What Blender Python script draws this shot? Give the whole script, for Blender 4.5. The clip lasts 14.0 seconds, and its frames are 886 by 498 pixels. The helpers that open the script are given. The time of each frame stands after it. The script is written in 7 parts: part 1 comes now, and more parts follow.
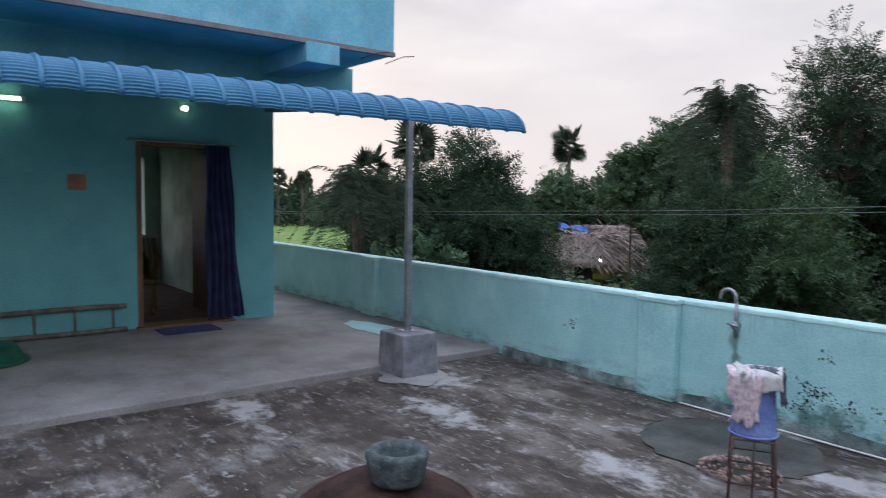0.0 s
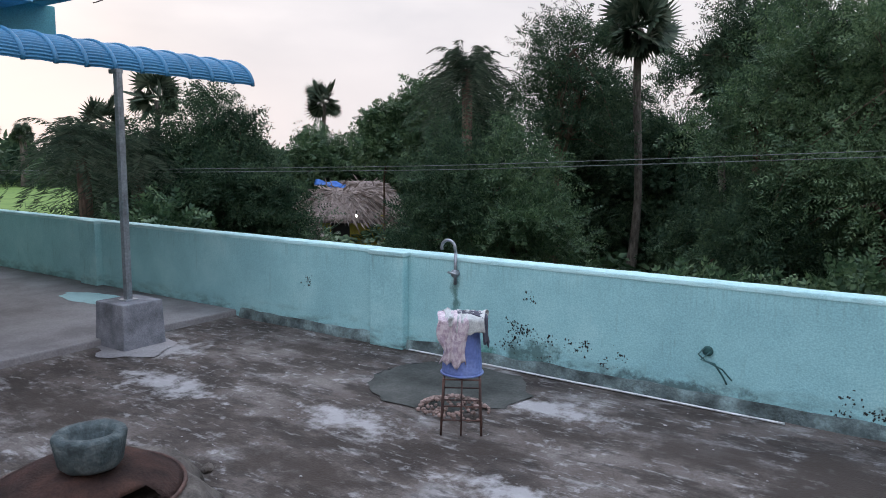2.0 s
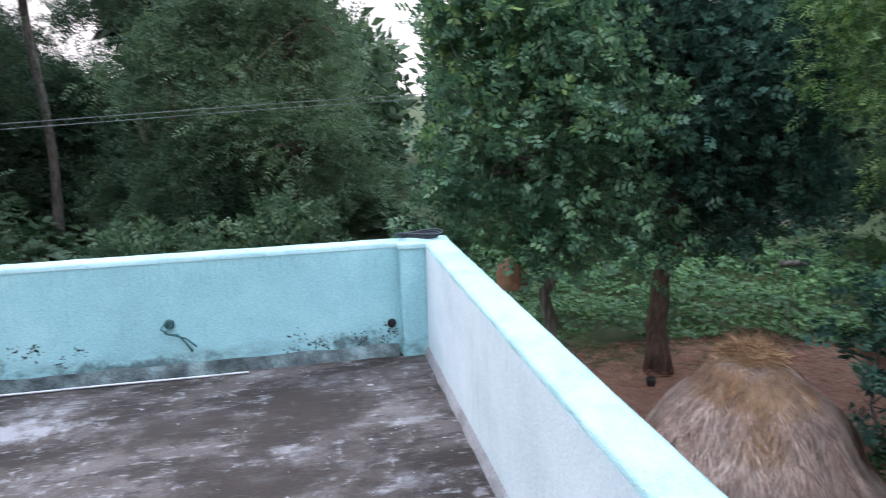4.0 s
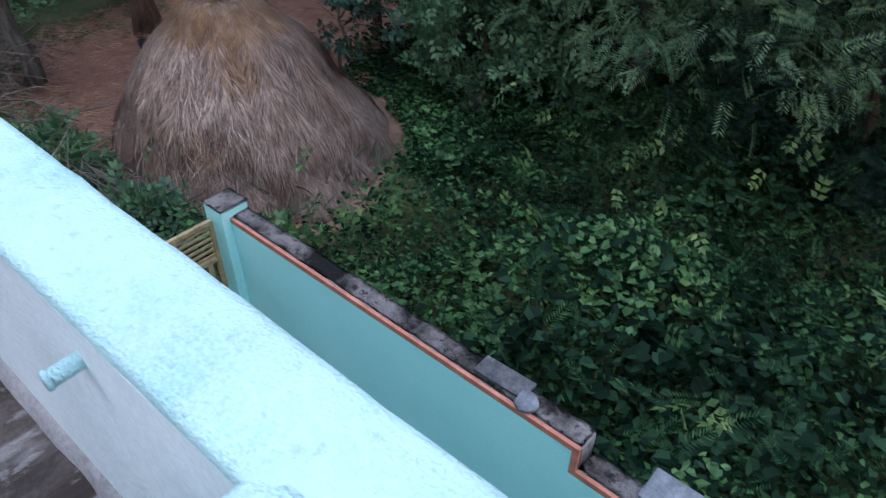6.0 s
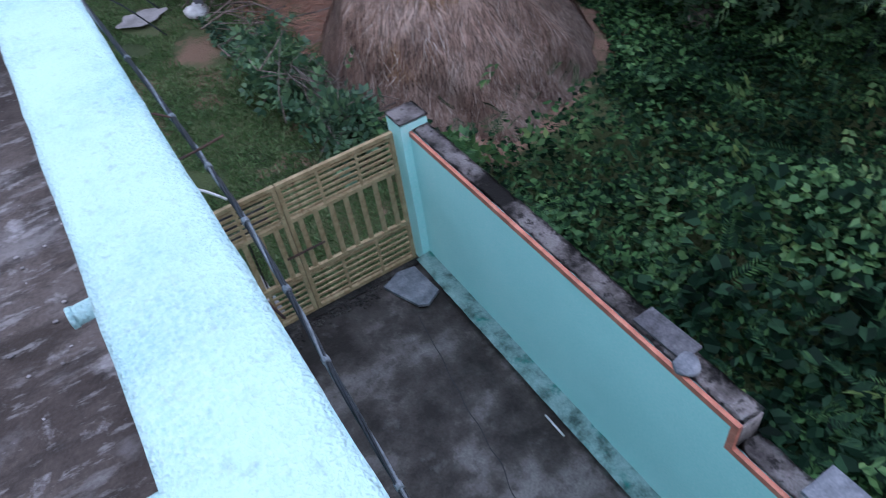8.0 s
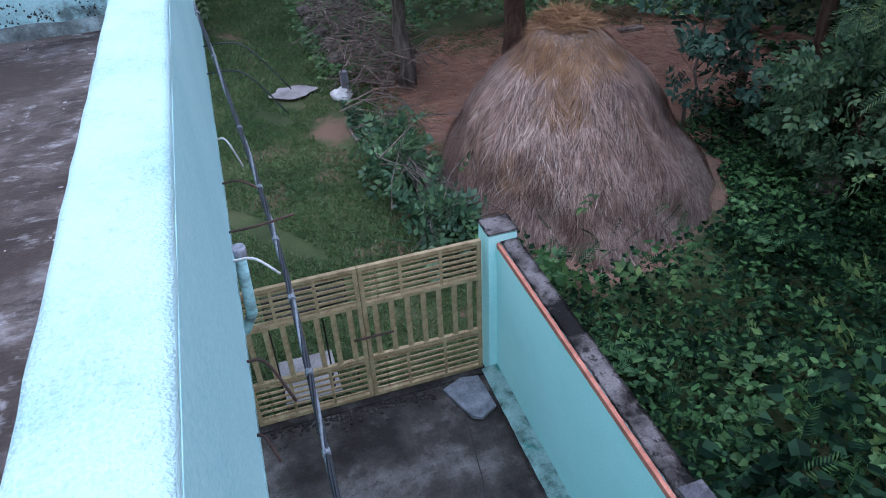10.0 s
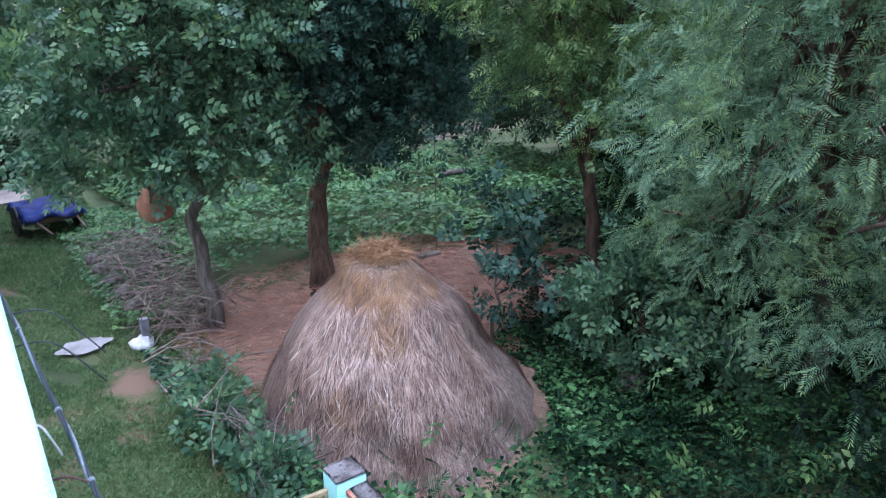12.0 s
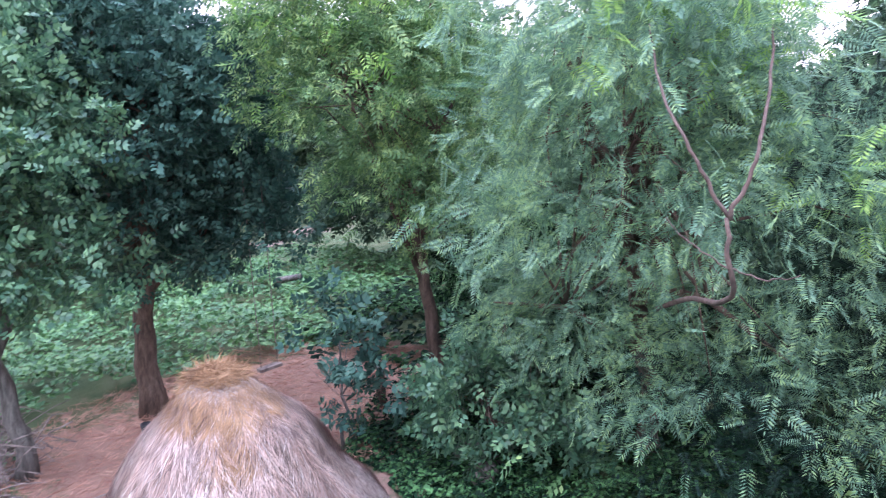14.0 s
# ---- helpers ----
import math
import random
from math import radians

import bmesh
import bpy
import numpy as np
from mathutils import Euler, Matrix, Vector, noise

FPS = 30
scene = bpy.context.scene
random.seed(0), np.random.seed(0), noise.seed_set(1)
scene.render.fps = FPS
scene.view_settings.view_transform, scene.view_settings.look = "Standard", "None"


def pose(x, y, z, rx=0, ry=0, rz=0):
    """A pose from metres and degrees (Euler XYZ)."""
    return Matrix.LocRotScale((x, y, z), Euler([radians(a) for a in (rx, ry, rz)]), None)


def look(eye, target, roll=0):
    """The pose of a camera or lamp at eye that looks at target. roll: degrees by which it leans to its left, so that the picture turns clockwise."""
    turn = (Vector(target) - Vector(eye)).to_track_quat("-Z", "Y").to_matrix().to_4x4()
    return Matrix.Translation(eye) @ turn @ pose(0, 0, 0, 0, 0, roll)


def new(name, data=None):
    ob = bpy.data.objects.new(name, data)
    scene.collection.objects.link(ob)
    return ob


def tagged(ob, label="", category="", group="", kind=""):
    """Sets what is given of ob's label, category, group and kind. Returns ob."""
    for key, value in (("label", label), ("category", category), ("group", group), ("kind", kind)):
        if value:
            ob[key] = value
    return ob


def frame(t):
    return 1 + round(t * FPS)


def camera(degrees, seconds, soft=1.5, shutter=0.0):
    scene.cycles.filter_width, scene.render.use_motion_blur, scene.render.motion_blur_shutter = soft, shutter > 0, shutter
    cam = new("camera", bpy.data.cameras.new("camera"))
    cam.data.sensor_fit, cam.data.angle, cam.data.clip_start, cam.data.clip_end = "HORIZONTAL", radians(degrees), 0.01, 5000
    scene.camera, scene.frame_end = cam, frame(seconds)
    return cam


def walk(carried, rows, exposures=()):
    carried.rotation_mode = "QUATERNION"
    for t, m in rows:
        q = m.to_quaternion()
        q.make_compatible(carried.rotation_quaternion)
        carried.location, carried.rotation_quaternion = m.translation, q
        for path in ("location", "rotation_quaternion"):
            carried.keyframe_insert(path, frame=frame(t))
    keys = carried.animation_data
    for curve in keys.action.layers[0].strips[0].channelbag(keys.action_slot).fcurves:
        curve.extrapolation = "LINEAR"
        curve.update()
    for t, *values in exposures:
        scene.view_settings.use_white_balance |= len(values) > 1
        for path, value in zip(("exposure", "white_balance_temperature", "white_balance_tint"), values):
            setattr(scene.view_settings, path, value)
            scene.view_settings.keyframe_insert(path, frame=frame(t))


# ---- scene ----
cam = camera(64.40, 14.0, soft=1.0, shutter=0.2)
PATH = [
    (0, (-0.937, 1.175, 1.595), (-2.513, 2.398, 1.451), 0.88),
    (0.5, (-0.863, 1.265, 1.574), (-2.190, 2.747, 1.364), 1.58),
    (1, (-0.794, 1.360, 1.560), (-1.961, 2.967, 1.319), 1.39),
    (1.5, (-0.783, 1.369, 1.556), (-1.883, 3.019, 1.295), 1.30),
    (2, (-0.771, 1.378, 1.601), (-1.848, 3.043, 1.343), 0.67),
    (2.2, (-0.780, 1.399, 1.611), (-1.859, 3.066, 1.376), 0.50),
    (4.3, (-0.814, 1.269, 1.881), (-0.181, 3.102, 1.393), 0.83),
    (4.5, (-0.814, 1.247, 1.906), (-0.055, 3.013, 1.354), 3.06),
    (5, (-0.518, 1.276, 1.885), (0.395, 2.868, 1.090), 5.25),
    (5.5, (-0.320, 1.143, 1.699), (0.688, 2.456, 0.578), 3.32),
    (6, (-0.196, 0.982, 1.528), (0.976, 1.996, 0.264), 0.53),
    (6.5, (-0.093, 0.870, 1.496), (1.036, 1.771, 0.113), 0.77),
    (7, (0.024, 0.839, 1.466), (1.020, 1.798, 0.020), -1.26),
    (7.5, (0.078, 0.921, 1.479), (0.923, 1.991, 0.016), -5.47),
    (8, (0.121, 0.992, 1.442), (0.747, 2.261, 0.029), -8.86),
    (8.2, (0.136, 1.010, 1.446), (0.690, 2.372, 0.090), -9.17),
    (10.3, (0.347, 0.918, 1.460), (0.817, 2.489, 0.314), -2.61),
    (10.5, (0.336, 0.922, 1.487), (0.836, 2.507, 0.374), -1.70),
    (11, (0.295, 0.970, 1.521), (0.925, 2.611, 0.568), 1.72),
    (11.5, (0.275, 1.074, 1.503), (1.156, 2.675, 0.689), 2.10),
    (12, (0.155, 1.140, 1.540), (1.246, 2.706, 0.898), -0.94),
    (12.5, (0.180, 1.170, 1.585), (1.358, 2.696, 1.022), -0.34),
    (13, (0.160, 1.029, 1.631), (1.402, 2.506, 1.105), -0.63),
    (13.5, (0.183, 1.129, 1.614), (1.490, 2.561, 1.120), -1.11),
    (14, (0.110, 1.101, 1.650), (1.583, 2.397, 1.264), -2.60),
]
EXPOSURES = [
    (0.0, -0.42, 6450, 12), (0.5, -0.36, 6450, 12), (2.2, -0.36, 6450, 12), (4.3, 0.4, 6300, 15), (5.2, 0.15, 6200, 15),
    (6.5, -0.25, 6000, 19), (8.2, -0.25, 5950, 22), (10.3, 0.0, 5900, 21), (11.0, 0.12, 5850, 18),
    (11.6, 0.5, 5800, 16), (12.0, 0.9, 5800, 21), (12.6, 1.6, 5800, 29), (13.1, 1.8, 5800, 29), (14.0, 1.72, 5800, 30)]
walk(cam, [(t, look(e, g, r)) for t, e, g, r in PATH], EXPOSURES)

# ---------------------------------------------------------------- world and sun
world = bpy.data.worlds.new("evening_sky")
scene.world = world
world.use_nodes = True
wt = world.node_tree
wt.nodes.clear()
w_out = wt.nodes.new("ShaderNodeOutputWorld")
w_bg = wt.nodes.new("ShaderNodeBackground")
w_sky = wt.nodes.new("ShaderNodeTexSky")
w_sky.sky_type = "NISHITA"
w_sky.sun_disc = False
w_sky.sun_elevation = radians(9)
w_sky.sun_rotation = radians(-65)
w_sky.air_density, w_sky.dust_density, w_sky.ozone_density = 1.2, 2.5, 1.5
w_gain = wt.nodes.new("ShaderNodeVectorMath")
w_gain.operation = "SCALE"
w_gain.inputs["Scale"].default_value = 0.10
w_coord = wt.nodes.new("ShaderNodeTexCoord")
w_map = wt.nodes.new("ShaderNodeMapping")
w_map.inputs["Scale"].default_value = (1.0, 1.0, 3.2)
w_noise = wt.nodes.new("ShaderNodeTexNoise")
w_noise.inputs["Scale"].default_value = 2.3
w_noise.inputs["Detail"].default_value = 6.0
w_noise.inputs["Roughness"].default_value = 0.52
w_ramp = wt.nodes.new("ShaderNodeValToRGB")
w_ramp.color_ramp.elements[0].position, w_ramp.color_ramp.elements[0].color = 0.30, (0.87, 0.89, 0.96, 1)
w_ramp.color_ramp.elements[1].position, w_ramp.color_ramp.elements[1].color = 0.60, (1.33, 1.29, 1.31, 1)
# the pale rose band low over the fields
w_sep = wt.nodes.new("ShaderNodeSeparateXYZ")
w_band = wt.nodes.new("ShaderNodeMapRange")
w_band.inputs["From Min"].default_value, w_band.inputs["From Max"].default_value = 0.0, 0.28
w_low = wt.nodes.new("ShaderNodeMix")
w_low.data_type = "RGBA"
w_low.inputs["A"].default_value = (1.18, 1.11, 1.13, 1)
# clouds are brighter overhead than near the horizon
w_over = wt.nodes.new("ShaderNodeMapRange")
w_over.interpolation_type = "SMOOTHSTEP"
w_over.inputs["From Min"].default_value, w_over.inputs["From Max"].default_value = 0.34, 0.97
w_zen = wt.nodes.new("ShaderNodeMix")
w_zen.data_type, w_zen.blend_type = "RGBA", "MULTIPLY"
w_zen.inputs["B"].default_value = (2.16, 2.58, 3.10, 1)
w_mix = wt.nodes.new("ShaderNodeMix")
w_mix.data_type = "RGBA"
w_mix.inputs["Factor"].default_value = 0.95
L = wt.links.new
L(w_sky.outputs["Color"], w_gain.inputs[0])
L(w_coord.outputs["Generated"], w_map.inputs["Vector"])
L(w_map.outputs["Vector"], w_noise.inputs["Vector"])
L(w_noise.outputs["Fac"], w_ramp.inputs["Fac"])
L(w_coord.outputs["Generated"], w_sep.inputs["Vector"])
L(w_sep.outputs["Z"], w_band.inputs["Value"])
L(w_band.outputs["Result"], w_low.inputs["Factor"])
L(w_ramp.outputs["Color"], w_low.inputs["B"])
L(w_gain.outputs["Vector"], w_mix.inputs["A"])
L(w_sep.outputs["Z"], w_over.inputs["Value"])
L(w_over.outputs["Result"], w_zen.inputs["Factor"])
L(w_low.outputs["Result"], w_zen.inputs["A"])
L(w_zen.outputs["Result"], w_mix.inputs["B"])
L(w_mix.outputs["Result"], w_bg.inputs["Color"])
w_bg.inputs["Strength"].default_value = 1.0
L(w_bg.outputs["Background"], w_out.inputs["Surface"])

sun_data = bpy.data.lights.new("sun", "SUN")
sun_data.energy, sun_data.angle, sun_data.color = 0.5, radians(25), (1.0, 0.86, 0.76)
sun = new("sun", sun_data)
sun.matrix_world = look((0, 0, 30), (10.0, -7.0, 20.0))

# ---------------------------------------------------------------- materials


def material(name, base, rough=0.8, dark=None, light=None, scale=4.0, fine=60.0, bump=0.25, metal=0.0, depth=0.01,
             ramp=(0.35, 0.68), streak=None, island=0.0, spec=0.4):
    """Base colour with patches of two other colours at a large scale, grain at a fine one, and relief."""
    m = bpy.data.materials.new(name)
    m.use_nodes = True
    nt = m.node_tree
    b = nt.nodes["Principled BSDF"]
    co = nt.nodes.new("ShaderNodeTexCoord")
    vec = co.outputs["Object"]
    big = nt.nodes.new("ShaderNodeTexNoise")
    big.inputs["Scale"].default_value, big.inputs["Detail"].default_value, big.inputs["Roughness"].default_value = scale, 7, 0.62
    if streak:
        mp = nt.nodes.new("ShaderNodeMapping")
        mp.inputs["Scale"].default_value = streak
        nt.links.new(vec, mp.inputs["Vector"])
        nt.links.new(mp.outputs["Vector"], big.inputs["Vector"])
    else:
        nt.links.new(vec, big.inputs["Vector"])
    fin = nt.nodes.new("ShaderNodeTexNoise")
    fin.inputs["Scale"].default_value, fin.inputs["Detail"].default_value = fine, 4
    nt.links.new(vec, fin.inputs["Vector"])
    rp = nt.nodes.new("ShaderNodeValToRGB")
    e = rp.color_ramp.elements
    dark = dark or tuple(c * 0.7 for c in base)
    light = light or tuple(min(1, c * 1.2) for c in base)
    e[0].position, e[0].color = ramp[0], (*dark, 1)
    e[1].position, e[1].color = ramp[1], (*light, 1)
    mid = e.new((ramp[0] + ramp[1]) / 2)
    mid.color = (*base, 1)
    nt.links.new(big.outputs["Fac"], rp.inputs["Fac"])
    gr = nt.nodes.new("ShaderNodeMix")
    gr.data_type, gr.blend_type = "RGBA", "OVERLAY"
    gr.inputs["Factor"].default_value = 0.45
    nt.links.new(rp.outputs["Color"], gr.inputs["A"])
    nt.links.new(fin.outputs["Fac"], gr.inputs["B"])
    col = gr.outputs["Result"]
    if island:
        ge = nt.nodes.new("ShaderNodeNewGeometry")
        hs = nt.nodes.new("ShaderNodeHueSaturation")
        mr = nt.nodes.new("ShaderNodeMapRange")
        mr.inputs["To Min"].default_value, mr.inputs["To Max"].default_value = 1 - island, 1 + island
        nt.links.new(ge.outputs["Random Per Island"], mr.inputs["Value"])
        nt.links.new(mr.outputs["Result"], hs.inputs["Value"])
        nt.links.new(col, hs.inputs["Color"])
        col = hs.outputs["Color"]
    nt.links.new(col, b.inputs["Base Color"])
    b.inputs["Roughness"].default_value = rough
    b.inputs["Metallic"].default_value = metal
    b.inputs["Specular IOR Level"].default_value = spec
    if bump:
        bp = nt.nodes.new("ShaderNodeBump")
        bp.inputs["Strength"].default_value, bp.inputs["Distance"].default_value = bump, depth
        nt.links.new(fin.outputs["Fac"], bp.inputs["Height"])
        nt.links.new(bp.outputs["Normal"], b.inputs["Normal"])
    return m


def add_layer(m, colour, scale, lo, hi, streak=None, amount=1.0, detail=6.0, low=None):
    """A layer of stain over a material: where a noise passes lo..hi, optionally only below a height (low=(z0, z1))."""
    nt = m.node_tree
    b = nt.nodes["Principled BSDF"]
    old = b.inputs["Base Color"].links[0].from_socket
    co = nt.nodes.new("ShaderNodeTexCoord")
    mp = nt.nodes.new("ShaderNodeMapping")
    mp.inputs["Scale"].default_value = streak or (1, 1, 1)
    nz = nt.nodes.new("ShaderNodeTexNoise")
    nz.inputs["Scale"].default_value, nz.inputs["Detail"].default_value, nz.inputs["Roughness"].default_value = scale, detail, 0.65
    mr = nt.nodes.new("ShaderNodeMapRange")
    mr.inputs["From Min"].default_value, mr.inputs["From Max"].default_value = lo, hi
    mr.inputs["To Max"].default_value = amount
    mx = nt.nodes.new("ShaderNodeMix")
    mx.data_type = "RGBA"
    mx.inputs["B"].default_value = (*colour, 1)
    nt.links.new(co.outputs["Object"], mp.inputs["Vector"])
    nt.links.new(mp.outputs["Vector"], nz.inputs["Vector"])
    nt.links.new(nz.outputs["Fac"], mr.inputs["Value"])
    fac = mr.outputs["Result"]
    if low:
        sp = nt.nodes.new("ShaderNodeSeparateXYZ")
        nt.links.new(co.outputs["Object"], sp.inputs["Vector"])
        zr = nt.nodes.new("ShaderNodeMapRange")
        zr.inputs["From Min"].default_value, zr.inputs["From Max"].default_value = low[1], low[0]
        nt.links.new(sp.outputs["Z"], zr.inputs["Value"])
        mu = nt.nodes.new("ShaderNodeMath")
        mu.operation = "MULTIPLY"
        nt.links.new(fac, mu.inputs[0])
        nt.links.new(zr.outputs["Result"], mu.inputs[1])
        fac = mu.outputs["Value"]
    nt.links.new(fac, mx.inputs["Factor"])
    nt.links.new(old, mx.inputs["A"])
    nt.links.new(mx.outputs["Result"], b.inputs["Base Color"])
    return m


def add_stain(m, colour, centre, radii, amount=0.9, scale=4.0, lo=0.42, hi=0.60, wall=False):
    """A stain of a ragged oval shape at one place of a floor."""
    nt = m.node_tree
    b = nt.nodes["Principled BSDF"]
    old = b.inputs["Base Color"].links[0].from_socket
    co = nt.nodes.new("ShaderNodeTexCoord")
    mp = nt.nodes.new("ShaderNodeMapping")
    mp.vector_type = "TEXTURE"
    mp.inputs["Location"].default_value = (centre[0], 0, centre[1]) if wall else (*centre, 0)
    mp.inputs["Scale"].default_value = (radii[0], 1000, radii[1]) if wall else (*radii, 1000)
    ln = nt.nodes.new("ShaderNodeVectorMath")
    ln.operation = "LENGTH"
    nz = nt.nodes.new("ShaderNodeTexNoise")
    nz.inputs["Scale"].default_value, nz.inputs["Detail"].default_value, nz.inputs["Roughness"].default_value = scale, 9, 0.68
    fall = nt.nodes.new("ShaderNodeMapRange")
    fall.inputs["From Min"].default_value, fall.inputs["From Max"].default_value = 0.0, 1.3
    fall.inputs["To Min"].default_value, fall.inputs["To Max"].default_value = 0.22, -0.30
    ad = nt.nodes.new("ShaderNodeMath")
    ad.operation = "ADD"
    mr = nt.nodes.new("ShaderNodeMapRange")
    mr.inputs["From Min"].default_value, mr.inputs["From Max"].default_value, mr.inputs["To Max"].default_value = lo, hi, amount
    mx = nt.nodes.new("ShaderNodeMix")
    mx.data_type = "RGBA"
    mx.inputs["B"].default_value = (*colour, 1)
    nt.links.new(co.outputs["Object"], mp.inputs["Vector"])
    nt.links.new(mp.outputs["Vector"], ln.inputs[0])
    nt.links.new(co.outputs["Object"], nz.inputs["Vector"])
    nt.links.new(ln.outputs["Value"], fall.inputs["Value"])
    nt.links.new(fall.outputs["Result"], ad.inputs[0])
    nt.links.new(nz.outputs["Fac"], ad.inputs[1])
    nt.links.new(ad.outputs["Value"], mr.inputs["Value"])
    nt.links.new(mr.outputs["Result"], mx.inputs["Factor"])
    nt.links.new(old, mx.inputs["A"])
    nt.links.new(mx.outputs["Result"], b.inputs["Base Color"])
    return m


def leaf_material(name, dark, base, light, glow=0.3, rough=0.5):
    """Leaves: colour varies leaf by leaf and over the crown, and some light passes through."""
    m = bpy.data.materials.new(name)
    m.use_nodes = True
    nt = m.node_tree
    b = nt.nodes["Principled BSDF"]
    ge = nt.nodes.new("ShaderNodeNewGeometry")
    co = nt.nodes.new("ShaderNodeTexCoord")
    nz = nt.nodes.new("ShaderNodeTexNoise")
    nz.inputs["Scale"].default_value, nz.inputs["Detail"].default_value = 1.3, 3
    ad = nt.nodes.new("ShaderNodeMath")
    ad.operation = "ADD"
    ml = nt.nodes.new("ShaderNodeMath")
    ml.operation, ml.inputs[1].default_value = "MULTIPLY", 0.5
    rp = nt.nodes.new("ShaderNodeValToRGB")
    e = rp.color_ramp.elements
    e[0].position, e[0].color = 0.25, (*dark, 1)
    e[1].position, e[1].color = 0.90, (*light, 1)
    e.new(0.6).color = (*base, 1)
    tr = nt.nodes.new("ShaderNodeBsdfTranslucent")
    mx = nt.nodes.new("ShaderNodeMixShader")
    mx.inputs["Fac"].default_value = glow
    nt.links.new(co.outputs["Object"], nz.inputs["Vector"])
    nt.links.new(ge.outputs["Random Per Island"], ml.inputs[0])
    nt.links.new(ml.outputs["Value"], ad.inputs[0])
    nt.links.new(nz.outputs["Fac"], ad.inputs[1])
    sb = nt.nodes.new("ShaderNodeMath")
    sb.operation, sb.inputs[1].default_value = "SUBTRACT", 0.15
    nt.links.new(ad.outputs["Value"], sb.inputs[0])
    nt.links.new(sb.outputs["Value"], rp.inputs["Fac"])
    nt.links.new(rp.outputs["Color"], b.inputs["Base Color"])
    nt.links.new(rp.outputs["Color"], tr.inputs["Color"])
    b.inputs["Roughness"].default_value = rough
    b.inputs["Specular IOR Level"].default_value = 0.3 if base[1] > 0.1 else 0.05
    out = nt.nodes["Material Output"]
    nt.links.new(b.outputs["BSDF"], mx.inputs[1])
    nt.links.new(tr.outputs["BSDF"], mx.inputs[2])
    nt.links.new(mx.outputs["Shader"], out.inputs["Surface"])
    return m


def lamp_material(name, colour, strength):
    m = bpy.data.materials.new(name)
    m.use_nodes = True
    b = m.node_tree.nodes["Principled BSDF"]
    b.inputs["Emission Color"].default_value = (*colour, 1)
    b.inputs["Emission Strength"].default_value = strength
    return m


M_PAINT = material("aqua_wall_paint", (0.31, 0.57, 0.60), 0.75, (0.27, 0.51, 0.545), (0.37, 0.63, 0.65), 2.2, 90, 0.2)
add_layer(M_PAINT, (0.10, 0.13, 0.12), 2.6, 0.60, 0.80, (5, 5, 0.7), 0.55)
add_layer(M_PAINT, (0.05, 0.055, 0.05), 5.0, 0.46, 0.66, (1, 1, 2.5), 0.85, low=(0.0, 0.22))
add_layer(M_PAINT, (0.10, 0.14, 0.14), 7.0, 0.52, 0.70, (9, 9, 0.5), 0.28, 6, low=(0.80, 0.42))
for at, size, col in (((-3.69, 0.48), (0.07, 0.26), (0.05, 0.12, 0.10)), ((-3.6, 0.10), (0.45, 0.16), (0.04, 0.20, 0.15)), ((-3.0, 0.14), (0.5, 0.16), (0.05, 0.09, 0.08)), ((-0.5, 0.12), (0.5, 0.13), (0.035, 0.04, 0.04)), ((-2.0, 0.08), (0.9, 0.10), (0.04, 0.05, 0.05))):
    add_stain(M_PAINT, col, at, size, 0.75, 9.0, 0.46, 0.64, True)
M_COPING = material("pale_aqua_coping_paint", (0.415, 0.64, 0.65), 0.7, (0.33, 0.57, 0.60), (0.46, 0.70, 0.715), 3.0, 160, 0.9)
add_layer(M_COPING, (0.24, 0.36, 0.37), 75.0, 0.56, 0.66, None, 0.30)
add_layer(M_COPING, (0.49, 0.735, 0.75), 3.3, 0.45, 0.60, None, 0.75)
add_layer(M_COPING, (0.20, 0.30, 0.31), 38.0, 0.58, 0.68, None, 0.30)
add_layer(M_COPING, (0.22, 0.33, 0.34), 6.0, 0.58, 0.72, None, 0.35)
add_layer(M_COPING, (0.10, 0.13, 0.13), 9.0, 0.70, 0.80, None, 0.7)
M_OUTER = material("pale_aqua_outer_paint", (0.40, 0.70, 0.745), 0.75, (0.36, 0.66, 0.71), (0.44, 0.735, 0.775), 1.4, 90, 0.15)
M_WHITEWASH = material("pale_whitewashed_plaster", (0.64, 0.72, 0.74), 0.8, (0.56, 0.65, 0.67), (0.70, 0.77, 0.79), 2.0, 70, 0.2)
add_layer(M_WHITEWASH, (0.36, 0.40, 0.40), 2.2, 0.58, 0.78, (1, 4, 0.6), 0.6)
M_HOUSE = material("teal_house_paint", (0.16, 0.47, 0.52), 0.7, (0.13, 0.40, 0.46), (0.19, 0.52, 0.56), 1.5, 80, 0.12)
M_BLUE_PLASTER = material("sky_blue_plaster", (0.20, 0.52, 0.66), 0.75, (0.16, 0.44, 0.57), (0.27, 0.60, 0.72), 2.5, 70, 0.25)
add_layer(M_BLUE_PLASTER, (0.30, 0.36, 0.40), 3.0, 0.56, 0.72, (3, 3, 1.0), 0.6)
M_FLOOR = material("weathered_terrace_concrete", (0.075, 0.059, 0.052), 0.88, (0.026, 0.018, 0.015), (0.145, 0.124, 0.115), 1.3, 75, 0.6,
                   ramp=(0.36, 0.64))
add_layer(M_FLOOR, (0.40, 0.39, 0.40), 1.7, 0.56, 0.68, (1, 1.25, 1), 0.35, 8)
add_layer(M_FLOOR, (0.44, 0.43, 0.44), 7.5, 0.58, 0.66, None, 0.45, 9)
add_layer(M_FLOOR, (0.34, 0.325, 0.325), 4.2, 0.57, 0.66, (0.55, 1.5, 1), 0.5, 9)
add_layer(M_FLOOR, (0.026, 0.018, 0.014), 2.3, 0.50, 0.60, (0.8, 1.5, 1), 0.85, 9)
add_layer(M_FLOOR, (0.020, 0.015, 0.013), 16.0, 0.58, 0.70, None, 0.55, 9)
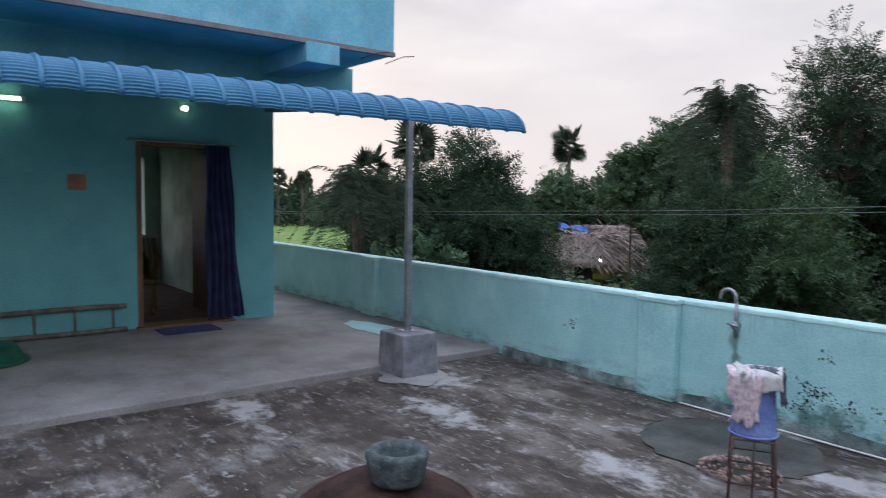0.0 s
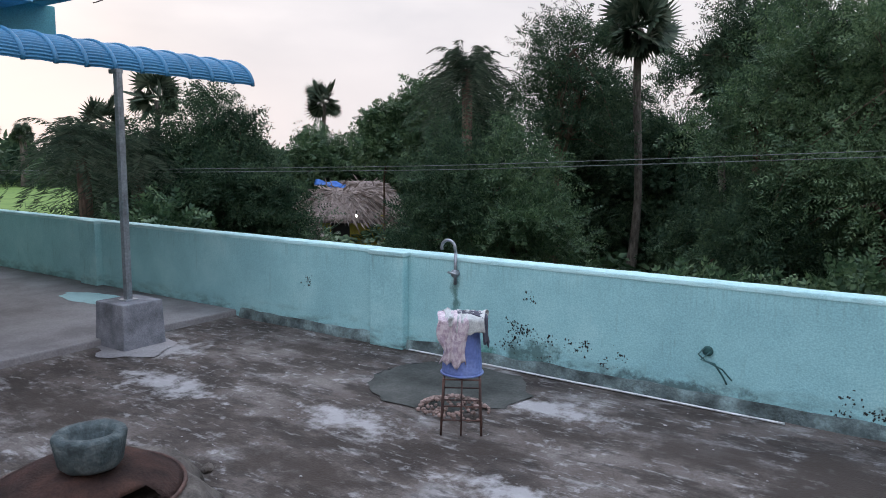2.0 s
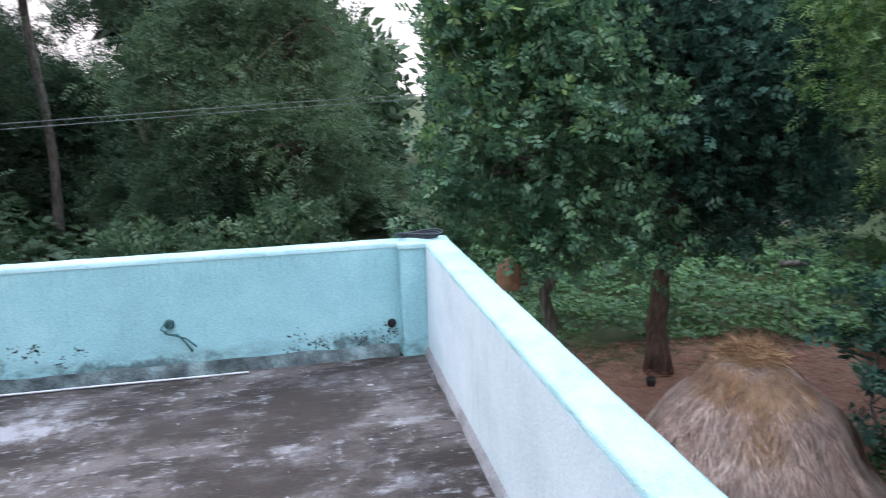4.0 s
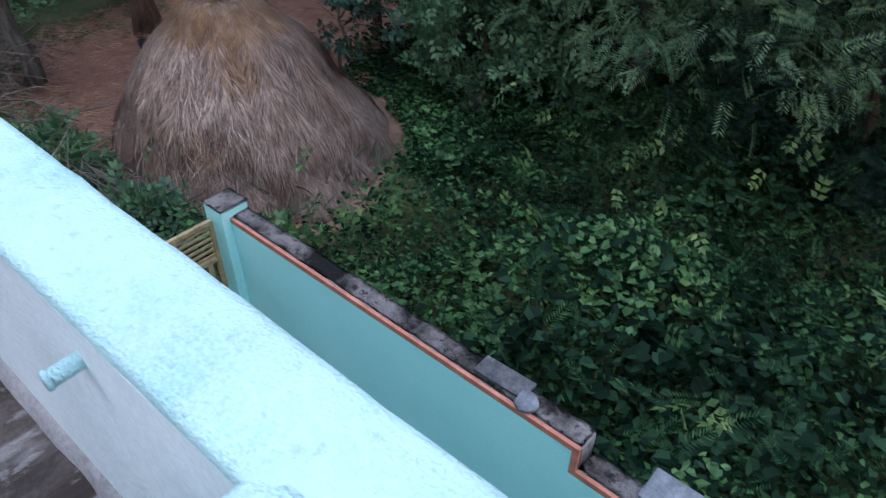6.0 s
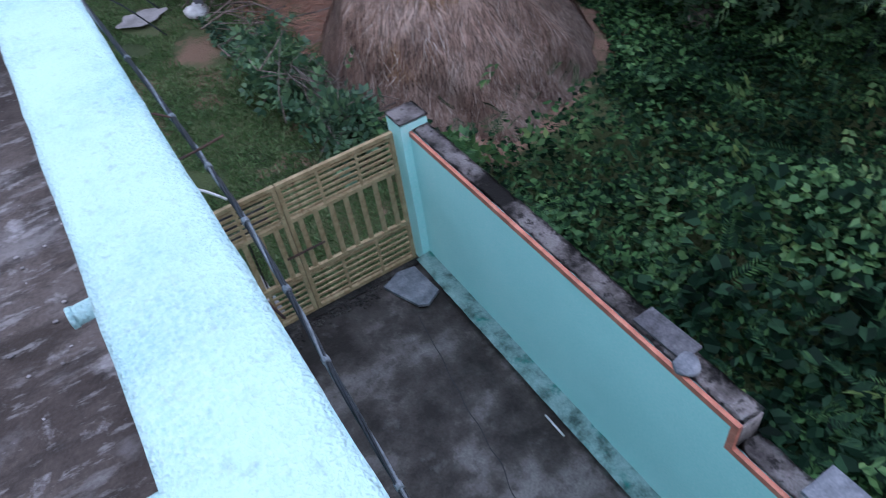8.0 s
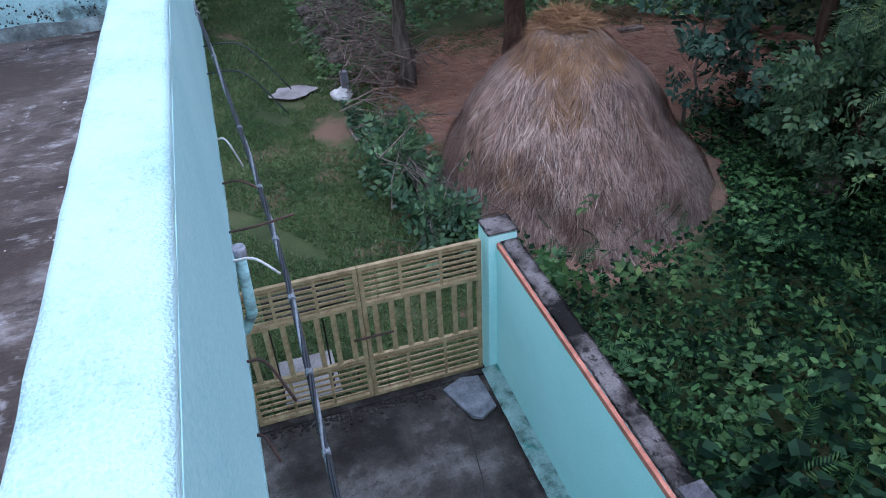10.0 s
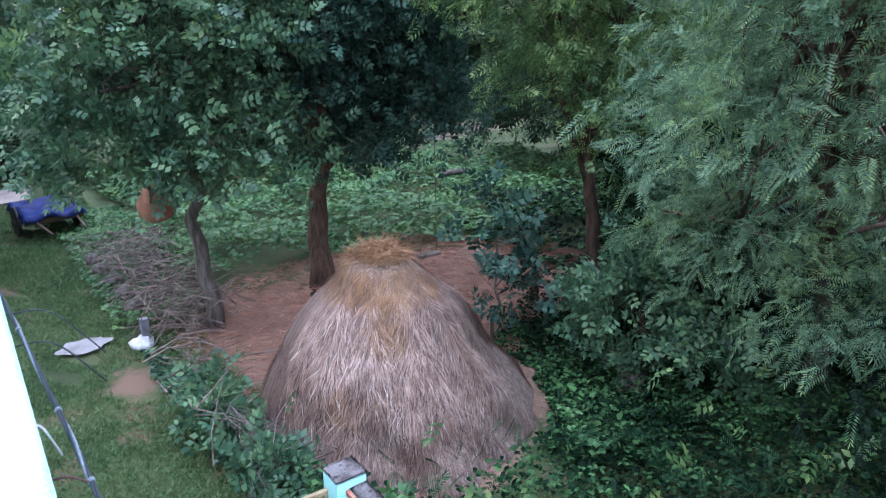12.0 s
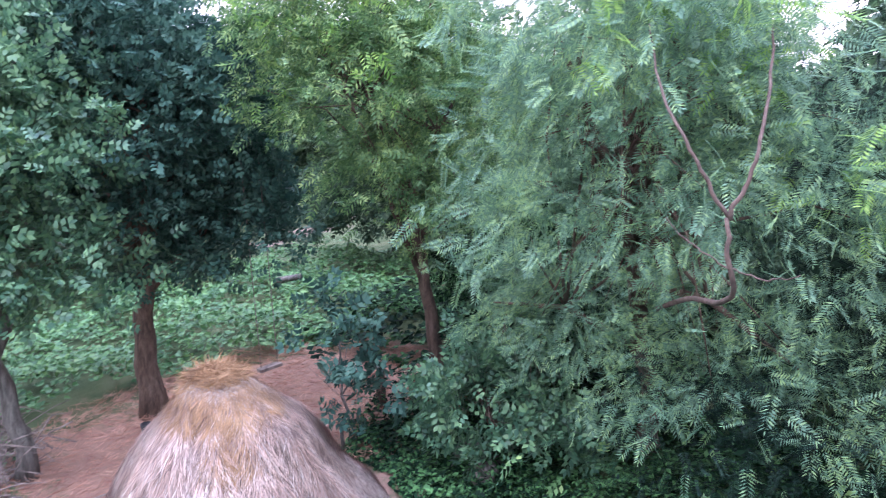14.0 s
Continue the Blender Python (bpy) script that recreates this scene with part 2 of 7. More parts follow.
add_layer(M_FLOOR, (0.60, 0.60, 0.60), 24.0, 0.69, 0.74, None, 0.7)
add_layer(M_FLOOR, (0.016, 0.012, 0.010), 5.2, 0.53, 0.62, (0.6, 1.7, 1), 0.6, 10)
add_layer(M_FLOOR, (0.36, 0.35, 0.35), 12.0, 0.57, 0.64, (0.55, 1.6, 1), 0.40, 10)
DIRT, LIME = (0.032, 0.022, 0.017), (0.36, 0.345, 0.35)
for at, size in (((-5.1, 3.65), (1.0, 0.42)), ((-2.55, 4.65), (0.45, 0.22)), ((-1.6, 5.3), (0.9, 0.5)), ((-4.9, 5.55), (0.8, 0.35)), ((-0.9, 5.3), (0.8, 0.8)), ((-3.3, 3.9), (0.9, 0.3)), ((-0.9, 3.4), (0.7, 1.3)), ((-1.1, 4.4), (0.9, 1.0)), ((-1.9, 3.6), (0.7, 0.8))):
    add_stain(M_FLOOR, DIRT, at, size, 0.85, 3.0, 0.46, 0.64)
for at, size in (((-5.0, 4.35), (0.95, 0.38)), ((-3.5, 4.55), (0.75, 0.30)), ((-2.6, 5.42), (0.85, 0.32)), ((-5.7, 4.95), (0.5, 0.5)), ((-2.2, 4.25), (0.8, 0.22)), ((-5.9, 3.2), (0.7, 0.35)), ((-0.7, 2.5), (0.3, 0.5))):
    add_stain(M_FLOOR, LIME, at, size, 0.75, 6.0, 0.50, 0.66)
M_VERANDA = material("grey_cement_screed", (0.24, 0.225, 0.23), 0.8, (0.17, 0.155, 0.16), (0.30, 0.285, 0.29), 1.6, 70, 0.3)
M_PALECEM = material("pale_cement", (0.27, 0.26, 0.26), 0.9, None, None, 4, 60, 0.4)
M_WET = material("wet_dark_cement", (0.058, 0.060, 0.056), 0.8, (0.035, 0.037, 0.034), (0.085, 0.086, 0.080), 3, 60, 0.3, spec=0.15)
M_CEMENT = material("bare_cement_block", (0.17, 0.175, 0.20), 0.85, (0.11, 0.115, 0.13), (0.24, 0.245, 0.27), 7, 90, 0.5)
M_CEMENTD = material("dark_mortar_plug", (0.075, 0.085, 0.09), 0.9, (0.02, 0.022, 0.024), (0.12, 0.13, 0.135), 120, 300, 0.5)
M_STEEL = material("galvanised_steel", (0.30, 0.32, 0.35), 0.45, None, None, 9, 60, 0.1, metal=0.7)
M_RUST = material("rusted_iron", (0.075, 0.040, 0.034), 0.8, (0.035, 0.020, 0.018), (0.13, 0.065, 0.05), 6, 90, 0.6)
M_STONE = material("blue_green_granite", (0.055, 0.074, 0.078), 0.75, (0.025, 0.036, 0.040), (0.115, 0.135, 0.138), 14, 80, 0.7)
M_MUD = material("dried_mud_plaster", (0.10, 0.085, 0.075), 0.95, (0.05, 0.042, 0.038), (0.16, 0.14, 0.125), 6, 60, 0.8, depth=0.02)
M_AWNING = material("blue_roofing_sheet", (0.034, 0.165, 0.31), 0.45, (0.027, 0.140, 0.27), (0.050, 0.200, 0.36), 2, 40, 0.05)
M_WOOD = material("brown_door_wood", (0.19, 0.10, 0.045), 0.6, (0.12, 0.06, 0.03), (0.26, 0.15, 0.07), 6, 60, 0.3, streak=(6, 6, 0.6))
M_BAMBOO = material("weathered_bamboo", (0.14, 0.135, 0.12), 0.7, (0.08, 0.075, 0.065), (0.22, 0.21, 0.18), 8, 60, 0.3)
M_CURTAIN = material("navy_curtain_cloth", (0.030, 0.040, 0.115), 0.9, (0.02, 0.028, 0.085), (0.045, 0.055, 0.14), 5, 120, 0.3)
M_ROOM = material("pale_green_room_paint", (0.45, 0.55, 0.48), 0.8, None, None, 2, 50, 0.1)
M_DARKWOOD = material("dark_varnished_wood", (0.06, 0.035, 0.02), 0.5, None, None, 6, 60, 0.2)
M_TAN = material("tan_cane_weave", (0.22, 0.15, 0.08), 0.7, None, None, 20, 120, 0.5)
M_BLACK = material("black_plastic", (0.012, 0.012, 0.014), 0.5, None, None, 10, 60, 0.1)
M_PIPECAP = material("grey_plastic", (0.30, 0.31, 0.36), 0.5, None, None, 8, 60, 0.1)
M_WHITE = material("white_plastic", (0.62, 0.63, 0.64), 0.5, None, None, 8, 60, 0.1)
M_BIN = material("blue_plastic_drum", (0.13, 0.18, 0.42), 0.5, (0.10, 0.14, 0.34), (0.18, 0.24, 0.48), 6, 60, 0.1)
M_CLOTH = material("faded_pink_cloth", (0.50, 0.40, 0.45), 0.95, (0.38, 0.30, 0.36), (0.60, 0.52, 0.55), 26, 160, 0.5, ramp=(0.42, 0.56))
M_CLOTH_GREY = material("grey_white_cloth", (0.45, 0.46, 0.46), 0.95, (0.30, 0.31, 0.31), (0.56, 0.57, 0.57), 18, 160, 0.5)
M_CLOTH_DARK = material("dark_checked_cloth", (0.09, 0.09, 0.12), 0.95, None, None, 18, 160, 0.5)
M_GREEN = material("green_plastic", (0.012, 0.10, 0.06), 0.45, None, None, 6, 50, 0.05)
M_WALLCAP = material("mossy_mortar_capping", (0.21, 0.185, 0.18), 0.95, (0.025, 0.023, 0.022), (0.40, 0.36, 0.355), 1.9, 85, 0.9, depth=0.02, ramp=(0.44, 0.58))
add_layer(M_WALLCAP, (0.022, 0.021, 0.021), 14.0, 0.54, 0.62, None, 0.85, 9)
M_KERB = material("black_damp_kerb", (0.030, 0.026, 0.024), 0.9, (0.012, 0.011, 0.010), (0.085, 0.075, 0.07), 7.0, 85, 0.9, depth=0.02)
M_CORAL = material("coral_red_paint", (0.48, 0.17, 0.115), 0.7, (0.36, 0.13, 0.09), (0.56, 0.23, 0.16), 8, 80, 0.3)
M_YARDWALL = material("turquoise_wall_paint", (0.46, 0.85, 0.83), 0.75, (0.42, 0.81, 0.79), (0.50, 0.87, 0.85), 1.3, 70, 0.15)
M_LEDGE = material("mouldy_turquoise_ledge", (0.34, 0.56, 0.53), 0.85, (0.09, 0.17, 0.15), (0.45, 0.68, 0.65), 7, 70, 0.6)
add_layer(M_LEDGE, (0.02, 0.33, 0.27), 5, 0.55, 0.66, None, 0.8)
M_YARD = material("damp_yard_concrete", (0.062, 0.053, 0.048), 0.75, (0.022, 0.018, 0.016), (0.16, 0.145, 0.14), 2.0, 60, 0.5, ramp=(0.38, 0.66), spec=0.25)
add_layer(M_YARD, (0.022, 0.018, 0.016), 9.0, 0.52, 0.66, None, 0.6, 9)
add_layer(M_YARD, (0.22, 0.21, 0.21), 3.1, 0.62, 0.80, None, 0.6)
M_GATE = material("ochre_gate_paint", (0.33, 0.245, 0.135), 0.6, (0.23, 0.16, 0.08), (0.43, 0.33, 0.19), 9, 70, 0.3)
add_layer(M_GATE, (0.16, 0.065, 0.03), 12, 0.60, 0.72, None, 0.7)
M_SLATE = material("blue_grey_slate", (0.17, 0.185, 0.21), 0.75, (0.10, 0.11, 0.13), (0.27, 0.285, 0.31), 8, 80, 0.5)
M_DARKSLATE = material("dark_rough_slab", (0.085, 0.085, 0.095), 0.9, (0.05, 0.05, 0.056), (0.13, 0.13, 0.14), 10, 80, 0.6)
M_STRAW = material("weathered_straw", (0.30, 0.225, 0.185), 0.9, (0.17, 0.115, 0.09), (0.43, 0.35, 0.30), 3.0, 60, 0.8, depth=0.03, streak=(7, 7, 1.0))
M_STRAWB = material("straw_stalks", (0.325, 0.218, 0.172), 0.85, (0.195, 0.118, 0.088), (0.44, 0.325, 0.272), 1.8, 60, 0.0, island=0.75)
add_layer(M_STRAWB, (0.115, 0.075, 0.065), 1.5, 0.52, 0.68, (2.2, 2.2, 0.7), 0.75)
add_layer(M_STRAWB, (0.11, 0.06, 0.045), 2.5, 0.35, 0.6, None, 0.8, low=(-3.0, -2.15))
# dark strand colour imitates the shade in gaps between straw clumps
M_STRAWD = material("gap_shade_straw", (0.085, 0.058, 0.050), 0.9, (0.04, 0.027, 0.023), (0.14, 0.10, 0.085), 3, 60, 0.0, island=0.5)
M_STRAWP = material("bleached_straw_ends", (0.50, 0.41, 0.35), 0.9, (0.36, 0.28, 0.235), (0.60, 0.52, 0.46), 3, 60, 0.0, island=0.4)
M_STRAWG = material("golden_straw_stalks", (0.25, 0.140, 0.068), 0.85, (0.15, 0.080, 0.040), (0.34, 0.205, 0.110), 5, 60, 0.0, island=0.35)
M_GROUND = material("earth_with_grass", (0.060, 0.085, 0.030), 0.95, (0.025, 0.045, 0.014), (0.11, 0.115, 0.055), 0.9, 45, 0.9, depth=0.04)
SOIL_A, SOIL_B = (0.25, 0.145, 0.105), (0.20, 0.125, 0.085)
for at, size in (((6.2, 10.2), (4.3, 3.4)), ((3.9, 7.4), (2.4, 2.0)), ((8.6, 10.0), (2.2, 1.8)), ((4.0, 11.0), (1.9, 2.0))):
    add_stain(M_GROUND, SOIL_A, at, size, 0.95, 1.6, 0.36, 0.46)
for at, size in (((1.6, 10.2), (0.55, 0.75)), ((0.4, 8.6), (0.35, 0.6)), ((0.6, 13.5), (0.45, 0.5)), ((1.2, 8.9), (0.3, 0.35)), ((0.45, 15.2), (0.4, 0.6)), ((0.9, 21.3), (0.8, 0.6)), ((0.55, 9.9), (0.5, 0.35)), ((1.4, 9.4), (0.45, 0.5)), ((1.55, 10.3), (0.6, 0.5)), ((0.5, 17.5), (0.5, 0.5))):
    add_stain(M_GROUND, SOIL_B, at, size, 0.8, 3.2, 0.42, 0.66)
for at, size in (((18.5, 24.5), (2.6, 2.0)), ((15.5, 23.5), (1.5, 1.2)), ((21.0, 26.0), (2.0, 1.5))):
    add_stain(M_GROUND, (0.17, 0.12, 0.095), at, size, 0.9, 2.5, 0.44, 0.60)
M_GRASS = leaf_material("grass_blades", (0.036, 0.085, 0.028), (0.082, 0.165, 0.055), (0.16, 0.23, 0.10), 0.25)
M_FIELD = material("young_rice_field", (0.11, 0.19, 0.035), 0.9, (0.08, 0.145, 0.025), (0.145, 0.225, 0.05), 0.3, 3, 0.3)
M_TRACK = material("dusty_track", (0.33, 0.27, 0.24), 0.95, None, None, 1.2, 40, 0.5)
M_BARK = material("brown_bark", (0.095, 0.060, 0.042), 0.95, (0.045, 0.028, 0.020), (0.15, 0.10, 0.075), 5, 50, 0.9, depth=0.03, streak=(3, 3, 0.6))
M_LIMB = material("red_brown_bark", (0.080, 0.052, 0.040), 0.9, (0.045, 0.030, 0.023), (0.12, 0.083, 0.065), 9, 60, 0.6)
M_BARKG = material("grey_bark", (0.12, 0.105, 0.09), 0.95, (0.06, 0.052, 0.045), (0.19, 0.17, 0.15), 5, 50, 0.9, depth=0.03, streak=(3, 3, 0.6))
M_TWIG = material("dry_twigs", (0.17, 0.132, 0.115), 0.95, (0.075, 0.057, 0.048), (0.28, 0.225, 0.195), 6, 60, 0.3, island=0.3)
M_THATCH = material("grey_palm_thatch", (0.24, 0.19, 0.17), 0.95, (0.13, 0.10, 0.09), (0.34, 0.28, 0.255), 2.5, 30, 0.9, depth=0.05, streak=(4, 4, 1))
M_THATCHB = material("thatch_fringe", (0.28, 0.225, 0.20), 0.95, None, None, 3, 30, 0.2, island=0.35)
M_YELLOW = material("yellow_limewash", (0.46, 0.38, 0.07), 0.9, None, None, 2, 30, 0.2)
M_TARP = material("blue_tarpaulin", (0.03, 0.17, 0.55), 0.5, None, None, 2, 20, 0.3)
M_CARTBLUE = material("dark_blue_sheet", (0.020, 0.040, 0.20), 0.6, (0.012, 0.025, 0.13), (0.035, 0.065, 0.27), 5, 40, 0.3)
M_DARK = material("dark_mud_wall", (0.05, 0.042, 0.036), 0.95, None, None, 2, 30, 0.4)
M_ORANGE = material("faded_orange_cloth", (0.40, 0.20, 0.13), 0.9, None, None, 6, 60, 0.4)
M_WIRE = material("weathered_wire", (0.16, 0.165, 0.17), 0.7, None, None, 3, 20, 0.0, metal=0.2)
M_CABLE = material("black_cable_sheath", (0.022, 0.028, 0.036), 0.45, None, None, 30, 80, 0.1)
M_CABLEG = material("grey_cable_sheath", (0.20, 0.23, 0.26), 0.5, None, None, 30, 80, 0.1)
M_PINKSTONE = material("broken_pink_gravel", (0.24, 0.17, 0.15), 0.9, None, None, 12, 90, 0.3, island=0.45)
M_TUBE = lamp_material("glowing_tube", (0.85, 1.0, 0.62), 14.0)
M_BULB = lamp_material("glowing_bulb", (0.95, 1.0, 0.60), 5.0)
M_FARLAMP = lamp_material("far_bulb", (1.0, 1.0, 0.95), 6.0)

# neem green dimmed: undergrowth shade put into the fern colour
LEAF_NEEM_DIM = leaf_material("shaded_fern_leaves", (0.008, 0.028, 0.015), (0.022, 0.060, 0.028), (0.060, 0.125, 0.045), 0.2, 0.6)
LEAF_YOUNG = leaf_material("young_leaves", (0.10, 0.22, 0.05), (0.20, 0.36, 0.08), (0.34, 0.50, 0.13), 0.45, 0.45)
LEAF_BROAD = leaf_material("broad_leaves", (0.026, 0.07, 0.042), (0.07, 0.15, 0.082), (0.15, 0.26, 0.12), 0.3, 0.38)
LEAF_DARK = leaf_material("dark_leaves", (0.018, 0.046, 0.038), (0.04, 0.092, 0.068), (0.085, 0.155, 0.11), 0.25, 0.42)
LEAF_NEEM = leaf_material("neem_leaves", (0.045, 0.105, 0.04), (0.11, 0.21, 0.08), (0.27, 0.38, 0.13), 0.4, 0.42)
LEAF_FEATHER = leaf_material("feathery_leaves", (0.068, 0.142, 0.092), (0.140, 0.250, 0.155), (0.27, 0.41, 0.17), 0.4, 0.5)
LEAF_FAR = leaf_material("far_leaves", (0.022, 0.054, 0.028), (0.06, 0.112, 0.055), (0.125, 0.19, 0.09), 0.3, 0.5)
LEAF_HAZE = leaf_material("open_crown_leaves", (0.04, 0.080, 0.045), (0.10, 0.165, 0.085), (0.18, 0.26, 0.13), 0.4, 0.5)
LEAF_FARDARK = leaf_material("far_dark_leaves", (0.018, 0.038, 0.024), (0.042, 0.075, 0.045), (0.085, 0.13, 0.07), 0.3, 0.5)
# shade of the undergrowth is put into the next three near-black leaf colours
LEAF_CREEPER = leaf_material("shaded_creeper_leaves", (0.0015, 0.006, 0.003), (0.007, 0.024, 0.011), (0.066, 0.150, 0.052), 0.08, 0.5)
LEAF_VINE = leaf_material("shaded_vine_leaves", (0.002, 0.007, 0.004), (0.007, 0.022, 0.012), (0.030, 0.075, 0.038), 0.08, 0.45)
LEAF_SHADE = leaf_material("shaded_thicket_leaves", (0.002, 0.005, 0.004), (0.005, 0.013, 0.009), (0.017, 0.036, 0.024), 0.08, 0.55)
LEAF_WEED = leaf_material("weed_leaves", (0.03, 0.085, 0.036), (0.075, 0.175, 0.065), (0.15, 0.27, 0.09), 0.3, 0.5)
LEAF_PALM = leaf_material("palm_leaves", (0.025, 0.042, 0.030), (0.060, 0.086, 0.058), (0.125, 0.150, 0.105), 0.15, 0.4)

# ---------------------------------------------------------------- helpers
RNG = np.random.default_rng(7)
ORIGIN = Vector((0, 0, 0))    # where the plan of the part being built starts


def thing(name, label, category, at=(0, 0, 0), turn=0.0, group="", kind=""):
    ob = new(name)
    ob.matrix_basis = Matrix.Translation(ORIGIN) @ pose(*at, 0, 0, turn)
    ob.empty_display_size = 0.2
    return tagged(ob, label, category, group, kind)


def mesh_object(name, me, mat, parent=None, label="", smooth=False):
    me.materials.append(mat)
    if smooth:
        me.polygons.foreach_set("use_smooth", [True] * len(me.polygons))
    ob = new(name, me)
    if parent is not None:
        ob.parent = parent
    else:
        ob.location = ORIGIN
    if label:
        ob["label"] = label
    return ob


def part(name, bm, mat, parent=None, label="", smooth=False):
    me = bpy.data.meshes.new(name)
    bm.normal_update()
    bm.to_mesh(me)
    bm.free()
    return mesh_object(name, me, mat, parent, label, smooth)


def structure(name, bm, mat, label, smooth=False):
    return tagged(part(name, bm, mat, None, label, smooth), label, "", "", "structure")


def add_box(bm, lo, hi, bevel=0.0, rot=None, segs=2):
    """An axis-aligned box from corner to corner, turned by rot about its centre."""
    c = [(a + b) / 2 for a, b in zip(lo, hi)]
    s = [abs(b - a) for a, b in zip(lo, hi)]
    m = Matrix.Translation(c) @ (rot.to_4x4() if rot else Matrix()) @ Matrix.Diagonal((*s, 1))
    r = bmesh.ops.create_cube(bm, size=1.0, matrix=m)
    if bevel:
        vs = set(r["verts"])
        es = [e for e in bm.edges if e.verts[0] in vs and e.verts[1] in vs]
        bmesh.ops.bevel(bm, geom=es, offset=bevel, segments=segs, affect="EDGES", profile=0.6)
    return bm


def box(lo, hi, bevel=0.0, rot=None, segs=2):
    return add_box(bmesh.new(), lo, hi, bevel, rot, segs)


def add_tube(bm, pts, radii, sides=8, caps=True):
    """A tube along points; radii one number or one per point."""
    pts = [Vector(p) for p in pts]
    if not hasattr(radii, "__len__"):
        radii = [radii] * len(pts)
    rings = []
    side = None
    for i, p in enumerate(pts):
        d = (pts[min(i + 1, len(pts) - 1)] - pts[max(i - 1, 0)]).normalized()
        if side is None:
            side = d.orthogonal().normalized()
        side = (side - d * side.dot(d)).normalized()
        up = d.cross(side)
        rings.append([bm.verts.new(p + (side * math.cos(a) + up * math.sin(a)) * radii[i])
                      for a in [2 * math.pi * k / sides for k in range(sides)]])
    for a, b in zip(rings, rings[1:]):
        for k in range(sides):
            bm.faces.new((a[k], a[(k + 1) % sides], b[(k + 1) % sides], b[k]))
    if caps:
        bm.faces.new(rings[0][::-1])
        bm.faces.new(rings[-1])
    return bm


def tube(pts, radii, sides=8):
    return add_tube(bmesh.new(), pts, radii, sides)


def lathe(profile, sides=32, wobble=0.0, seed=0):
    """A turned body from (radius, z) pairs, a little out of round."""
    bm = bmesh.new()
    rings = []
    for j, (r, z) in enumerate(profile):
        ring = []
        for k in range(sides):
            a = 2 * math.pi * k / sides
            w = 1 + wobble * noise.noise((math.cos(a) * 2 + seed, math.sin(a) * 2, z * 3))
            ring.append(bm.verts.new((r * w * math.cos(a), r * w * math.sin(a), z + wobble * 0.3 * noise.noise((a, seed, z * 5)) * 0.1)))
        rings.append(ring)
    for a, b in zip(rings, rings[1:]):
        for k in range(sides):
            bm.faces.new((a[k], a[(k + 1) % sides], b[(k + 1) % sides], b[k]))
    bm.faces.new(rings[0][::-1])
    bm.faces.new(rings[-1])
    return bm


def rough_grid(x0, x1, y0, y1, step, height, frac=1.0):
    """A sheet of quads over a rectangle with the height function z = height(x, y)."""
    nx, ny = max(1, round((x1 - x0) / step)), max(1, round((y1 - y0) / step))
    bm = bmesh.new()
    vs = [[bm.verts.new((x0 + (x1 - x0) * i / nx, y0 + (y1 - y0) * j / ny,
                         height(x0 + (x1 - x0) * i / nx, y0 + (y1 - y0) * j / ny))) for j in range(ny + 1)] for i in range(nx + 1)]
    for i in range(nx):
        for j in range(ny):
            bm.faces.new((vs[i][j], vs[i + 1][j], vs[i + 1][j + 1], vs[i][j + 1]))
    return bm


def quads_mesh(name, v):
    """A mesh from an array (n, 4, 3) of separate quads."""
    n = len(v)
    me = bpy.data.meshes.new(name)
    me.vertices.add(n * 4)
    me.vertices.foreach_set("co", np.ascontiguousarray(v, dtype=np.float32).ravel())
    me.loops.add(n * 4)
    me.loops.foreach_set("vertex_index", np.arange(n * 4, dtype=np.int32))
    me.polygons.add(n)
    me.polygons.foreach_set("loop_start", np.arange(0, n * 4, 4, dtype=np.int32))
    me.update(calc_edges=True)
    return me


def frames_of(d, rng):
    """Turning matrices whose second axis lies along d, with a random roll."""
    d = d / (np.linalg.norm(d, axis=1, keepdims=True) + 1e-9)
    h = rng.normal(size=d.shape)
    x = np.cross(d, h)
    x /= np.linalg.norm(x, axis=1, keepdims=True) + 1e-9
    return np.stack([x, d, np.cross(x, d)], axis=2)


def scatter(template, pos, rot, size):
    """Copies of a template (k, 4, 3) at places, with turns and sizes: (n * k, 4, 3)."""
    v = np.einsum("nij,kqj->nkqi", rot, template) * size[:, None, None, None] + pos[:, None, None, :]
    return v.reshape(-1, 4, 3)


def leaf_quad(base, d, side, length, width, fold=0.15):
    base, d, side = np.array(base, float), np.array(d, float), np.array(side, float)
    d /= np.linalg.norm(d)
    n = np.cross(d, side)
    m = base + d * length * 0.45
    return np.array([base, m + side * width / 2 + n * width * fold, base + d * length - n * length * 0.08, m - side * width / 2 + n * width * fold])


def sprig(pairs, length, leaf, width, spread=60, droop=0.0):
    """A twig along y with pairs of leaves and one at its tip."""
    out = []
    for i in range(pairs):
        y = length * (0.15 + 0.8 * i / max(1, pairs - 1))
        for s in (-1, 1):
            a = radians(spread - 18 * i / pairs)
            out.append(leaf_quad((0, y, -droop * y * y), (s * math.sin(a), math.cos(a), -0.15), (-math.cos(a) * s, math.sin(a), 0.3 * s), leaf, width))
    out.append(leaf_quad((0, length * 0.95, -droop * length ** 2), (0, 1, -0.2), (1, 0, 0), leaf, width))
    return np.array(out)


SPRIG_BROAD = sprig(3, 0.16, 0.095, 0.052, 62)
SPRIG_NEEM = sprig(5, 0.24, 0.085, 0.024, 58, 0.5)
SPRIG_FEATHER = sprig(10, 0.27, 0.070, 0.013, 66, 0.9)
SPRIG_FAR = sprig(3, 0.50, 0.30, 0.12, 60)
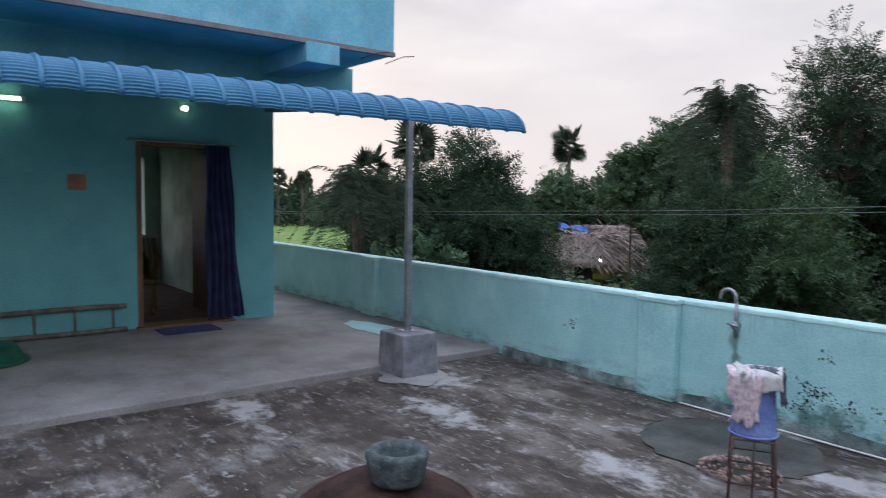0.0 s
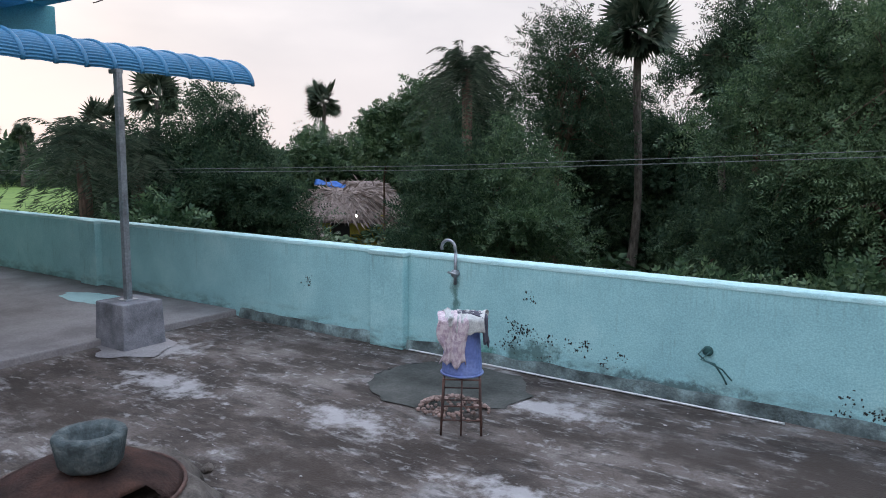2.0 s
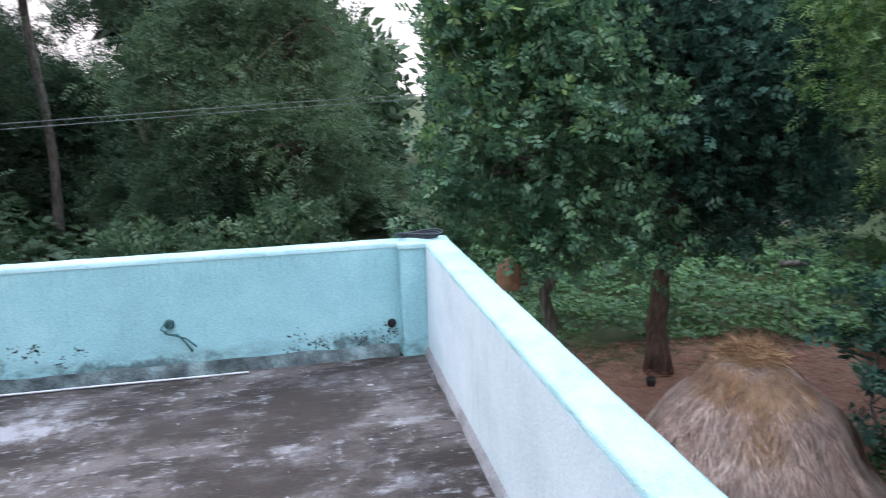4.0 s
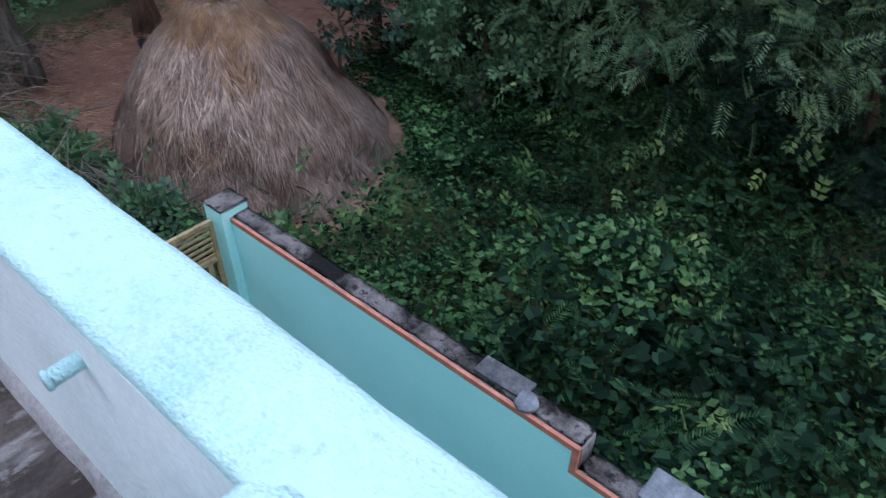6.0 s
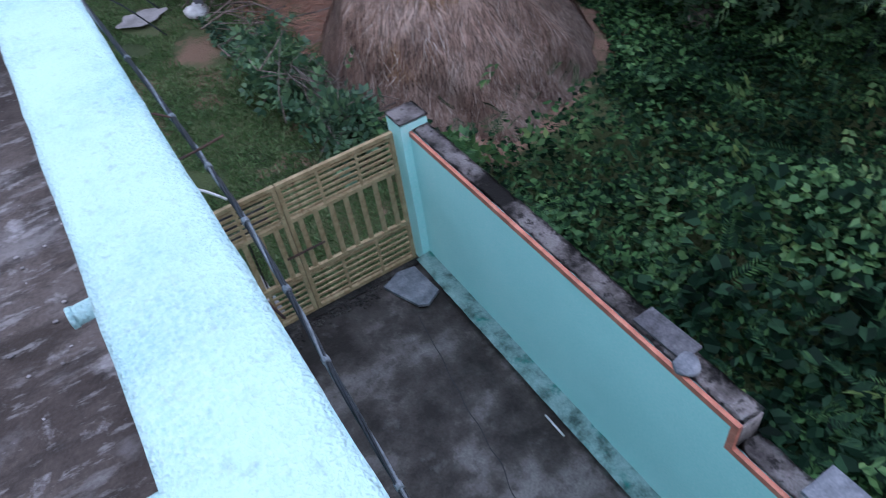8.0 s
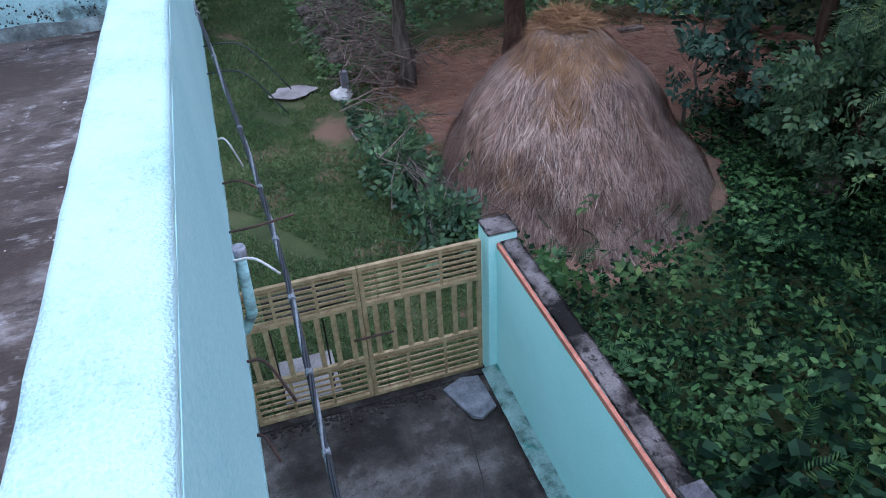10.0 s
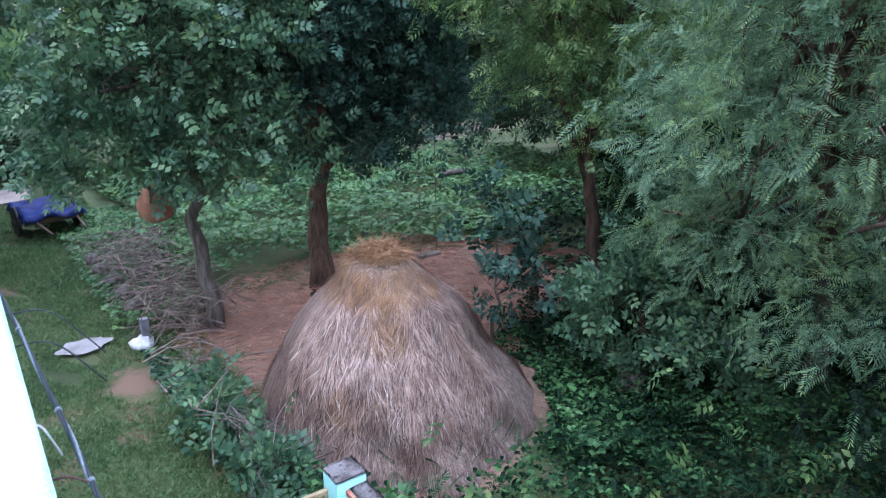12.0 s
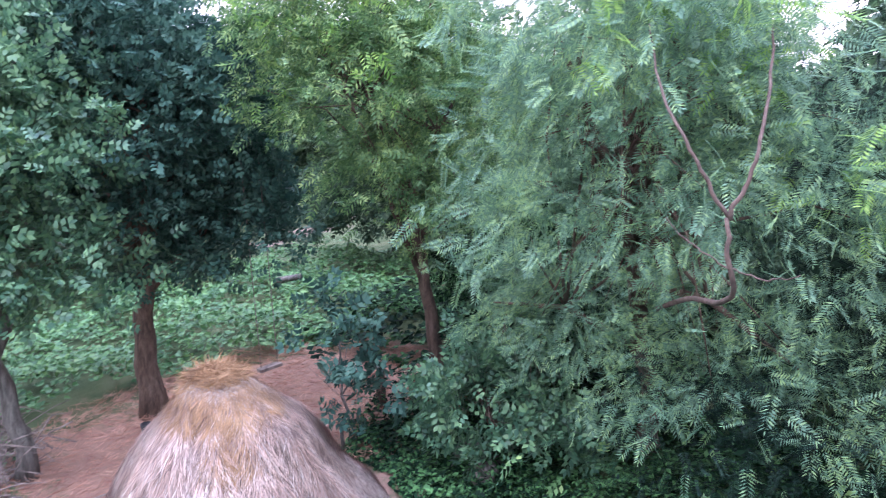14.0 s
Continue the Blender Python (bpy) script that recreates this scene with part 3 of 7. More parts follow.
LEAF_HEART = np.array([[(0, 0, 0), (s * 0.43, -0.08, 0.08), (s * 0.47, 0.50, 0.10), (0, 0.92, -0.10)] if s > 0 else
                       [(0, 0, 0), (0, 0.92, -0.10), (s * 0.47, 0.50, 0.10), (s * 0.43, -0.08, 0.08)] for s in (1, -1)])


def crown_mesh(name, blobs, clusters, per, template, seed, size=(0.8, 1.3), spread=0.30, hang=0.25, inner=0.45):
    """Leaf sprigs in clusters over ellipsoids (x, y, z, rx, ry, rz): uneven, with gaps."""
    rng = np.random.default_rng(seed)
    b = np.array(blobs, float)
    vol = (b[:, 3] * b[:, 4] * b[:, 5]) ** 0.7
    pick = rng.choice(len(b), clusters, p=vol / vol.sum())
    d = rng.normal(size=(clusters, 3))
    d /= np.linalg.norm(d, axis=1, keepdims=True)
    d[:, 2] = np.where(d[:, 2] < -0.55, -d[:, 2] * 0.6, d[:, 2])
    rad = rng.uniform(inner, 1.12, clusters) ** 0.75
    c = b[pick, :3] + d * rad[:, None] * b[pick, 3:]
    csize = rng.uniform(0.6, 1.35, clusters)
    p = np.repeat(c, per, axis=0) + rng.normal(size=(clusters * per, 3)) * spread * np.repeat(csize, per)[:, None] * np.array([1, 1, 0.7])
    out = np.repeat(d, per, axis=0) + rng.normal(size=p.shape) * 0.75
    out[:, 2] -= hang
    v = scatter(template, p, frames_of(out, rng), rng.uniform(*size, len(p)))
    return quads_mesh(name, v), c


def wood_mesh(base, top, radius, clusters, seed, limbs=7, lean=0.12, twigs=26):
    """Trunk with limbs that fork towards the leaf clusters."""
    rng = np.random.default_rng(seed)
    base, top = Vector(base), Vector(top)
    bm = bmesh.new()
    n = 8
    pts = [base.lerp(top, i / n) + Vector((rng.normal() * lean * 0.4, rng.normal() * lean * 0.4, 0)) * (0 < i < n) for i in range(n + 1)]
    pts[0] = base - Vector((0, 0, 0.1))
    add_tube(bm, pts, [radius * (1.35 if i == 0 else 1 - 0.55 * i / n) for i in range(n + 1)], 9)
    far = clusters[rng.choice(len(clusters), min(limbs + twigs, len(clusters)), replace=False)]
    ends = []
    for k, c in enumerate(far):
        c = Vector(c)
        if k < limbs:
            s = pts[rng.integers(n // 2, n + 1)]
            r = radius * 0.42
        else:
            s = ends[rng.integers(0, len(ends))] if ends else top
            r = radius * 0.14
        mid = s.lerp(c, 0.5) + Vector((rng.normal() * 0.15, rng.normal() * 0.15, 0.12 * (c - s).length))
        add_tube(bm, [s, s.lerp(mid, 0.6), mid, mid.lerp(c, 0.6), c], [r, r * 0.8, r * 0.62, r * 0.4, r * 0.15], 6)
        if k < limbs:
            ends.append(mid)
    return bm


def tree(name, label, base, top, radius, blobs, clusters, per, template, leaf, bark, seed, category="tree", group="", **kw):
    """A tree in world places: trunk from base to top, crown over the ellipsoids."""
    ob = thing(name, label, category, base, 0, group)
    o = Vector(base)
    rel = [(x - o.x, y - o.y, z - o.z, rx, ry, rz) for x, y, z, rx, ry, rz in blobs]
    limbs, twigs, tips = kw.pop("limbs", 7), kw.pop("twigs", 26), kw.pop("tips", None)
    me, c = crown_mesh("crown", rel, clusters, per, template, seed, **kw)
    crown = mesh_object("crown", me, leaf, ob, "leafy crown")
    if tips:
        lit, count = tips
        k = c[np.argsort(c[:, 0] * -0.6 + c[:, 1] * -0.5 + c[:, 2] * 0.6 + np.random.default_rng(seed).normal(size=len(c)) * 0.7)[-count:]]
        r_ = np.random.default_rng(seed + 5)
        at_ = np.repeat(k, 7, axis=0) + r_.normal(size=(count * 7, 3)) * 0.16
        way = r_.normal(size=at_.shape) * 0.5 + np.array([-0.4, -0.4, -0.2])
        mesh_object("young_growth", quads_mesh("young_growth", scatter(template, at_, frames_of(way, r_), r_.uniform(1.0, 1.6, len(at_)))), lit, crown, "bright yellow green young shoots")["kind"] = "stuff"
    part("trunk", wood_mesh((0, 0, 0), Vector(top) - o, radius, c, seed + 1, limbs, twigs=twigs), bark, ob, "", True)
    return ob

# ================================================================ the terrace
TOP = 0.82
GROUND = -3.0


def uneven(x, y, z, amount=0.004, scale=3.0):
    return z + amount * noise.noise((x * scale, y * scale, z))


def parapet(name, lo, hi, label, along):
    """A plastered parapet: painted body and a paler, hand-trowelled coping with wavering edges."""
    ob = tagged(part(name, box(lo, (hi[0], hi[1], hi[2] - 0.03), 0.004), M_PAINT, None, label), label, "parapet wall", "", "structure")
    bm = bmesh.new()
    n = max(6, round((hi[along] - lo[along]) / 0.06))
    o = 1 - along
    rings = []
    for i in range(n + 1):
        s = lo[along] + (hi[along] - lo[along]) * i / n
        ring = []
        for k, (w, z) in enumerate(((0, hi[2] - 0.034), (0, hi[2] - 0.006), (0.10, hi[2]), (0.5, hi[2] + 0.003), (0.9, hi[2]), (1, hi[2] - 0.006), (1, hi[2] - 0.034))):
            wob = 0.003 * noise.noise((s * 5, k * 3.1, lo[o])) + 0.003 * noise.noise((s * 19, k, 4))
            a = lo[o] - 0.004 + (hi[o] - lo[o] + 0.006) * w + wob
            p = [0, 0, z + 0.004 * noise.noise((s * 9, k * 2.2, 1))]
            p[along], p[o] = s, a
            ring.append(bm.verts.new(p))
        rings.append(ring)
    for a, b in zip(rings, rings[1:]):
        for k in range(6):
            bm.faces.new((a[k], a[k + 1], b[k + 1], b[k]))
    bm.faces.new(rings[0])
    bm.faces.new(rings[-1][::-1])
    bmesh.ops.recalc_face_normals(bm, faces=bm.faces)
    part("coping", bm, M_COPING, ob, "pale aqua trowelled coping", True)
    return ob


parapet("wall_north", (-14.0, 6.08, -0.12), (0.18, 6.24, TOP), "long aqua painted parapet with mould stains", 0)
parapet("wall_east", (0.0, 0.2, -0.12), (0.18, 6.08, TOP), "aqua painted parapet with a pale top", 1)
part("inner_plaster", box((-0.004, 1.46, 0.0), (0.003, 6.0, TOP - 0.036)), M_WHITEWASH, bpy.data.objects["wall_east"], "pale whitewashed inner face")
part("outer_plaster", box((0.1795, 0.2, -0.10), (0.1835, 6.2, TOP - 0.034)), M_OUTER, bpy.data.objects["wall_east"], "smooth pale aqua outer face")
parapet("wall_south", (-1.6, 1.27, 0.0), (0.03, 1.45, TOP - 0.0025), "short aqua parapet by the stair head", 0)


def pilaster(x0, x1, label):
    ob = tagged(part("pilaster", box((x0, 5.995, 0.0), (x1, 6.082, TOP - 0.03), 0.012), M_PAINT, None, label), label, "", "", "structure")
    part("coping", box((x0 - 0.012, 5.985, TOP - 0.035), (x1 + 0.012, 6.09, TOP + 0.002), 0.008), M_COPING, ob)
    return ob


pilaster(-4.50, -4.15, "aqua plastered pilaster of the parapet")
pilaster(-8.92, -8.58, "aqua plastered pilaster of the parapet")
pilaster(-0.185, -0.002, "aqua plastered corner pilaster")

structure("floor", rough_grid(-6.28, 0.0, -1.5, 6.08, 0.12, lambda x, y: uneven(x, y, 0.0, 0.006, 1.6)), M_FLOOR, "stained weathered concrete terrace floor")
bm = box((-6.28, -1.5, -0.12), (0.0, 6.08, -0.02))
structure("floor_slab", bm, M_CEMENT, "concrete slab below the terrace")
structure("veranda_floor", box((-13.5, -1.5, -0.10), (-6.28, 6.08, 0.062), 0.012), M_VERANDA, "grey cement veranda floor, slightly raised")

# mortar fillet and mould along the foot of the parapets
bm = bmesh.new()
n = 130
rings = []
for i in range(n + 1):
    x = -6.2 + 6.0 * i / n
    h = 0.085 + 0.02 * noise.noise((x * 4, 0, 0))
    d = 0.045 + 0.015 * noise.noise((x * 6, 3, 0))
    rings.append([bm.verts.new((x, 6.084, h)), bm.verts.new((x, 6.078 - d * 0.4, h * 0.95)), bm.verts.new((x, 6.08 - d, -0.01))])
for a, b in zip(rings, rings[1:]):
    bm.faces.new((a[0], a[1], b[1], b[0]))
    bm.faces.new((a[1], a[2], b[2], b[1]))
M_FILLET = material("mouldy_mortar_fillet", (0.10, 0.13, 0.13), 0.9, (0.03, 0.04, 0.04), (0.22, 0.30, 0.30), 5, 60, 0.7, depth=0.02)
structure("skirting", bm, M_FILLET, "dark mouldy mortar fillet at the wall foot", True)
bm = bmesh.new()
rings = []
for i in range(81):
    y = 1.46 + 4.54 * i / 80
    d = 0.035 + 0.012 * noise.noise((y * 5, 9, 0))
    rings.append([bm.verts.new((0.004, y, 0.07)), bm.verts.new((-d * 0.5, y, 0.06)), bm.verts.new((-d, y, -0.01))])
for a, b in zip(rings, rings[1:]):
    bm.faces.new((a[0], a[1], b[1], b[0]))
    bm.faces.new((a[1], a[2], b[2], b[1]))
structure("skirting", bm, M_PALECEM, "pale mortar fillet at the wall foot", True)


def puddle(name, cx, cy, rx, ry, seed, mat, label, z=0.008):
    """A flat patch with a ragged outline."""
    bm = bmesh.new()
    n = 48
    vs = []
    for k in range(n):
        a = 2 * math.pi * k / n
        r = 1 + 0.30 * noise.noise((math.cos(a) * 1.6 + seed, math.sin(a) * 1.6, 0)) + 0.10 * noise.noise((math.cos(a) * 6 + seed, math.sin(a) * 6, 2))
        vs.append(bm.verts.new((cx + rx * r * math.cos(a), cy + ry * r * math.sin(a), z)))
    bm.faces.new(vs)
    bmesh.ops.triangulate(bm, faces=bm.faces)
    return structure(name, bm, mat, label)


puddle("wet_patch", -3.36, 5.44, 0.66, 0.52, 3, M_WET, "damp dark cement patch below the tap")

# white pipe along the foot of the wall
bm = bmesh.new()
pts = [(x, 6.02 - 0.02 * noise.noise((x, 0, 1)) - 0.012 * (x + 4.1), 0.012) for x in np.linspace(-4.1, -1.25, 24)]
ob = part("drain_pipe", add_tube(bm, pts, 0.007, 8), M_WHITE, None, "", True)
tagged(ob, "thin white plastic pipe lying along the wall foot", "pipe")


def awning():
    ob = thing("awning", "blue corrugated sheet awning with a curled front edge", "awning", (0, 0, 0))
    prof = []
    for i in range(5):
        prof.append((-9.25 + 2.6 * i / 4, 2.75 - 0.23 * i / 4))
    spine = [(-9.25, 2.762), (-6.60, 2.532)] + [(-6.60 + 0.432 * math.sin(radians(9 * i)), 2.27 + 0.262 * math.cos(radians(9 * i))) for i in range(1, 11)]
    for i in range(1, 71):
        a = radians(90) * i / 70
        g = 0.006 * math.sin(i * 1.2566)
        prof.append((-6.60 + (0.42 + g) * math.sin(a), 2.27 + (0.25 + g) * math.cos(a)))
    y0, bay, bays = -1.9, 0.24, 34
    for b in range(bays):
        bm = bmesh.new()
        rows = []
        for j in range(7):
            u = j / 6
            y = y0 + bay * (b + u * 1.04)
            puff = 0.014 * math.sin(math.pi * min(1, u)) ** 0.7 + 0.016 * (u > 0.9)
            rows.append([bm.verts.new((x + puff * (0.2 if x < -6.7 else 0.9), y, z + puff * 0.6)) for x, z in prof])
        for a, c in zip(rows, rows[1:]):
            for k in range(len(prof) - 1):
                bm.faces.new((a[k], a[k + 1], c[k + 1], c[k]))
        part("sheet", bm, M_AWNING, ob, "", True)
    for b in range(bays + 1):
        y = y0 + bay * b
        pts = [(x, y, z) for x, z in spine]
        part("rib", tube(pts, 0.020, 8), M_AWNING, ob, "", True)
    part("purlin", box((-8.2, y0, 2.59), (-8.15, y0 + bay * bays, 2.64), 0.004), M_STEEL, ob)
    for y in (0.8, 4.80):
        part("rafter", box((-9.25, y, 2.52), (-6.65, y + 0.05, 2.57), 0.004, Euler((0, radians(4.4), 0)).to_matrix()), M_STEEL, ob)
    return ob


awning()


def post():
    ob = thing("awning_post", "grey steel awning post", "post", (-6.16, 4.83, 0.38))
    part("tube", box((-0.026, -0.026, 0), (0.026, 0.026, 1.895), 0.005), M_STEEL, ob)
    part("lip", box((0.0265, -0.010, 0.0), (0.032, 0.010, 1.88), 0.002), M_STEEL, ob)
    part("base_plate", box((-0.06, -0.06, 0.0), (0.06, 0.06, 0.008)), M_STEEL, ob)
    part("head", box((-0.08, -0.03, 1.865), (0.03, 0.03, 1.90), 0.004), M_STEEL, ob)
    return ob


post()
bm = box((-6.36, 4.64, -0.01), (-5.95, 5.03, 0.38), 0.012)
for v in bm.verts:
    if v.co.z > 0.3:
        v.co.x += (-6.155 - v.co.x) * 0.06
        v.co.y += (4.835 - v.co.y) * 0.06
tagged(part("post_footing", bm, M_CEMENT), "bare cement footing block of the awning post", "block")
puddle("cement_spill", -6.02, 4.78, 0.34, 0.30, 8, M_VERANDA, "pale cement spilt round the footing", 0.007)
puddle("cement_spill", -7.9, 5.55, 0.55, 0.22, 21, M_COPING, "aqua paint spilt on the floor", 0.067)

# ---------------------------------------------------------------- the house
HX = -9.30


def wall_pieces(name, pieces, mat, label):
    bm = bmesh.new()
    for lo, hi in pieces:
        add_box(bm, lo, hi)
    return structure(name, bm, mat, label)


DY0, DY1, DZ = 3.30, 4.36, 2.20
wall_pieces("wall_west", [((HX - 0.22, -2.5, 0.06), (HX, DY0, 3.0)), ((HX - 0.22, DY1, 0.06), (HX, 4.94, 3.0)),
                          ((HX - 0.22, DY0, DZ), (HX, DY1, 3.0))], M_HOUSE, "teal painted house wall")
# unseen opening added in the west room wall to let sky light in
wall_pieces("wall_room", [((-13.5, 4.74, 0.06), (HX - 0.22, 4.94, 3.0)), ((-13.5, 1.6, 0.06), (HX - 0.22, 1.75, 3.0)),
                          ((-13.7, 1.6, 0.06), (-13.5, 4.94, 0.9)), ((-13.7, 1.6, 2.2), (-13.5, 4.94, 3.0)), ((-13.7, 1.6, 0.9), (-13.5, 2.2, 2.2)), ((-13.7, 4.5, 0.9), (-13.5, 4.94, 2.2))], M_ROOM, "pale green room walls")
structure("ceiling", box((-13.7, -2.5, 3.0), (HX - 0.001, 4.94, 3.12)), M_ROOM, "room ceiling")
structure("upper_beam", box((-13.7, -2.5, 2.96), (HX + 0.004, 6.08, 3.31), 0.01), M_HOUSE, "teal beam below the upper storey")
structure("cross_beam", box((HX - 0.1, 4.80, 3.08), (-8.12, 5.22, 3.306), 0.012), M_BLUE_PLASTER, "blue plastered bracket beam")
structure("upper_storey", box((-13.7, -2.5, 3.30), (-8.15, 5.98, 5.2), 0.015), M_BLUE_PLASTER, "blue stained plaster upper storey")
structure("soffit_lip", box((-8.20, -2.5, 3.285), (-8.135, 5.99, 3.34), 0.006), M_VERANDA, "worn pale drip edge")
for dy in (0.0, 0.35):
    ob = part("rebar", tube([(-8.3, 5.60 + dy, 3.24 - dy * 0.05), (-8.0, 5.66 + dy, 3.27), (-7.85, 5.72 + dy, 3.26)], 0.006, 5), M_RUST)
    tagged(ob, "bent rusty reinforcing bar below the overhang", "rebar")


def door():
    ob = thing("door_1", "brown wooden door frame with an open doorway", "door", (0, 0, 0), 0, "", "structure")
    part("jamb", box((HX - 0.17, DY0, 0.062), (HX + 0.012, DY0 + 0.055, DZ), 0.004), M_WOOD, ob)
    part("jamb", box((HX - 0.17, DY1 - 0.055, 0.062), (HX + 0.012, DY1, DZ), 0.004), M_WOOD, ob)
    part("head", box((HX - 0.17, DY0 + 0.055, DZ - 0.06), (HX + 0.012, DY1 - 0.055, DZ), 0.004), M_WOOD, ob)
    part("threshold", box((HX - 0.22, DY0 - 0.02, 0.064), (HX + 0.10, DY1 + 0.04, 0.085), 0.004), M_WOOD, ob)
    leaf = part("door_leaf", box((HX - 1.05, DY1 - 0.10, 0.10), (HX - 0.17, DY1 - 0.06, DZ - 0.07), 0.004), M_DARKWOOD, ob)
    part("panel", box((HX - 0.95, DY1 - 0.112, 0.25), (HX - 0.28, DY1 - 0.101, 1.0), 0.004), M_DARKWOOD, leaf)
    part("panel", box((HX - 0.95, DY1 - 0.112, 1.12), (HX - 0.28, DY1 - 0.101, 2.0), 0.004), M_DARKWOOD, leaf)


door()


def curtain():
    ob = thing("door_curtain", "gathered navy blue cloth curtain at the doorway", "curtain", (HX + 0.06, 0, 0))
    bm = bmesh.new()
    rows = []
    for j in range(25):
        z = 2.17 - 2.06 * j / 24
        row = []
        for i in range(61):
            u = i / 60
            w = 0.30 + 0.16 * (j / 24) ** 1.3
            y = 4.06 + u * w
            row.append(bm.verts.new((0.045 * math.sin(u * 31 + 0.6 * math.sin(j * 0.3)) * (0.5 + 0.5 * j / 24), y + 0.01 * math.sin(j * 0.4 + u * 5), z)))
        rows.append(row)
    for a, b in zip(rows, rows[1:]):
        for i in range(60):
            bm.faces.new((a[i], a[i + 1], b[i + 1], b[i]))
    part("cloth", bm, M_CURTAIN, ob, "", True)
    part("rod", tube([(0, 3.2, 2.185), (0, 4.48, 2.185)], 0.012, 8), M_STEEL, ob, "", True)


curtain()


def ladder():
    """Bamboo ladder laid on its edge against the wall."""
    ob = thing("bamboo_ladder", "old grey bamboo ladder lying on its edge by the wall", "ladder", (HX + 0.09, 0, 0.062))
    part("rail", tube([(0, y, 0.030 + 0.004 * math.sin(y * 4)) for y in np.linspace(-0.6, 3.16, 12)], 0.028, 8), M_BAMBOO, ob, "", True)
    part("rail", tube([(-0.03, y, 0.285 + 0.006 * math.sin(y * 3)) for y in np.linspace(-0.6, 3.16, 12)], 0.028, 8), M_BAMBOO, ob, "", True)
    for y in np.arange(-0.4, 3.1, 0.38):
        part("rung", tube([(0, y, 0.02), (-0.03, y, 0.30)], 0.016, 6), M_BAMBOO, ob, "", True)
    return ob


ladder()


def tube_light():
    ob = thing("tube_light", "glowing fluorescent tube light on the wall", "lamp", (HX, 0, 2.53))
    batten = part("batten", box((0.002, 1.0, -0.02), (0.035, 2.24, 0.03), 0.004), M_WHITE, ob)
    part("tube", tube([(0.055, 1.03, 0), (0.055, 2.20, 0)], 0.016, 10), M_TUBE, ob, "glowing greenish white tube", True)
    part("end_cap", box((0.03, 2.19, -0.02), (0.08, 2.225, 0.02), 0.004), M_WHITE, batten)


tube_light()
ob = thing("bulb_holder", "small glowing bulb on the wall above the door", "lamp", (HX, 3.83, 2.58))
part("base", box((0.002, -0.05, -0.03), (0.03, 0.05, 0.03), 0.006), M_WHITE, ob)
part("bulb", tube([(0.032, 0, 0), (0.07, 0, 0), (0.10, 0, 0)], [0.02, 0.035, 0.015], 10), M_BULB, ob, "glowing bulb", True)
ob = part("wall_notice", box((HX + 0.001, 2.61, 1.62), (HX + 0.008, 2.79, 1.79)), M_ORANGE)
tagged(ob, "small faded orange square panel on the wall", "panel")

ob = thing("door_mat", "dark blue ribbed door mat before the doorway", "mat", (-9.10, 3.42, 0.0625))
part("backing", box((0, 0, 0), (0.364, 0.64, 0.006)), M_CURTAIN, ob)
for i in range(13):
    part("rib", box((0.028 * i, 0.004, 0.0065), (0.024 + 0.028 * i, 0.636, 0.016), 0.004), M_CURTAIN, ob)
structure("room_floor", box((-13.5, 1.75, 0.03), (HX - 0.22, 4.74, 0.068)), M_RUST, "dark red room floor")


def cane_chair(at, turn):
    ob = thing("cane_chair", "tan cane chair inside the room", "chair", at, turn)
    for x in (-0.22, 0.22):
        for y in (-0.2, 0.2):
            part("leg", tube([(x, y, 0), (x * 0.95, y * 0.95, 0.42)], 0.02, 8), M_TAN, ob, "", True)
    part("seat", box((-0.26, -0.24, 0.40), (0.26, 0.24, 0.45), 0.02), M_TAN, ob)
    bm = bmesh.new()
    for i in range(9):
        a = radians(-60 + 15 * i)
        add_tube(bm, [(0.25 * math.sin(a), 0.24 * math.cos(a), 0.44), (0.31 * math.sin(a), 0.30 * math.cos(a), 0.70), (0.26 * math.sin(a), 0.28 * math.cos(a), 0.95)], 0.022, 6)
    part("backrest", bm, M_TAN, ob, "", True)


cane_chair((-10.4, 3.55, 0.068), 70)


def cabinet(at):
    ob = thing("cabinet", "dark wooden cabinet inside the room", "cabinet", at)
    part("body", box((-0.2, -0.3, 0), (0.2, 0.3, 1.9), 0.008), M_DARKWOOD, ob)
    for z in (0.05, 0.98):
        part("door", box((0.201, -0.28, z), (0.222, 0.28, z + 0.88), 0.004), M_DARKWOOD, ob)


cabinet((-13.1, 2.2, 0.068))
ob = thing("bag", "black bag on the cane chair", "bag", (-10.45, 3.55, 0.52))
part("body", lathe([(0.10, 0), (0.17, 0.05), (0.18, 0.20), (0.12, 0.32), (0.04, 0.36)], 20, 0.3, 2), M_BLACK, ob, "", True)
part("strap", tube([(-0.08, 0, 0.30), (-0.05, 0, 0.42), (0.05, 0, 0.42), (0.08, 0, 0.30)], 0.012, 6), M_BLACK, ob, "", True)

ob = thing("green_tub", "dark green plastic tub upturned on the veranda", "tub", (-8.35, 1.72, 0.062))
part("body", lathe([(0.36, 0), (0.37, 0.02), (0.345, 0.03), (0.29, 0.13), (0.26, 0.16), (0.20, 0.168)], 36), M_GREEN, ob, "", True)
part("rim", lathe([(0.365, 0.0), (0.385, 0.008), (0.385, 0.022), (0.365, 0.03)], 36), M_GREEN, ob, "", True)

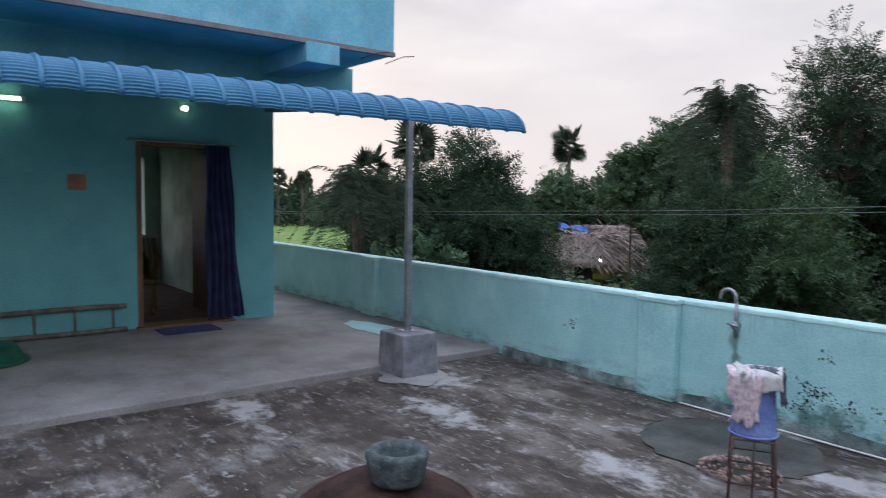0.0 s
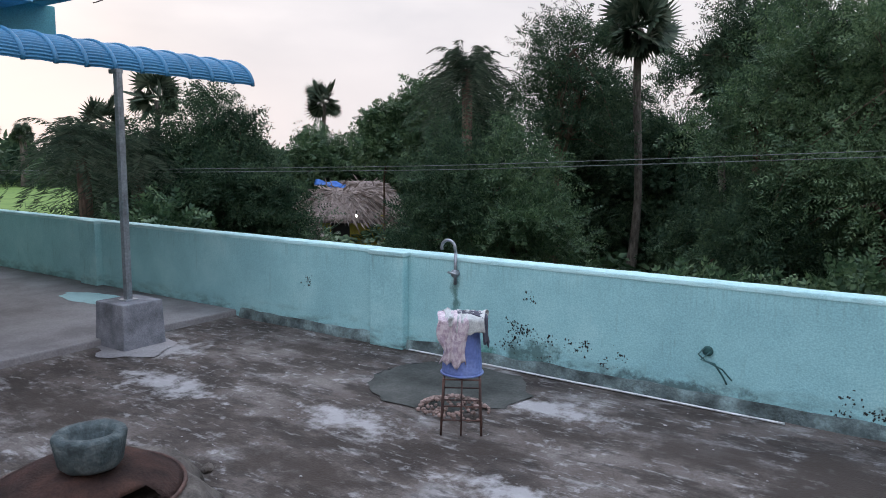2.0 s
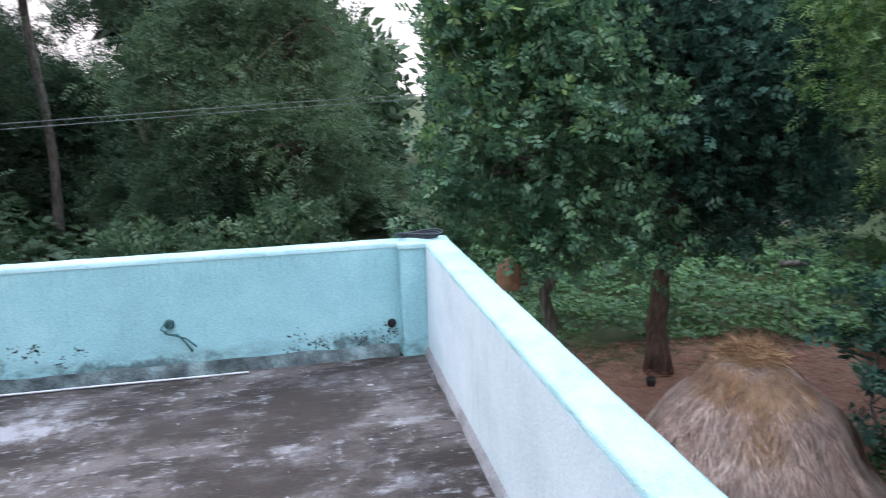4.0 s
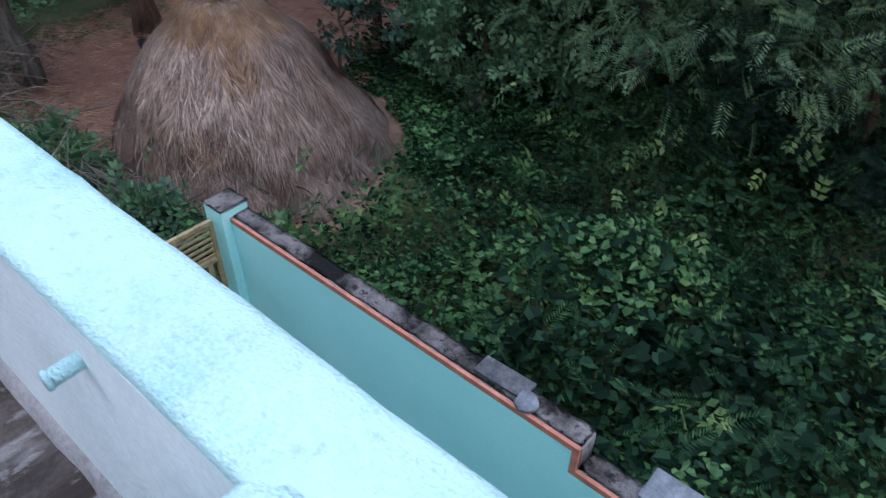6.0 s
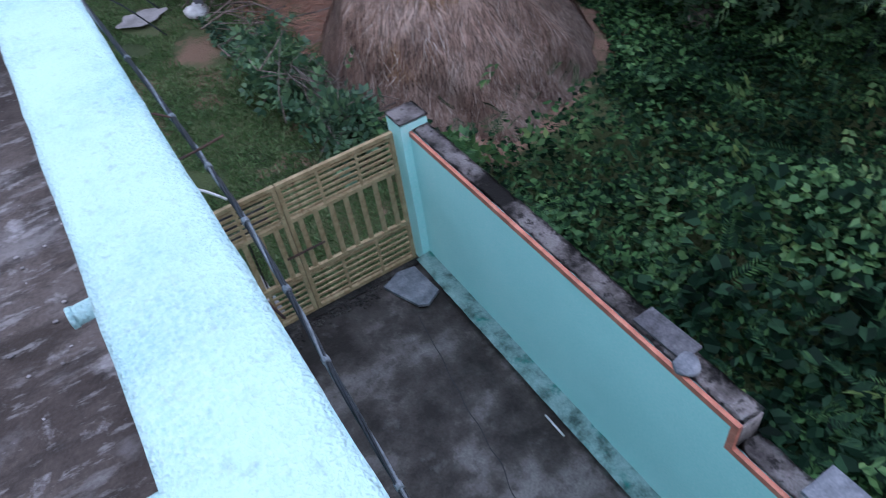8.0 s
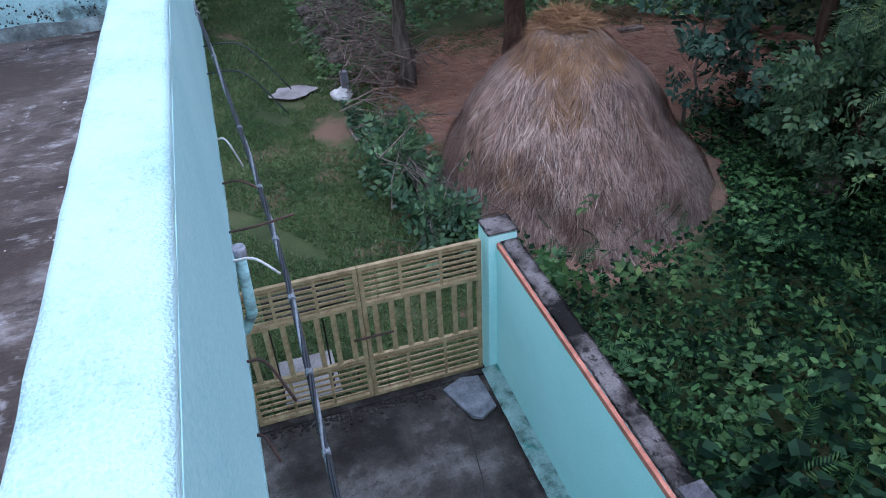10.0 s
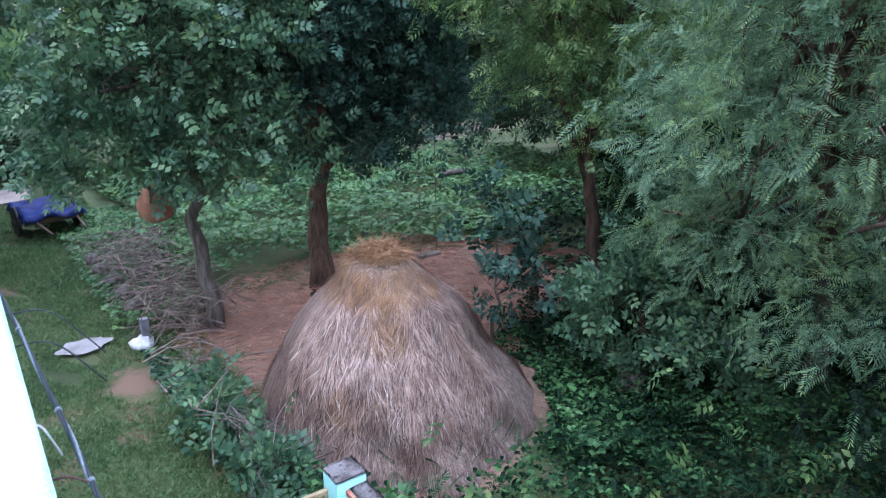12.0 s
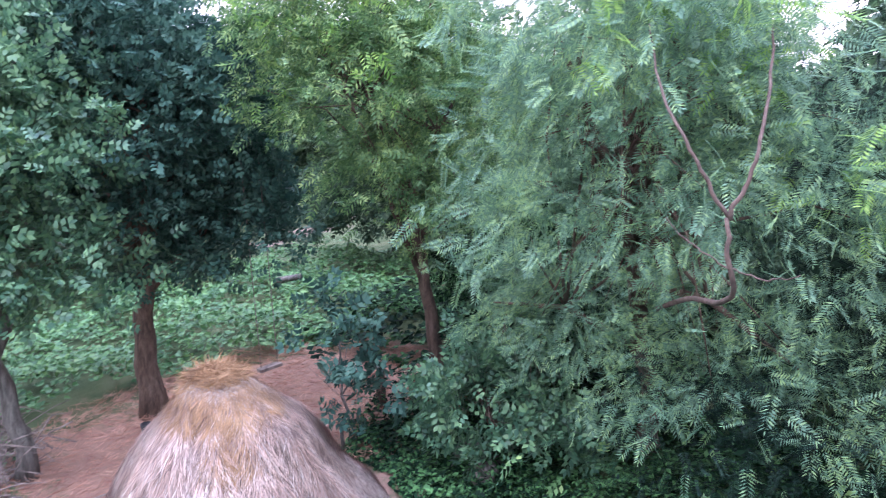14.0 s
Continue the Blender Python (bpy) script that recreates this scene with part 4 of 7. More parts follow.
# ---------------------------------------------------------------- hearth with iron lid and stone bowl


def hearth():
    ob = thing("mud_hearth", "low round dried mud hearth on the terrace", "hearth", (-3.64, 2.96, 0))
    bm = lathe([(0.62, -0.01), (0.57, 0.05), (0.52, 0.11), (0.47, 0.14), (0.36, 0.145)], 64, 0.22, 5)
    part("mud_ring", bm, M_MUD, ob, "", True)
    for i in range(14):
        a = RNG.uniform(-1.2, 1.6)
        r = RNG.uniform(0.50, 0.62)
        s = RNG.uniform(0.02, 0.05)
        b = lathe([(s * 0.6, 0), (s, s * 0.4), (s * 0.7, s * 0.9), (s * 0.2, s)], 8, 0.6, i)
        for v in b.verts:
            v.co += Vector((r * math.cos(a), r * math.sin(a), 0.05))
        part("clod", b, M_MUD, ob, "", True)


hearth()
ob = thing("iron_griddle", "rusty domed iron griddle with a broken edge, on the hearth", "griddle", (-3.64, 2.96, 0.146))
bm = bmesh.new()
rings = []
for j in range(13):
    u = j / 12
    rings.append([bm.verts.new((0.42 * u * math.cos(a) * (1 + 0.015 * math.sin(a * 5)), 0.42 * u * math.sin(a), 0.15 * (1 - u ** 2.2) + 0.004 + 0.006 * noise.noise((u * 6, a, 0))))
                  for a in [2 * math.pi * k / 56 for k in range(56)]] if j else [bm.verts.new((0, 0, 0.155))])
for k in range(56):
    bm.faces.new((rings[0][0], rings[1][k], rings[1][(k + 1) % 56]))
for j in range(1, 12):
    for k in range(56):
        if j >= 9 and k in (0, 1, 2, 55) and not (j == 11 and k != 1):
            continue
        bm.faces.new((rings[j][k], rings[j + 1][k], rings[j + 1][(k + 1) % 56], rings[j][(k + 1) % 56]))
bmesh.ops.solidify(bm, geom=bm.faces, thickness=0.004)
part("dome", bm, M_RUST, ob, "", True)
part("rolled_rim", tube([(0.42 * math.cos(a), 0.42 * math.sin(a), 0.006) for a in np.linspace(0.1, 6.2, 48)], 0.010, 6), M_RUST, ob, "", True)
bm = lathe([(0.105, 0.0), (0.125, 0.02), (0.135, 0.08), (0.145, 0.135), (0.14, 0.15), (0.105, 0.152), (0.09, 0.13), (0.075, 0.07), (0.04, 0.05)], 40, 0.08, 9)
ob = part("stone_bowl", bm, M_STONE, None, "", True)
ob.location = (-3.54, 2.95, 0.296)
tagged(ob, "rough blue-grey granite mortar bowl on the iron griddle", "bowl")

# ---------------------------------------------------------------- tap, drain, drum on its stand


def tap():
    ob = thing("garden_tap", "steel gooseneck tap on the parapet", "tap", (-3.68, 6.08, 0))
    part("riser", tube([(0, -0.02, 0.60), (0, -0.02, 0.86)], 0.013, 10), M_STEEL, ob, "", True)
    neck = [(0, -0.02, 0.855)] + [(-0.062 + 0.062 * math.cos(a), -0.03, 0.89 + 0.062 * math.sin(a)) for a in np.linspace(0, math.pi * 1.1, 14)]
    part("gooseneck", tube(neck, 0.0125, 10), M_STEEL, ob, "", True)
    part("valve", lathe([(0.012, 0), (0.026, 0.01), (0.026, 0.05), (0.014, 0.06)], 14), M_STEEL, ob, "", True).location = (0, -0.035, 0.66)
    part("handle", tube([(-0.045, -0.06, 0.70), (0.045, -0.06, 0.69)], 0.009, 8), M_STEEL, ob, "", True)
    part("wall_flange", tube([(0, 0.0, 0.69), (0, -0.03, 0.69)], 0.03, 14), M_STEEL, ob, "", True)


tap()
M_CORD = material("green_grey_cord", (0.030, 0.095, 0.095), 0.7, None, None, 20, 60, 0.1)
ob = thing("wall_outlet", "dark outlet in the parapet with a dangling green cord", "outlet", (-1.74, 6.08, 0.37))
part("collar", lathe([(0.024, 0), (0.034, 0.004), (0.034, 0.014), (0.022, 0.018)], 24), M_CORD, ob, "", True).matrix_basis = pose(0, -0.002, 0, 90, 0, 0)
part("cord", tube([(-0.02, -0.03, 0.02), (-0.05, -0.05, -0.02), (0.0, -0.05, -0.06), (0.05, -0.04, -0.07), (0.10, -0.03, -0.14), (0.13, -0.02, -0.20)], 0.006, 6), M_CORD, ob, "", True)
part("cord", tube([(0.02, -0.03, 0.0), (-0.03, -0.06, -0.05), (0.03, -0.05, -0.07), (0.10, -0.04, -0.10), (0.16, -0.02, -0.17)], 0.005, 6), M_CORD, ob, "", True)
ob = thing("wall_outlet", "small dark outlet low in the parapet", "outlet", (-0.25, 6.08, 0.24))
part("collar", lathe([(0.02, 0), (0.032, 0.004), (0.032, 0.012), (0.02, 0.015)], 20), M_BLACK, ob, "", True).matrix_basis = pose(0, -0.002, 0, 90, 0, 0)


def stub(y):
    ob = thing("pipe_stub", "pale aqua painted pipe stub through the parapet", "pipe", (0, y, 0.69))
    part("pipe", tube([(0.02, 0, 0), (-0.060, 0, -0.004)], 0.016, 14), M_COPING, ob, "", True)
    part("rim", tube([(-0.056, 0, -0.004), (-0.064, 0, -0.004)], 0.018, 14), M_COPING, ob, "", True)


stub(1.90)


def drum_stand():
    ob = thing("rebar_stand", "rusty iron rod stand", "stand", (-2.86, 4.83, 0.0), 31)
    cs = [(-0.105, -0.105), (0.105, -0.105), (0.105, 0.105), (-0.105, 0.105)]
    for x, y in cs:
        part("leg", tube([(x * 1.12, y * 1.12, 0.0), (x, y, 0.335)], 0.0075, 6), M_RUST, ob, "", True)
    for x, y in ((0.0, -0.112), (0.112, 0.0)):
        part("rod", tube([(x * 1.1, y * 1.1, 0.0), (x * 0.95, y * 0.95, 0.335)], 0.0055, 6), M_RUST, ob, "", True)
    for z in (0.09, 0.21, 0.33):
        bm = bmesh.new()
        k = 1.12 - 0.36 * z
        for (x, y), (u, v) in zip(cs, cs[1:] + cs[:1]):
            add_tube(bm, [(x * k, y * k, z), (u * k, v * k, z)], 0.005, 5)
        part("tie", bm, M_RUST, ob)
    part("brace", tube([(cs[1][0], cs[1][1], 0.10), (cs[2][0], cs[2][1], 0.30)], 0.004, 5), M_RUST, ob)


drum_stand()


def drum():
    ob = thing("plastic_drum", "upturned blue plastic drum on the rod stand", "drum", (-2.86, 4.83, 0.337), 31)
    bm = bmesh.new()
    rings = []
    for r, z in ((0.116, 0.004), (0.122, 0.012), (0.118, 0.030), (0.114, 0.06), (0.107, 0.16), (0.101, 0.25), (0.098, 0.285), (0.088, 0.305), (0.050, 0.311)):
        flute = 0.0022 if 0.05 < z < 0.26 else 0.0
        rings.append([bm.verts.new(((r + flute * math.cos(28 * q)) * math.cos(q), (r + flute * math.cos(28 * q)) * 0.94 * math.sin(q), z)) for q in np.linspace(0, 2 * math.pi, 113)[:-1]])
    for a, b in zip(rings, rings[1:]):
        for k in range(112):
            bm.faces.new((a[k], a[(k + 1) % 112], b[(k + 1) % 112], b[k]))
    bm.faces.new(rings[-1])
    bm.faces.new(rings[0][::-1])
    part("body", bm, M_BIN, ob, "fluted blue plastic body", True)
    part("rim", tube([(0.122 * math.cos(q), 0.115 * math.sin(q), 0.010) for q in np.linspace(0, 2 * math.pi, 49)], 0.007, 6), M_BIN, ob, "", True)


drum()


def cloth(name, at, w, front, back, turn, mat, seed, label, cat="cloth"):
    """A crumpled cloth hung over an edge: falls to the front and the back."""
    bm = bmesh.new()
    nu, nv = 22, 30
    rows = []
    total = front + back + 0.16
    for j in range(nv + 1):
        s = total * j / nv
        row = []
        for i in range(nu + 1):
            u = i / nu - 0.5
            if s < front:
                y, z = -0.118, -(front - s)
            elif s < front + 0.16:
                a = (s - front) / 0.16 * math.pi
                y, z = -0.118 * math.cos(a), 0.03 * math.sin(a)
            else:
                y, z = 0.118, -(s - front - 0.16)
            drop = max(0, -z)
            fold = 0.022 * noise.noise((u * 9 + seed, s * 3, 0)) + 0.012 * noise.noise((u * 22, s * 8, seed))
            edge = 0.05 * noise.noise((s * 7, seed, u * 2))
            x = u * w * (1 - 0.25 * drop) + edge * abs(u) * 2
            row.append(bm.verts.new((x, y + (fold - 0.03 * drop) * (1 if y < 0 else -1), z + abs(fold) * 0.9 + 0.05 * noise.noise((u * 4, seed, 7)) * (drop > 0))))
        rows.append(row)
    for a, b in zip(rows, rows[1:]):
        for i in range(nu):
            bm.faces.new((a[i], a[i + 1], b[i + 1], b[i]))
    ob = part(name, bm, mat, None, "", True)
    so = ob.modifiers.new("thickness", "SOLIDIFY")
    so.thickness = 0.004
    ob.matrix_basis = pose(*at, 0, 0, turn)
    return tagged(ob, label, cat)


cloth("shirt", (-2.91, 4.805, 0.668), 0.17, 0.25, 0.16, 31, M_CLOTH, 1, "crumpled pink patterned cloth hung over the drum")
cloth("towel", (-2.855, 4.845, 0.670), 0.24, 0.06, 0.12, 31, M_CLOTH_GREY, 5, "crumpled grey white cloth on the drum")
cloth("rag", (-2.835, 4.84, 0.672), 0.10, 0.14, 0.14, 100, M_CLOTH_DARK, 9, "dark cloth hung over the drum side")


def pebbles():
    me_b = bmesh.new()
    for i in range(150):
        r, a = 0.21 * math.sqrt(RNG.random()), RNG.uniform(0, 6.28)
        s = RNG.uniform(0.010, 0.022)
        z = 0.075 * (1 - (r / 0.22) ** 2) + 0.004
        bmesh.ops.create_icosphere(me_b, subdivisions=1, radius=s, matrix=Matrix.Translation((r * math.cos(a) * 1.15, r * math.sin(a), z)) @ Matrix.Diagonal((1, RNG.uniform(0.6, 1), RNG.uniform(0.6, 1), 1)))
    ob = part("gravel_heap", me_b, M_PINKSTONE)
    ob.location = (-3.05, 5.05, 0)
    return tagged(ob, "small heap of pink broken gravel on the floor", "gravel", "", "stuff")


pebbles()
# crumbs of mortar strewn over the floor
bm = bmesh.new()
for i in range(200):
    x, y = RNG.uniform(-6.0, -0.1), RNG.uniform(1.8, 5.9)
    if i > 150:
        x, y = RNG.normal(-0.30, 0.14), RNG.uniform(1.8, 5.6)
    s = RNG.uniform(0.003, 0.007) * (1.6 if RNG.random() < 0.06 else 1)
    bmesh.ops.create_icosphere(bm, subdivisions=1, radius=s, matrix=Matrix.Translation((min(x, -0.05), y, 0.004)) @ Matrix.Diagonal((RNG.uniform(0.7, 2.2), 1, 0.6, 1)))
M_CRUMB = material("mortar_crumbs", (0.27, 0.25, 0.25), 0.9, None, None, 20, 60, 0.1, island=0.5)
tagged(part("mortar_crumbs", bm, M_CRUMB), "pale crumbs of mortar strewn on the floor", "debris", "", "stuff")
for p, q in (((-0.09, 3.30), (-0.10, 3.13)), ((-0.09, 2.88), (-0.10, 2.71))):
    ob = part("stick", tube([(*p, 0.012), (*q, 0.012)], 0.005, 6), M_WHITE)
    tagged(ob, "short white plastic stick on the floor", "stick")

# ================================================================ below the terrace: house body, yard, compound wall
structure("lower_house", box((-13.5, -3.0, GROUND - 0.2), (-0.14, 6.0, -0.12)), M_YARDWALL, "turquoise ground floor of the house")
structure("slab_edge", box((-13.5, -3.0, -0.125), (0.185, 6.22, -0.10)), M_PAINT, "aqua slab edge below the parapet")
ORIGIN[:] = (0.05, -0.13, 0)
structure("yard_floor", rough_grid(-0.25, 1.88, -3.0, 5.2, 0.15, lambda x, y: uneven(x, y, GROUND + 0.03, 0.01, 2)), M_YARD, "damp dark concrete yard floor")
XW = 1.87


def compound_wall():
    ob = thing("compound_wall", "turquoise yard wall with a coral stripe and mossy top", "wall", (0, 0, 0), 0, "", "structure")
    body = bmesh.new()
    add_box(body, (XW, 2.02, GROUND - 0.2), (XW + 0.15, 5.02, -1.60))
    add_box(body, (XW, 1.62, GROUND - 0.2), (XW + 0.15, 2.02, -1.79))
    part("body", body, M_YARDWALL, ob)
    part("step_face", box((XW + 0.021, 1.985, -1.80), (XW + 0.158, 2.0195, -1.60)), M_WALLCAP, ob)
    # coral stripe along the upper edge, stepping down towards the end pillar
    s = bmesh.new()
    add_box(s, (XW - 0.006, 1.99, -1.625), (XW + 0.02, 5.02, -1.585))
    add_box(s, (XW - 0.006, 1.99, -1.815), (XW + 0.02, 2.03, -1.6255))
    add_box(s, (XW - 0.006, 1.60, -1.815), (XW + 0.02, 1.9895, -1.775))
    part("stripe", s, M_CORAL, ob, "coral red painted edge stripe")

    def cap(y0, y1, z):
        g = rough_grid(XW + 0.021, XW + 0.165, y0, y1, 0.035, lambda x, y: z + 0.016 * noise.noise((x * 9, y * 9, 0)) + 0.012 * noise.noise((x * 30, y * 30, 1)))
        bmesh.ops.solidify(g, geom=g.faces, thickness=0.05)
        return part("capping", g, M_WALLCAP, ob, "rough mossy mortar capping", True)
    cap(1.99, 5.02, -1.580)
    cap(1.60, 1.985, -1.770)
    return ob


compound_wall()


def pillar(x0, x1, y0, y1, top, label):
    ob = tagged(part("gate_pillar", box((x0, y0, GROUND - 0.2), (x1, y1, top - 0.02), 0.006), M_YARDWALL), label, "pillar", "", "structure")
    g = rough_grid(x0 - 0.01, x1 + 0.01, y0 - 0.01, y1 + 0.01, 0.03, lambda x, y: top + 0.014 * noise.noise((x * 20, y * 20, 3)))
    bmesh.ops.solidify(g, geom=g.faces, thickness=0.05)
    part("capping", g, M_WALLCAP, ob, "rough stony pillar top", True)
    return ob


pillar(1.80, 2.03, 5.02, 5.24, -1.50, "turquoise gate pillar with a rough stony top")
p = pillar(1.865, 2.045, 1.40, 1.62, -1.63, "turquoise end pillar of the yard wall")
slab = box((1.85, 1.385, -1.625), (2.06, 1.64, -1.60), 0.004)
tagged(part("pillar_slab", slab, M_SLATE), "grey slate slab on the end pillar", "slab")
s = box((1.915, 2.40, -1.574), (2.06, 2.74, -1.556), 0.004, Euler((0.02, 0.05, 0.05)).to_matrix())
tagged(part("loose_slab", s, M_DARKSLATE), "loose dark stone slab on the wall top", "slab")
s = lathe([(0.05, 0), (0.075, 0.01), (0.07, 0.03), (0.03, 0.035)], 14, 0.4, 3)
ob = part("stone", s, M_SLATE, None, "", True)
ob.location = (1.97, 2.24, -1.58)
tagged(ob, "rounded grey stone on the wall top", "stone")
bm = rough_grid(1.73, XW + 0.002, 2.0, 5.02, 0.05, lambda x, y: GROUND + 0.16 + 0.012 * noise.noise((x * 12, y * 12, 0)) - 0.02 * (x < 1.74))
bmesh.ops.solidify(bm, geom=bm.faces, thickness=0.17)
structure("wall_ledge", bm, M_LEDGE, "mouldy turquoise plinth along the yard wall")
structure("gate_kerb", box((-0.14, 5.06, GROUND - 0.1), (1.80, 5.22, GROUND + 0.05), 0.01), M_KERB, "dark kerb below the gate")

bm = bmesh.new()
for i in range(260):
    x, y, r = RNG.uniform(-0.1, 1.7), 5.06 - abs(RNG.normal(0, 0.07)), RNG.uniform(0.006, 0.020)
    bmesh.ops.create_icosphere(bm, subdivisions=1, radius=r, matrix=Matrix.Translation((x, y, GROUND + 0.035)) @ Matrix.Diagonal((RNG.uniform(0.8, 1.6), 1, 0.7, 1)))
tagged(part("dirt_bank", bm, M_KERB), "black crumbly dirt swept against the gate kerb", "dirt", "", "stuff")
bm = bmesh.new()
y, pts = 4.55, []
while y > 2.6:
    pts.append((1.45 - 0.16 * (4.55 - y) + 0.05 * noise.noise((y * 4, 3, 0)), y, GROUND + 0.040))
    y -= 0.05
rows = [(bm.verts.new((p[0] - 0.004, p[1], p[2])), bm.verts.new((p[0] + 0.004 + 0.003 * noise.noise((p[1] * 20, 0, 0)), p[1], p[2]))) for p in pts]
for a, b in zip(rows, rows[1:]):
    bm.faces.new((a[0], a[1], b[1], b[0]))
structure("floor_crack", bm, M_BLACK, "thin dark crack across the yard floor")

# slate slab lying in the yard
bm = bmesh.new()
ring = [(1.37, 4.98), (1.55, 5.06), (1.70, 5.03), (1.72, 4.66), (1.57, 4.58), (1.50, 4.62)]
top = [bm.verts.new((x, y, GROUND + 0.085 - 0.03 * (y - 4.6))) for x, y in ring]
low = [bm.verts.new((x, y, GROUND + 0.055 - 0.03 * (y - 4.6))) for x, y in ring]
bm.faces.new(top)
bm.faces.new(low[::-1])
for k in range(6):
    bm.faces.new((top[k], low[k], low[(k + 1) % 6], top[(k + 1) % 6]))
bmesh.ops.recalc_face_normals(bm, faces=bm.faces)
tagged(part("slate_slab", bm, M_SLATE), "broken blue grey slate slab lying in the yard", "slab")
for p, q in (((1.70, 3.02), (1.70, 3.22)), ((1.70, 2.16), (1.70, 2.30))):
    tagged(part("stick", tube([(*p, GROUND + 0.055), (*q, GROUND + 0.055)], 0.008, 6), M_WHITE), "white plastic stick by the plinth", "stick")


def gate_leaf(at, turn, width, height, latch):
    """A welded gate leaf: frame, level slats above and below, upright slats between."""
    ob = thing("gate_leaf", "ochre painted steel gate leaf with rust spots", "gate", at, turn, "yard gate leaves")
    t = 0.034
    part("stile", box((0, -t / 2, 0), (t, t / 2, height), 0.003), M_GATE, ob)
    part("stile", box((width - t, -t / 2, 0), (width, t / 2, height), 0.003), M_GATE, ob)
    for z in (0.0, 0.31 * height, 0.72 * height, height - t):
        part("rail", box((t, -t / 2, z), (width - t, t / 2, z + t), 0.003), M_GATE, ob)
    flat = bpy.data.meshes.new("slat")
    b = box((t, -0.006, 0), (width - t, 0.006, 0.021), 0.0)
    b.to_mesh(flat)
    b.free()
    flat.materials.append(M_GATE)
    for lo, hi in ((t, 0.31 * height), (0.72 * height + t, height - t)):
        n = 6
        for i in range(n):
            o = new("slat", flat)
            o.parent = ob
            o.location = (0, 0, lo + (hi - lo) * (i + 0.5) / n - 0.010)
    up = bpy.data.meshes.new("upright")
    b = box((-0.021, -0.006, 0.31 * height + t), (0.021, 0.006, 0.72 * height), 0.0)
    b.to_mesh(up)
    b.free()
    up.materials.append(M_GATE)
    for i in range(7):
        o = new("upright", up)
        o.parent = ob
        o.location = (t + (width - 2 * t) * (i + 0.5) / 7, 0, 0)
    for x in (width * 0.33, width * 0.66):
        for lo, hi in ((t, 0.31 * height), (0.72 * height + t, height - t)):
            part("strap", box((x - 0.012, -0.013, lo), (x + 0.012, -0.007, hi)), M_GATE, ob)
    if latch:
        part("latch", tube([(-0.10, -0.03, 0.50 * height), (0.22, -0.03, 0.50 * height)], 0.009, 8), M_RUST, ob, "rusty sliding bolt", True)
    return ob


ob = thing("iron_grille", "dark iron grille leaning behind the gate", "grille", (0.42, 5.36, GROUND + 0.02), 4)
for i in range(8):
    part("bar", box((-0.32, -0.008, 0.86 + 0.036 * i), (0.32, 0.008, 0.874 + 0.036 * i)), M_BLACK, ob)
for x in (-0.32, -0.11, 0.10, 0.31):
    part("upright", box((x, -0.012, 0.0), (x + 0.014, -0.009, 1.15)), M_BLACK, ob)
tagged(part("stepping_slab", box((0.10, 5.30, GROUND - 0.02), (0.58, 5.82, GROUND + 0.045), 0.012), M_PALECEM), "pale stone slab lying outside the gate", "slab")
GZ = GROUND + 0.055
gate_leaf((0.82, 5.14, GZ), 0.0, 0.96, 1.34, True)
gate_leaf((-0.13, 5.14, GZ), 0.0, 0.945, 1.34, False)
gate_leaf((1.95, 1.37, GZ + 0.02), -90.0, 1.10, 1.15, False)
gate_leaf((1.95, 0.26, GZ + 0.02), -90.0, 1.10, 1.15, False)

ORIGIN[:] = (0, 0, 0)
# cables, stay wires and bent bars along the outer face of the parapet
CABLE = [(0.09, 6.6, 0.22), (0.14, 6.2, 0.18), (0.19, 5.74, 0.15), (0.25, 4.98, 0.06), (0.32, 4.0, -0.06), (0.345, 3.5, -0.11), (0.36, 3.1, -0.16), (0.36, 2.7, -0.25), (0.355, 2.4, -0.40), (0.37, 1.9, -0.75), (0.38, 1.2, -1.3)]
ob = thing("cable_bundle", "twisted bundle of black and grey cables along the wall", "cable", (0, 0, 0))


def smooth_path(pts, n):
    p = np.array(pts, float)
    k = np.linspace(0, len(p) - 1, n)
    out = np.stack([np.interp(k, range(len(p)), p[:, i]) for i in range(3)], 1)
    for _ in range(4):
        out[1:-1] = (out[:-2] + 2 * out[1:-1] + out[2:]) / 4
    return out


for c in range(4):
    path = smooth_path(CABLE, 160)
    tw = [(p[0] + 0.0065 * math.cos(i * 0.35 + c * 1.57), p[1], p[2] + 0.0065 * math.sin(i * 0.35 + c * 1.57)) for i, p in enumerate(path)]
    part("cable", tube(tw, 0.0058, 6), M_CABLEG if c == 2 else M_CABLE, ob, "", True)
for i in range(8, 150, 13):
    q = path[i]
    part("tie", tube([(q[0], q[1] - 0.012, q[2]), (q[0], q[1] + 0.012, q[2])], 0.0145, 8), M_CABLEG, ob)
for y, dx, dz, m in ((5.6, 0.5, -0.35, M_CABLE), (5.1, 0.42, -0.30, M_CABLE), (4.2, 0.10, -0.14, M_WHITE), (3.75, 0.16, -0.03, M_RUST), (3.35, 0.26, 0.06, M_RUST), (3.15, 0.16, -0.06, M_WHITE), (2.60, 0.12, -0.16, M_RUST), (2.30, 0.05, -0.06, M_RUST)):
    pts = smooth_path([(0.18, y, -0.06), (0.18 + dx * 0.5, y - 0.02, -0.045), (0.18 + dx, y - 0.06, -0.06 + dz)], 12)
    tagged(part("wire_end", tube(pts, 0.005, 6), m, None, "", True), "bent wire end sticking out of the slab edge", "wire", "wire ends")
ob = thing("vent_pipe", "aqua painted vent pipe with a pale cap on the outer wall", "pipe", (0.205, 3.28, -0.10))
part("pipe", tube([(-0.16, 0, -0.42), (-0.05, 0, -0.40), (-0.01, 0, -0.32), (0, 0, -0.02)], 0.023, 16), M_PAINT, ob, "", True)
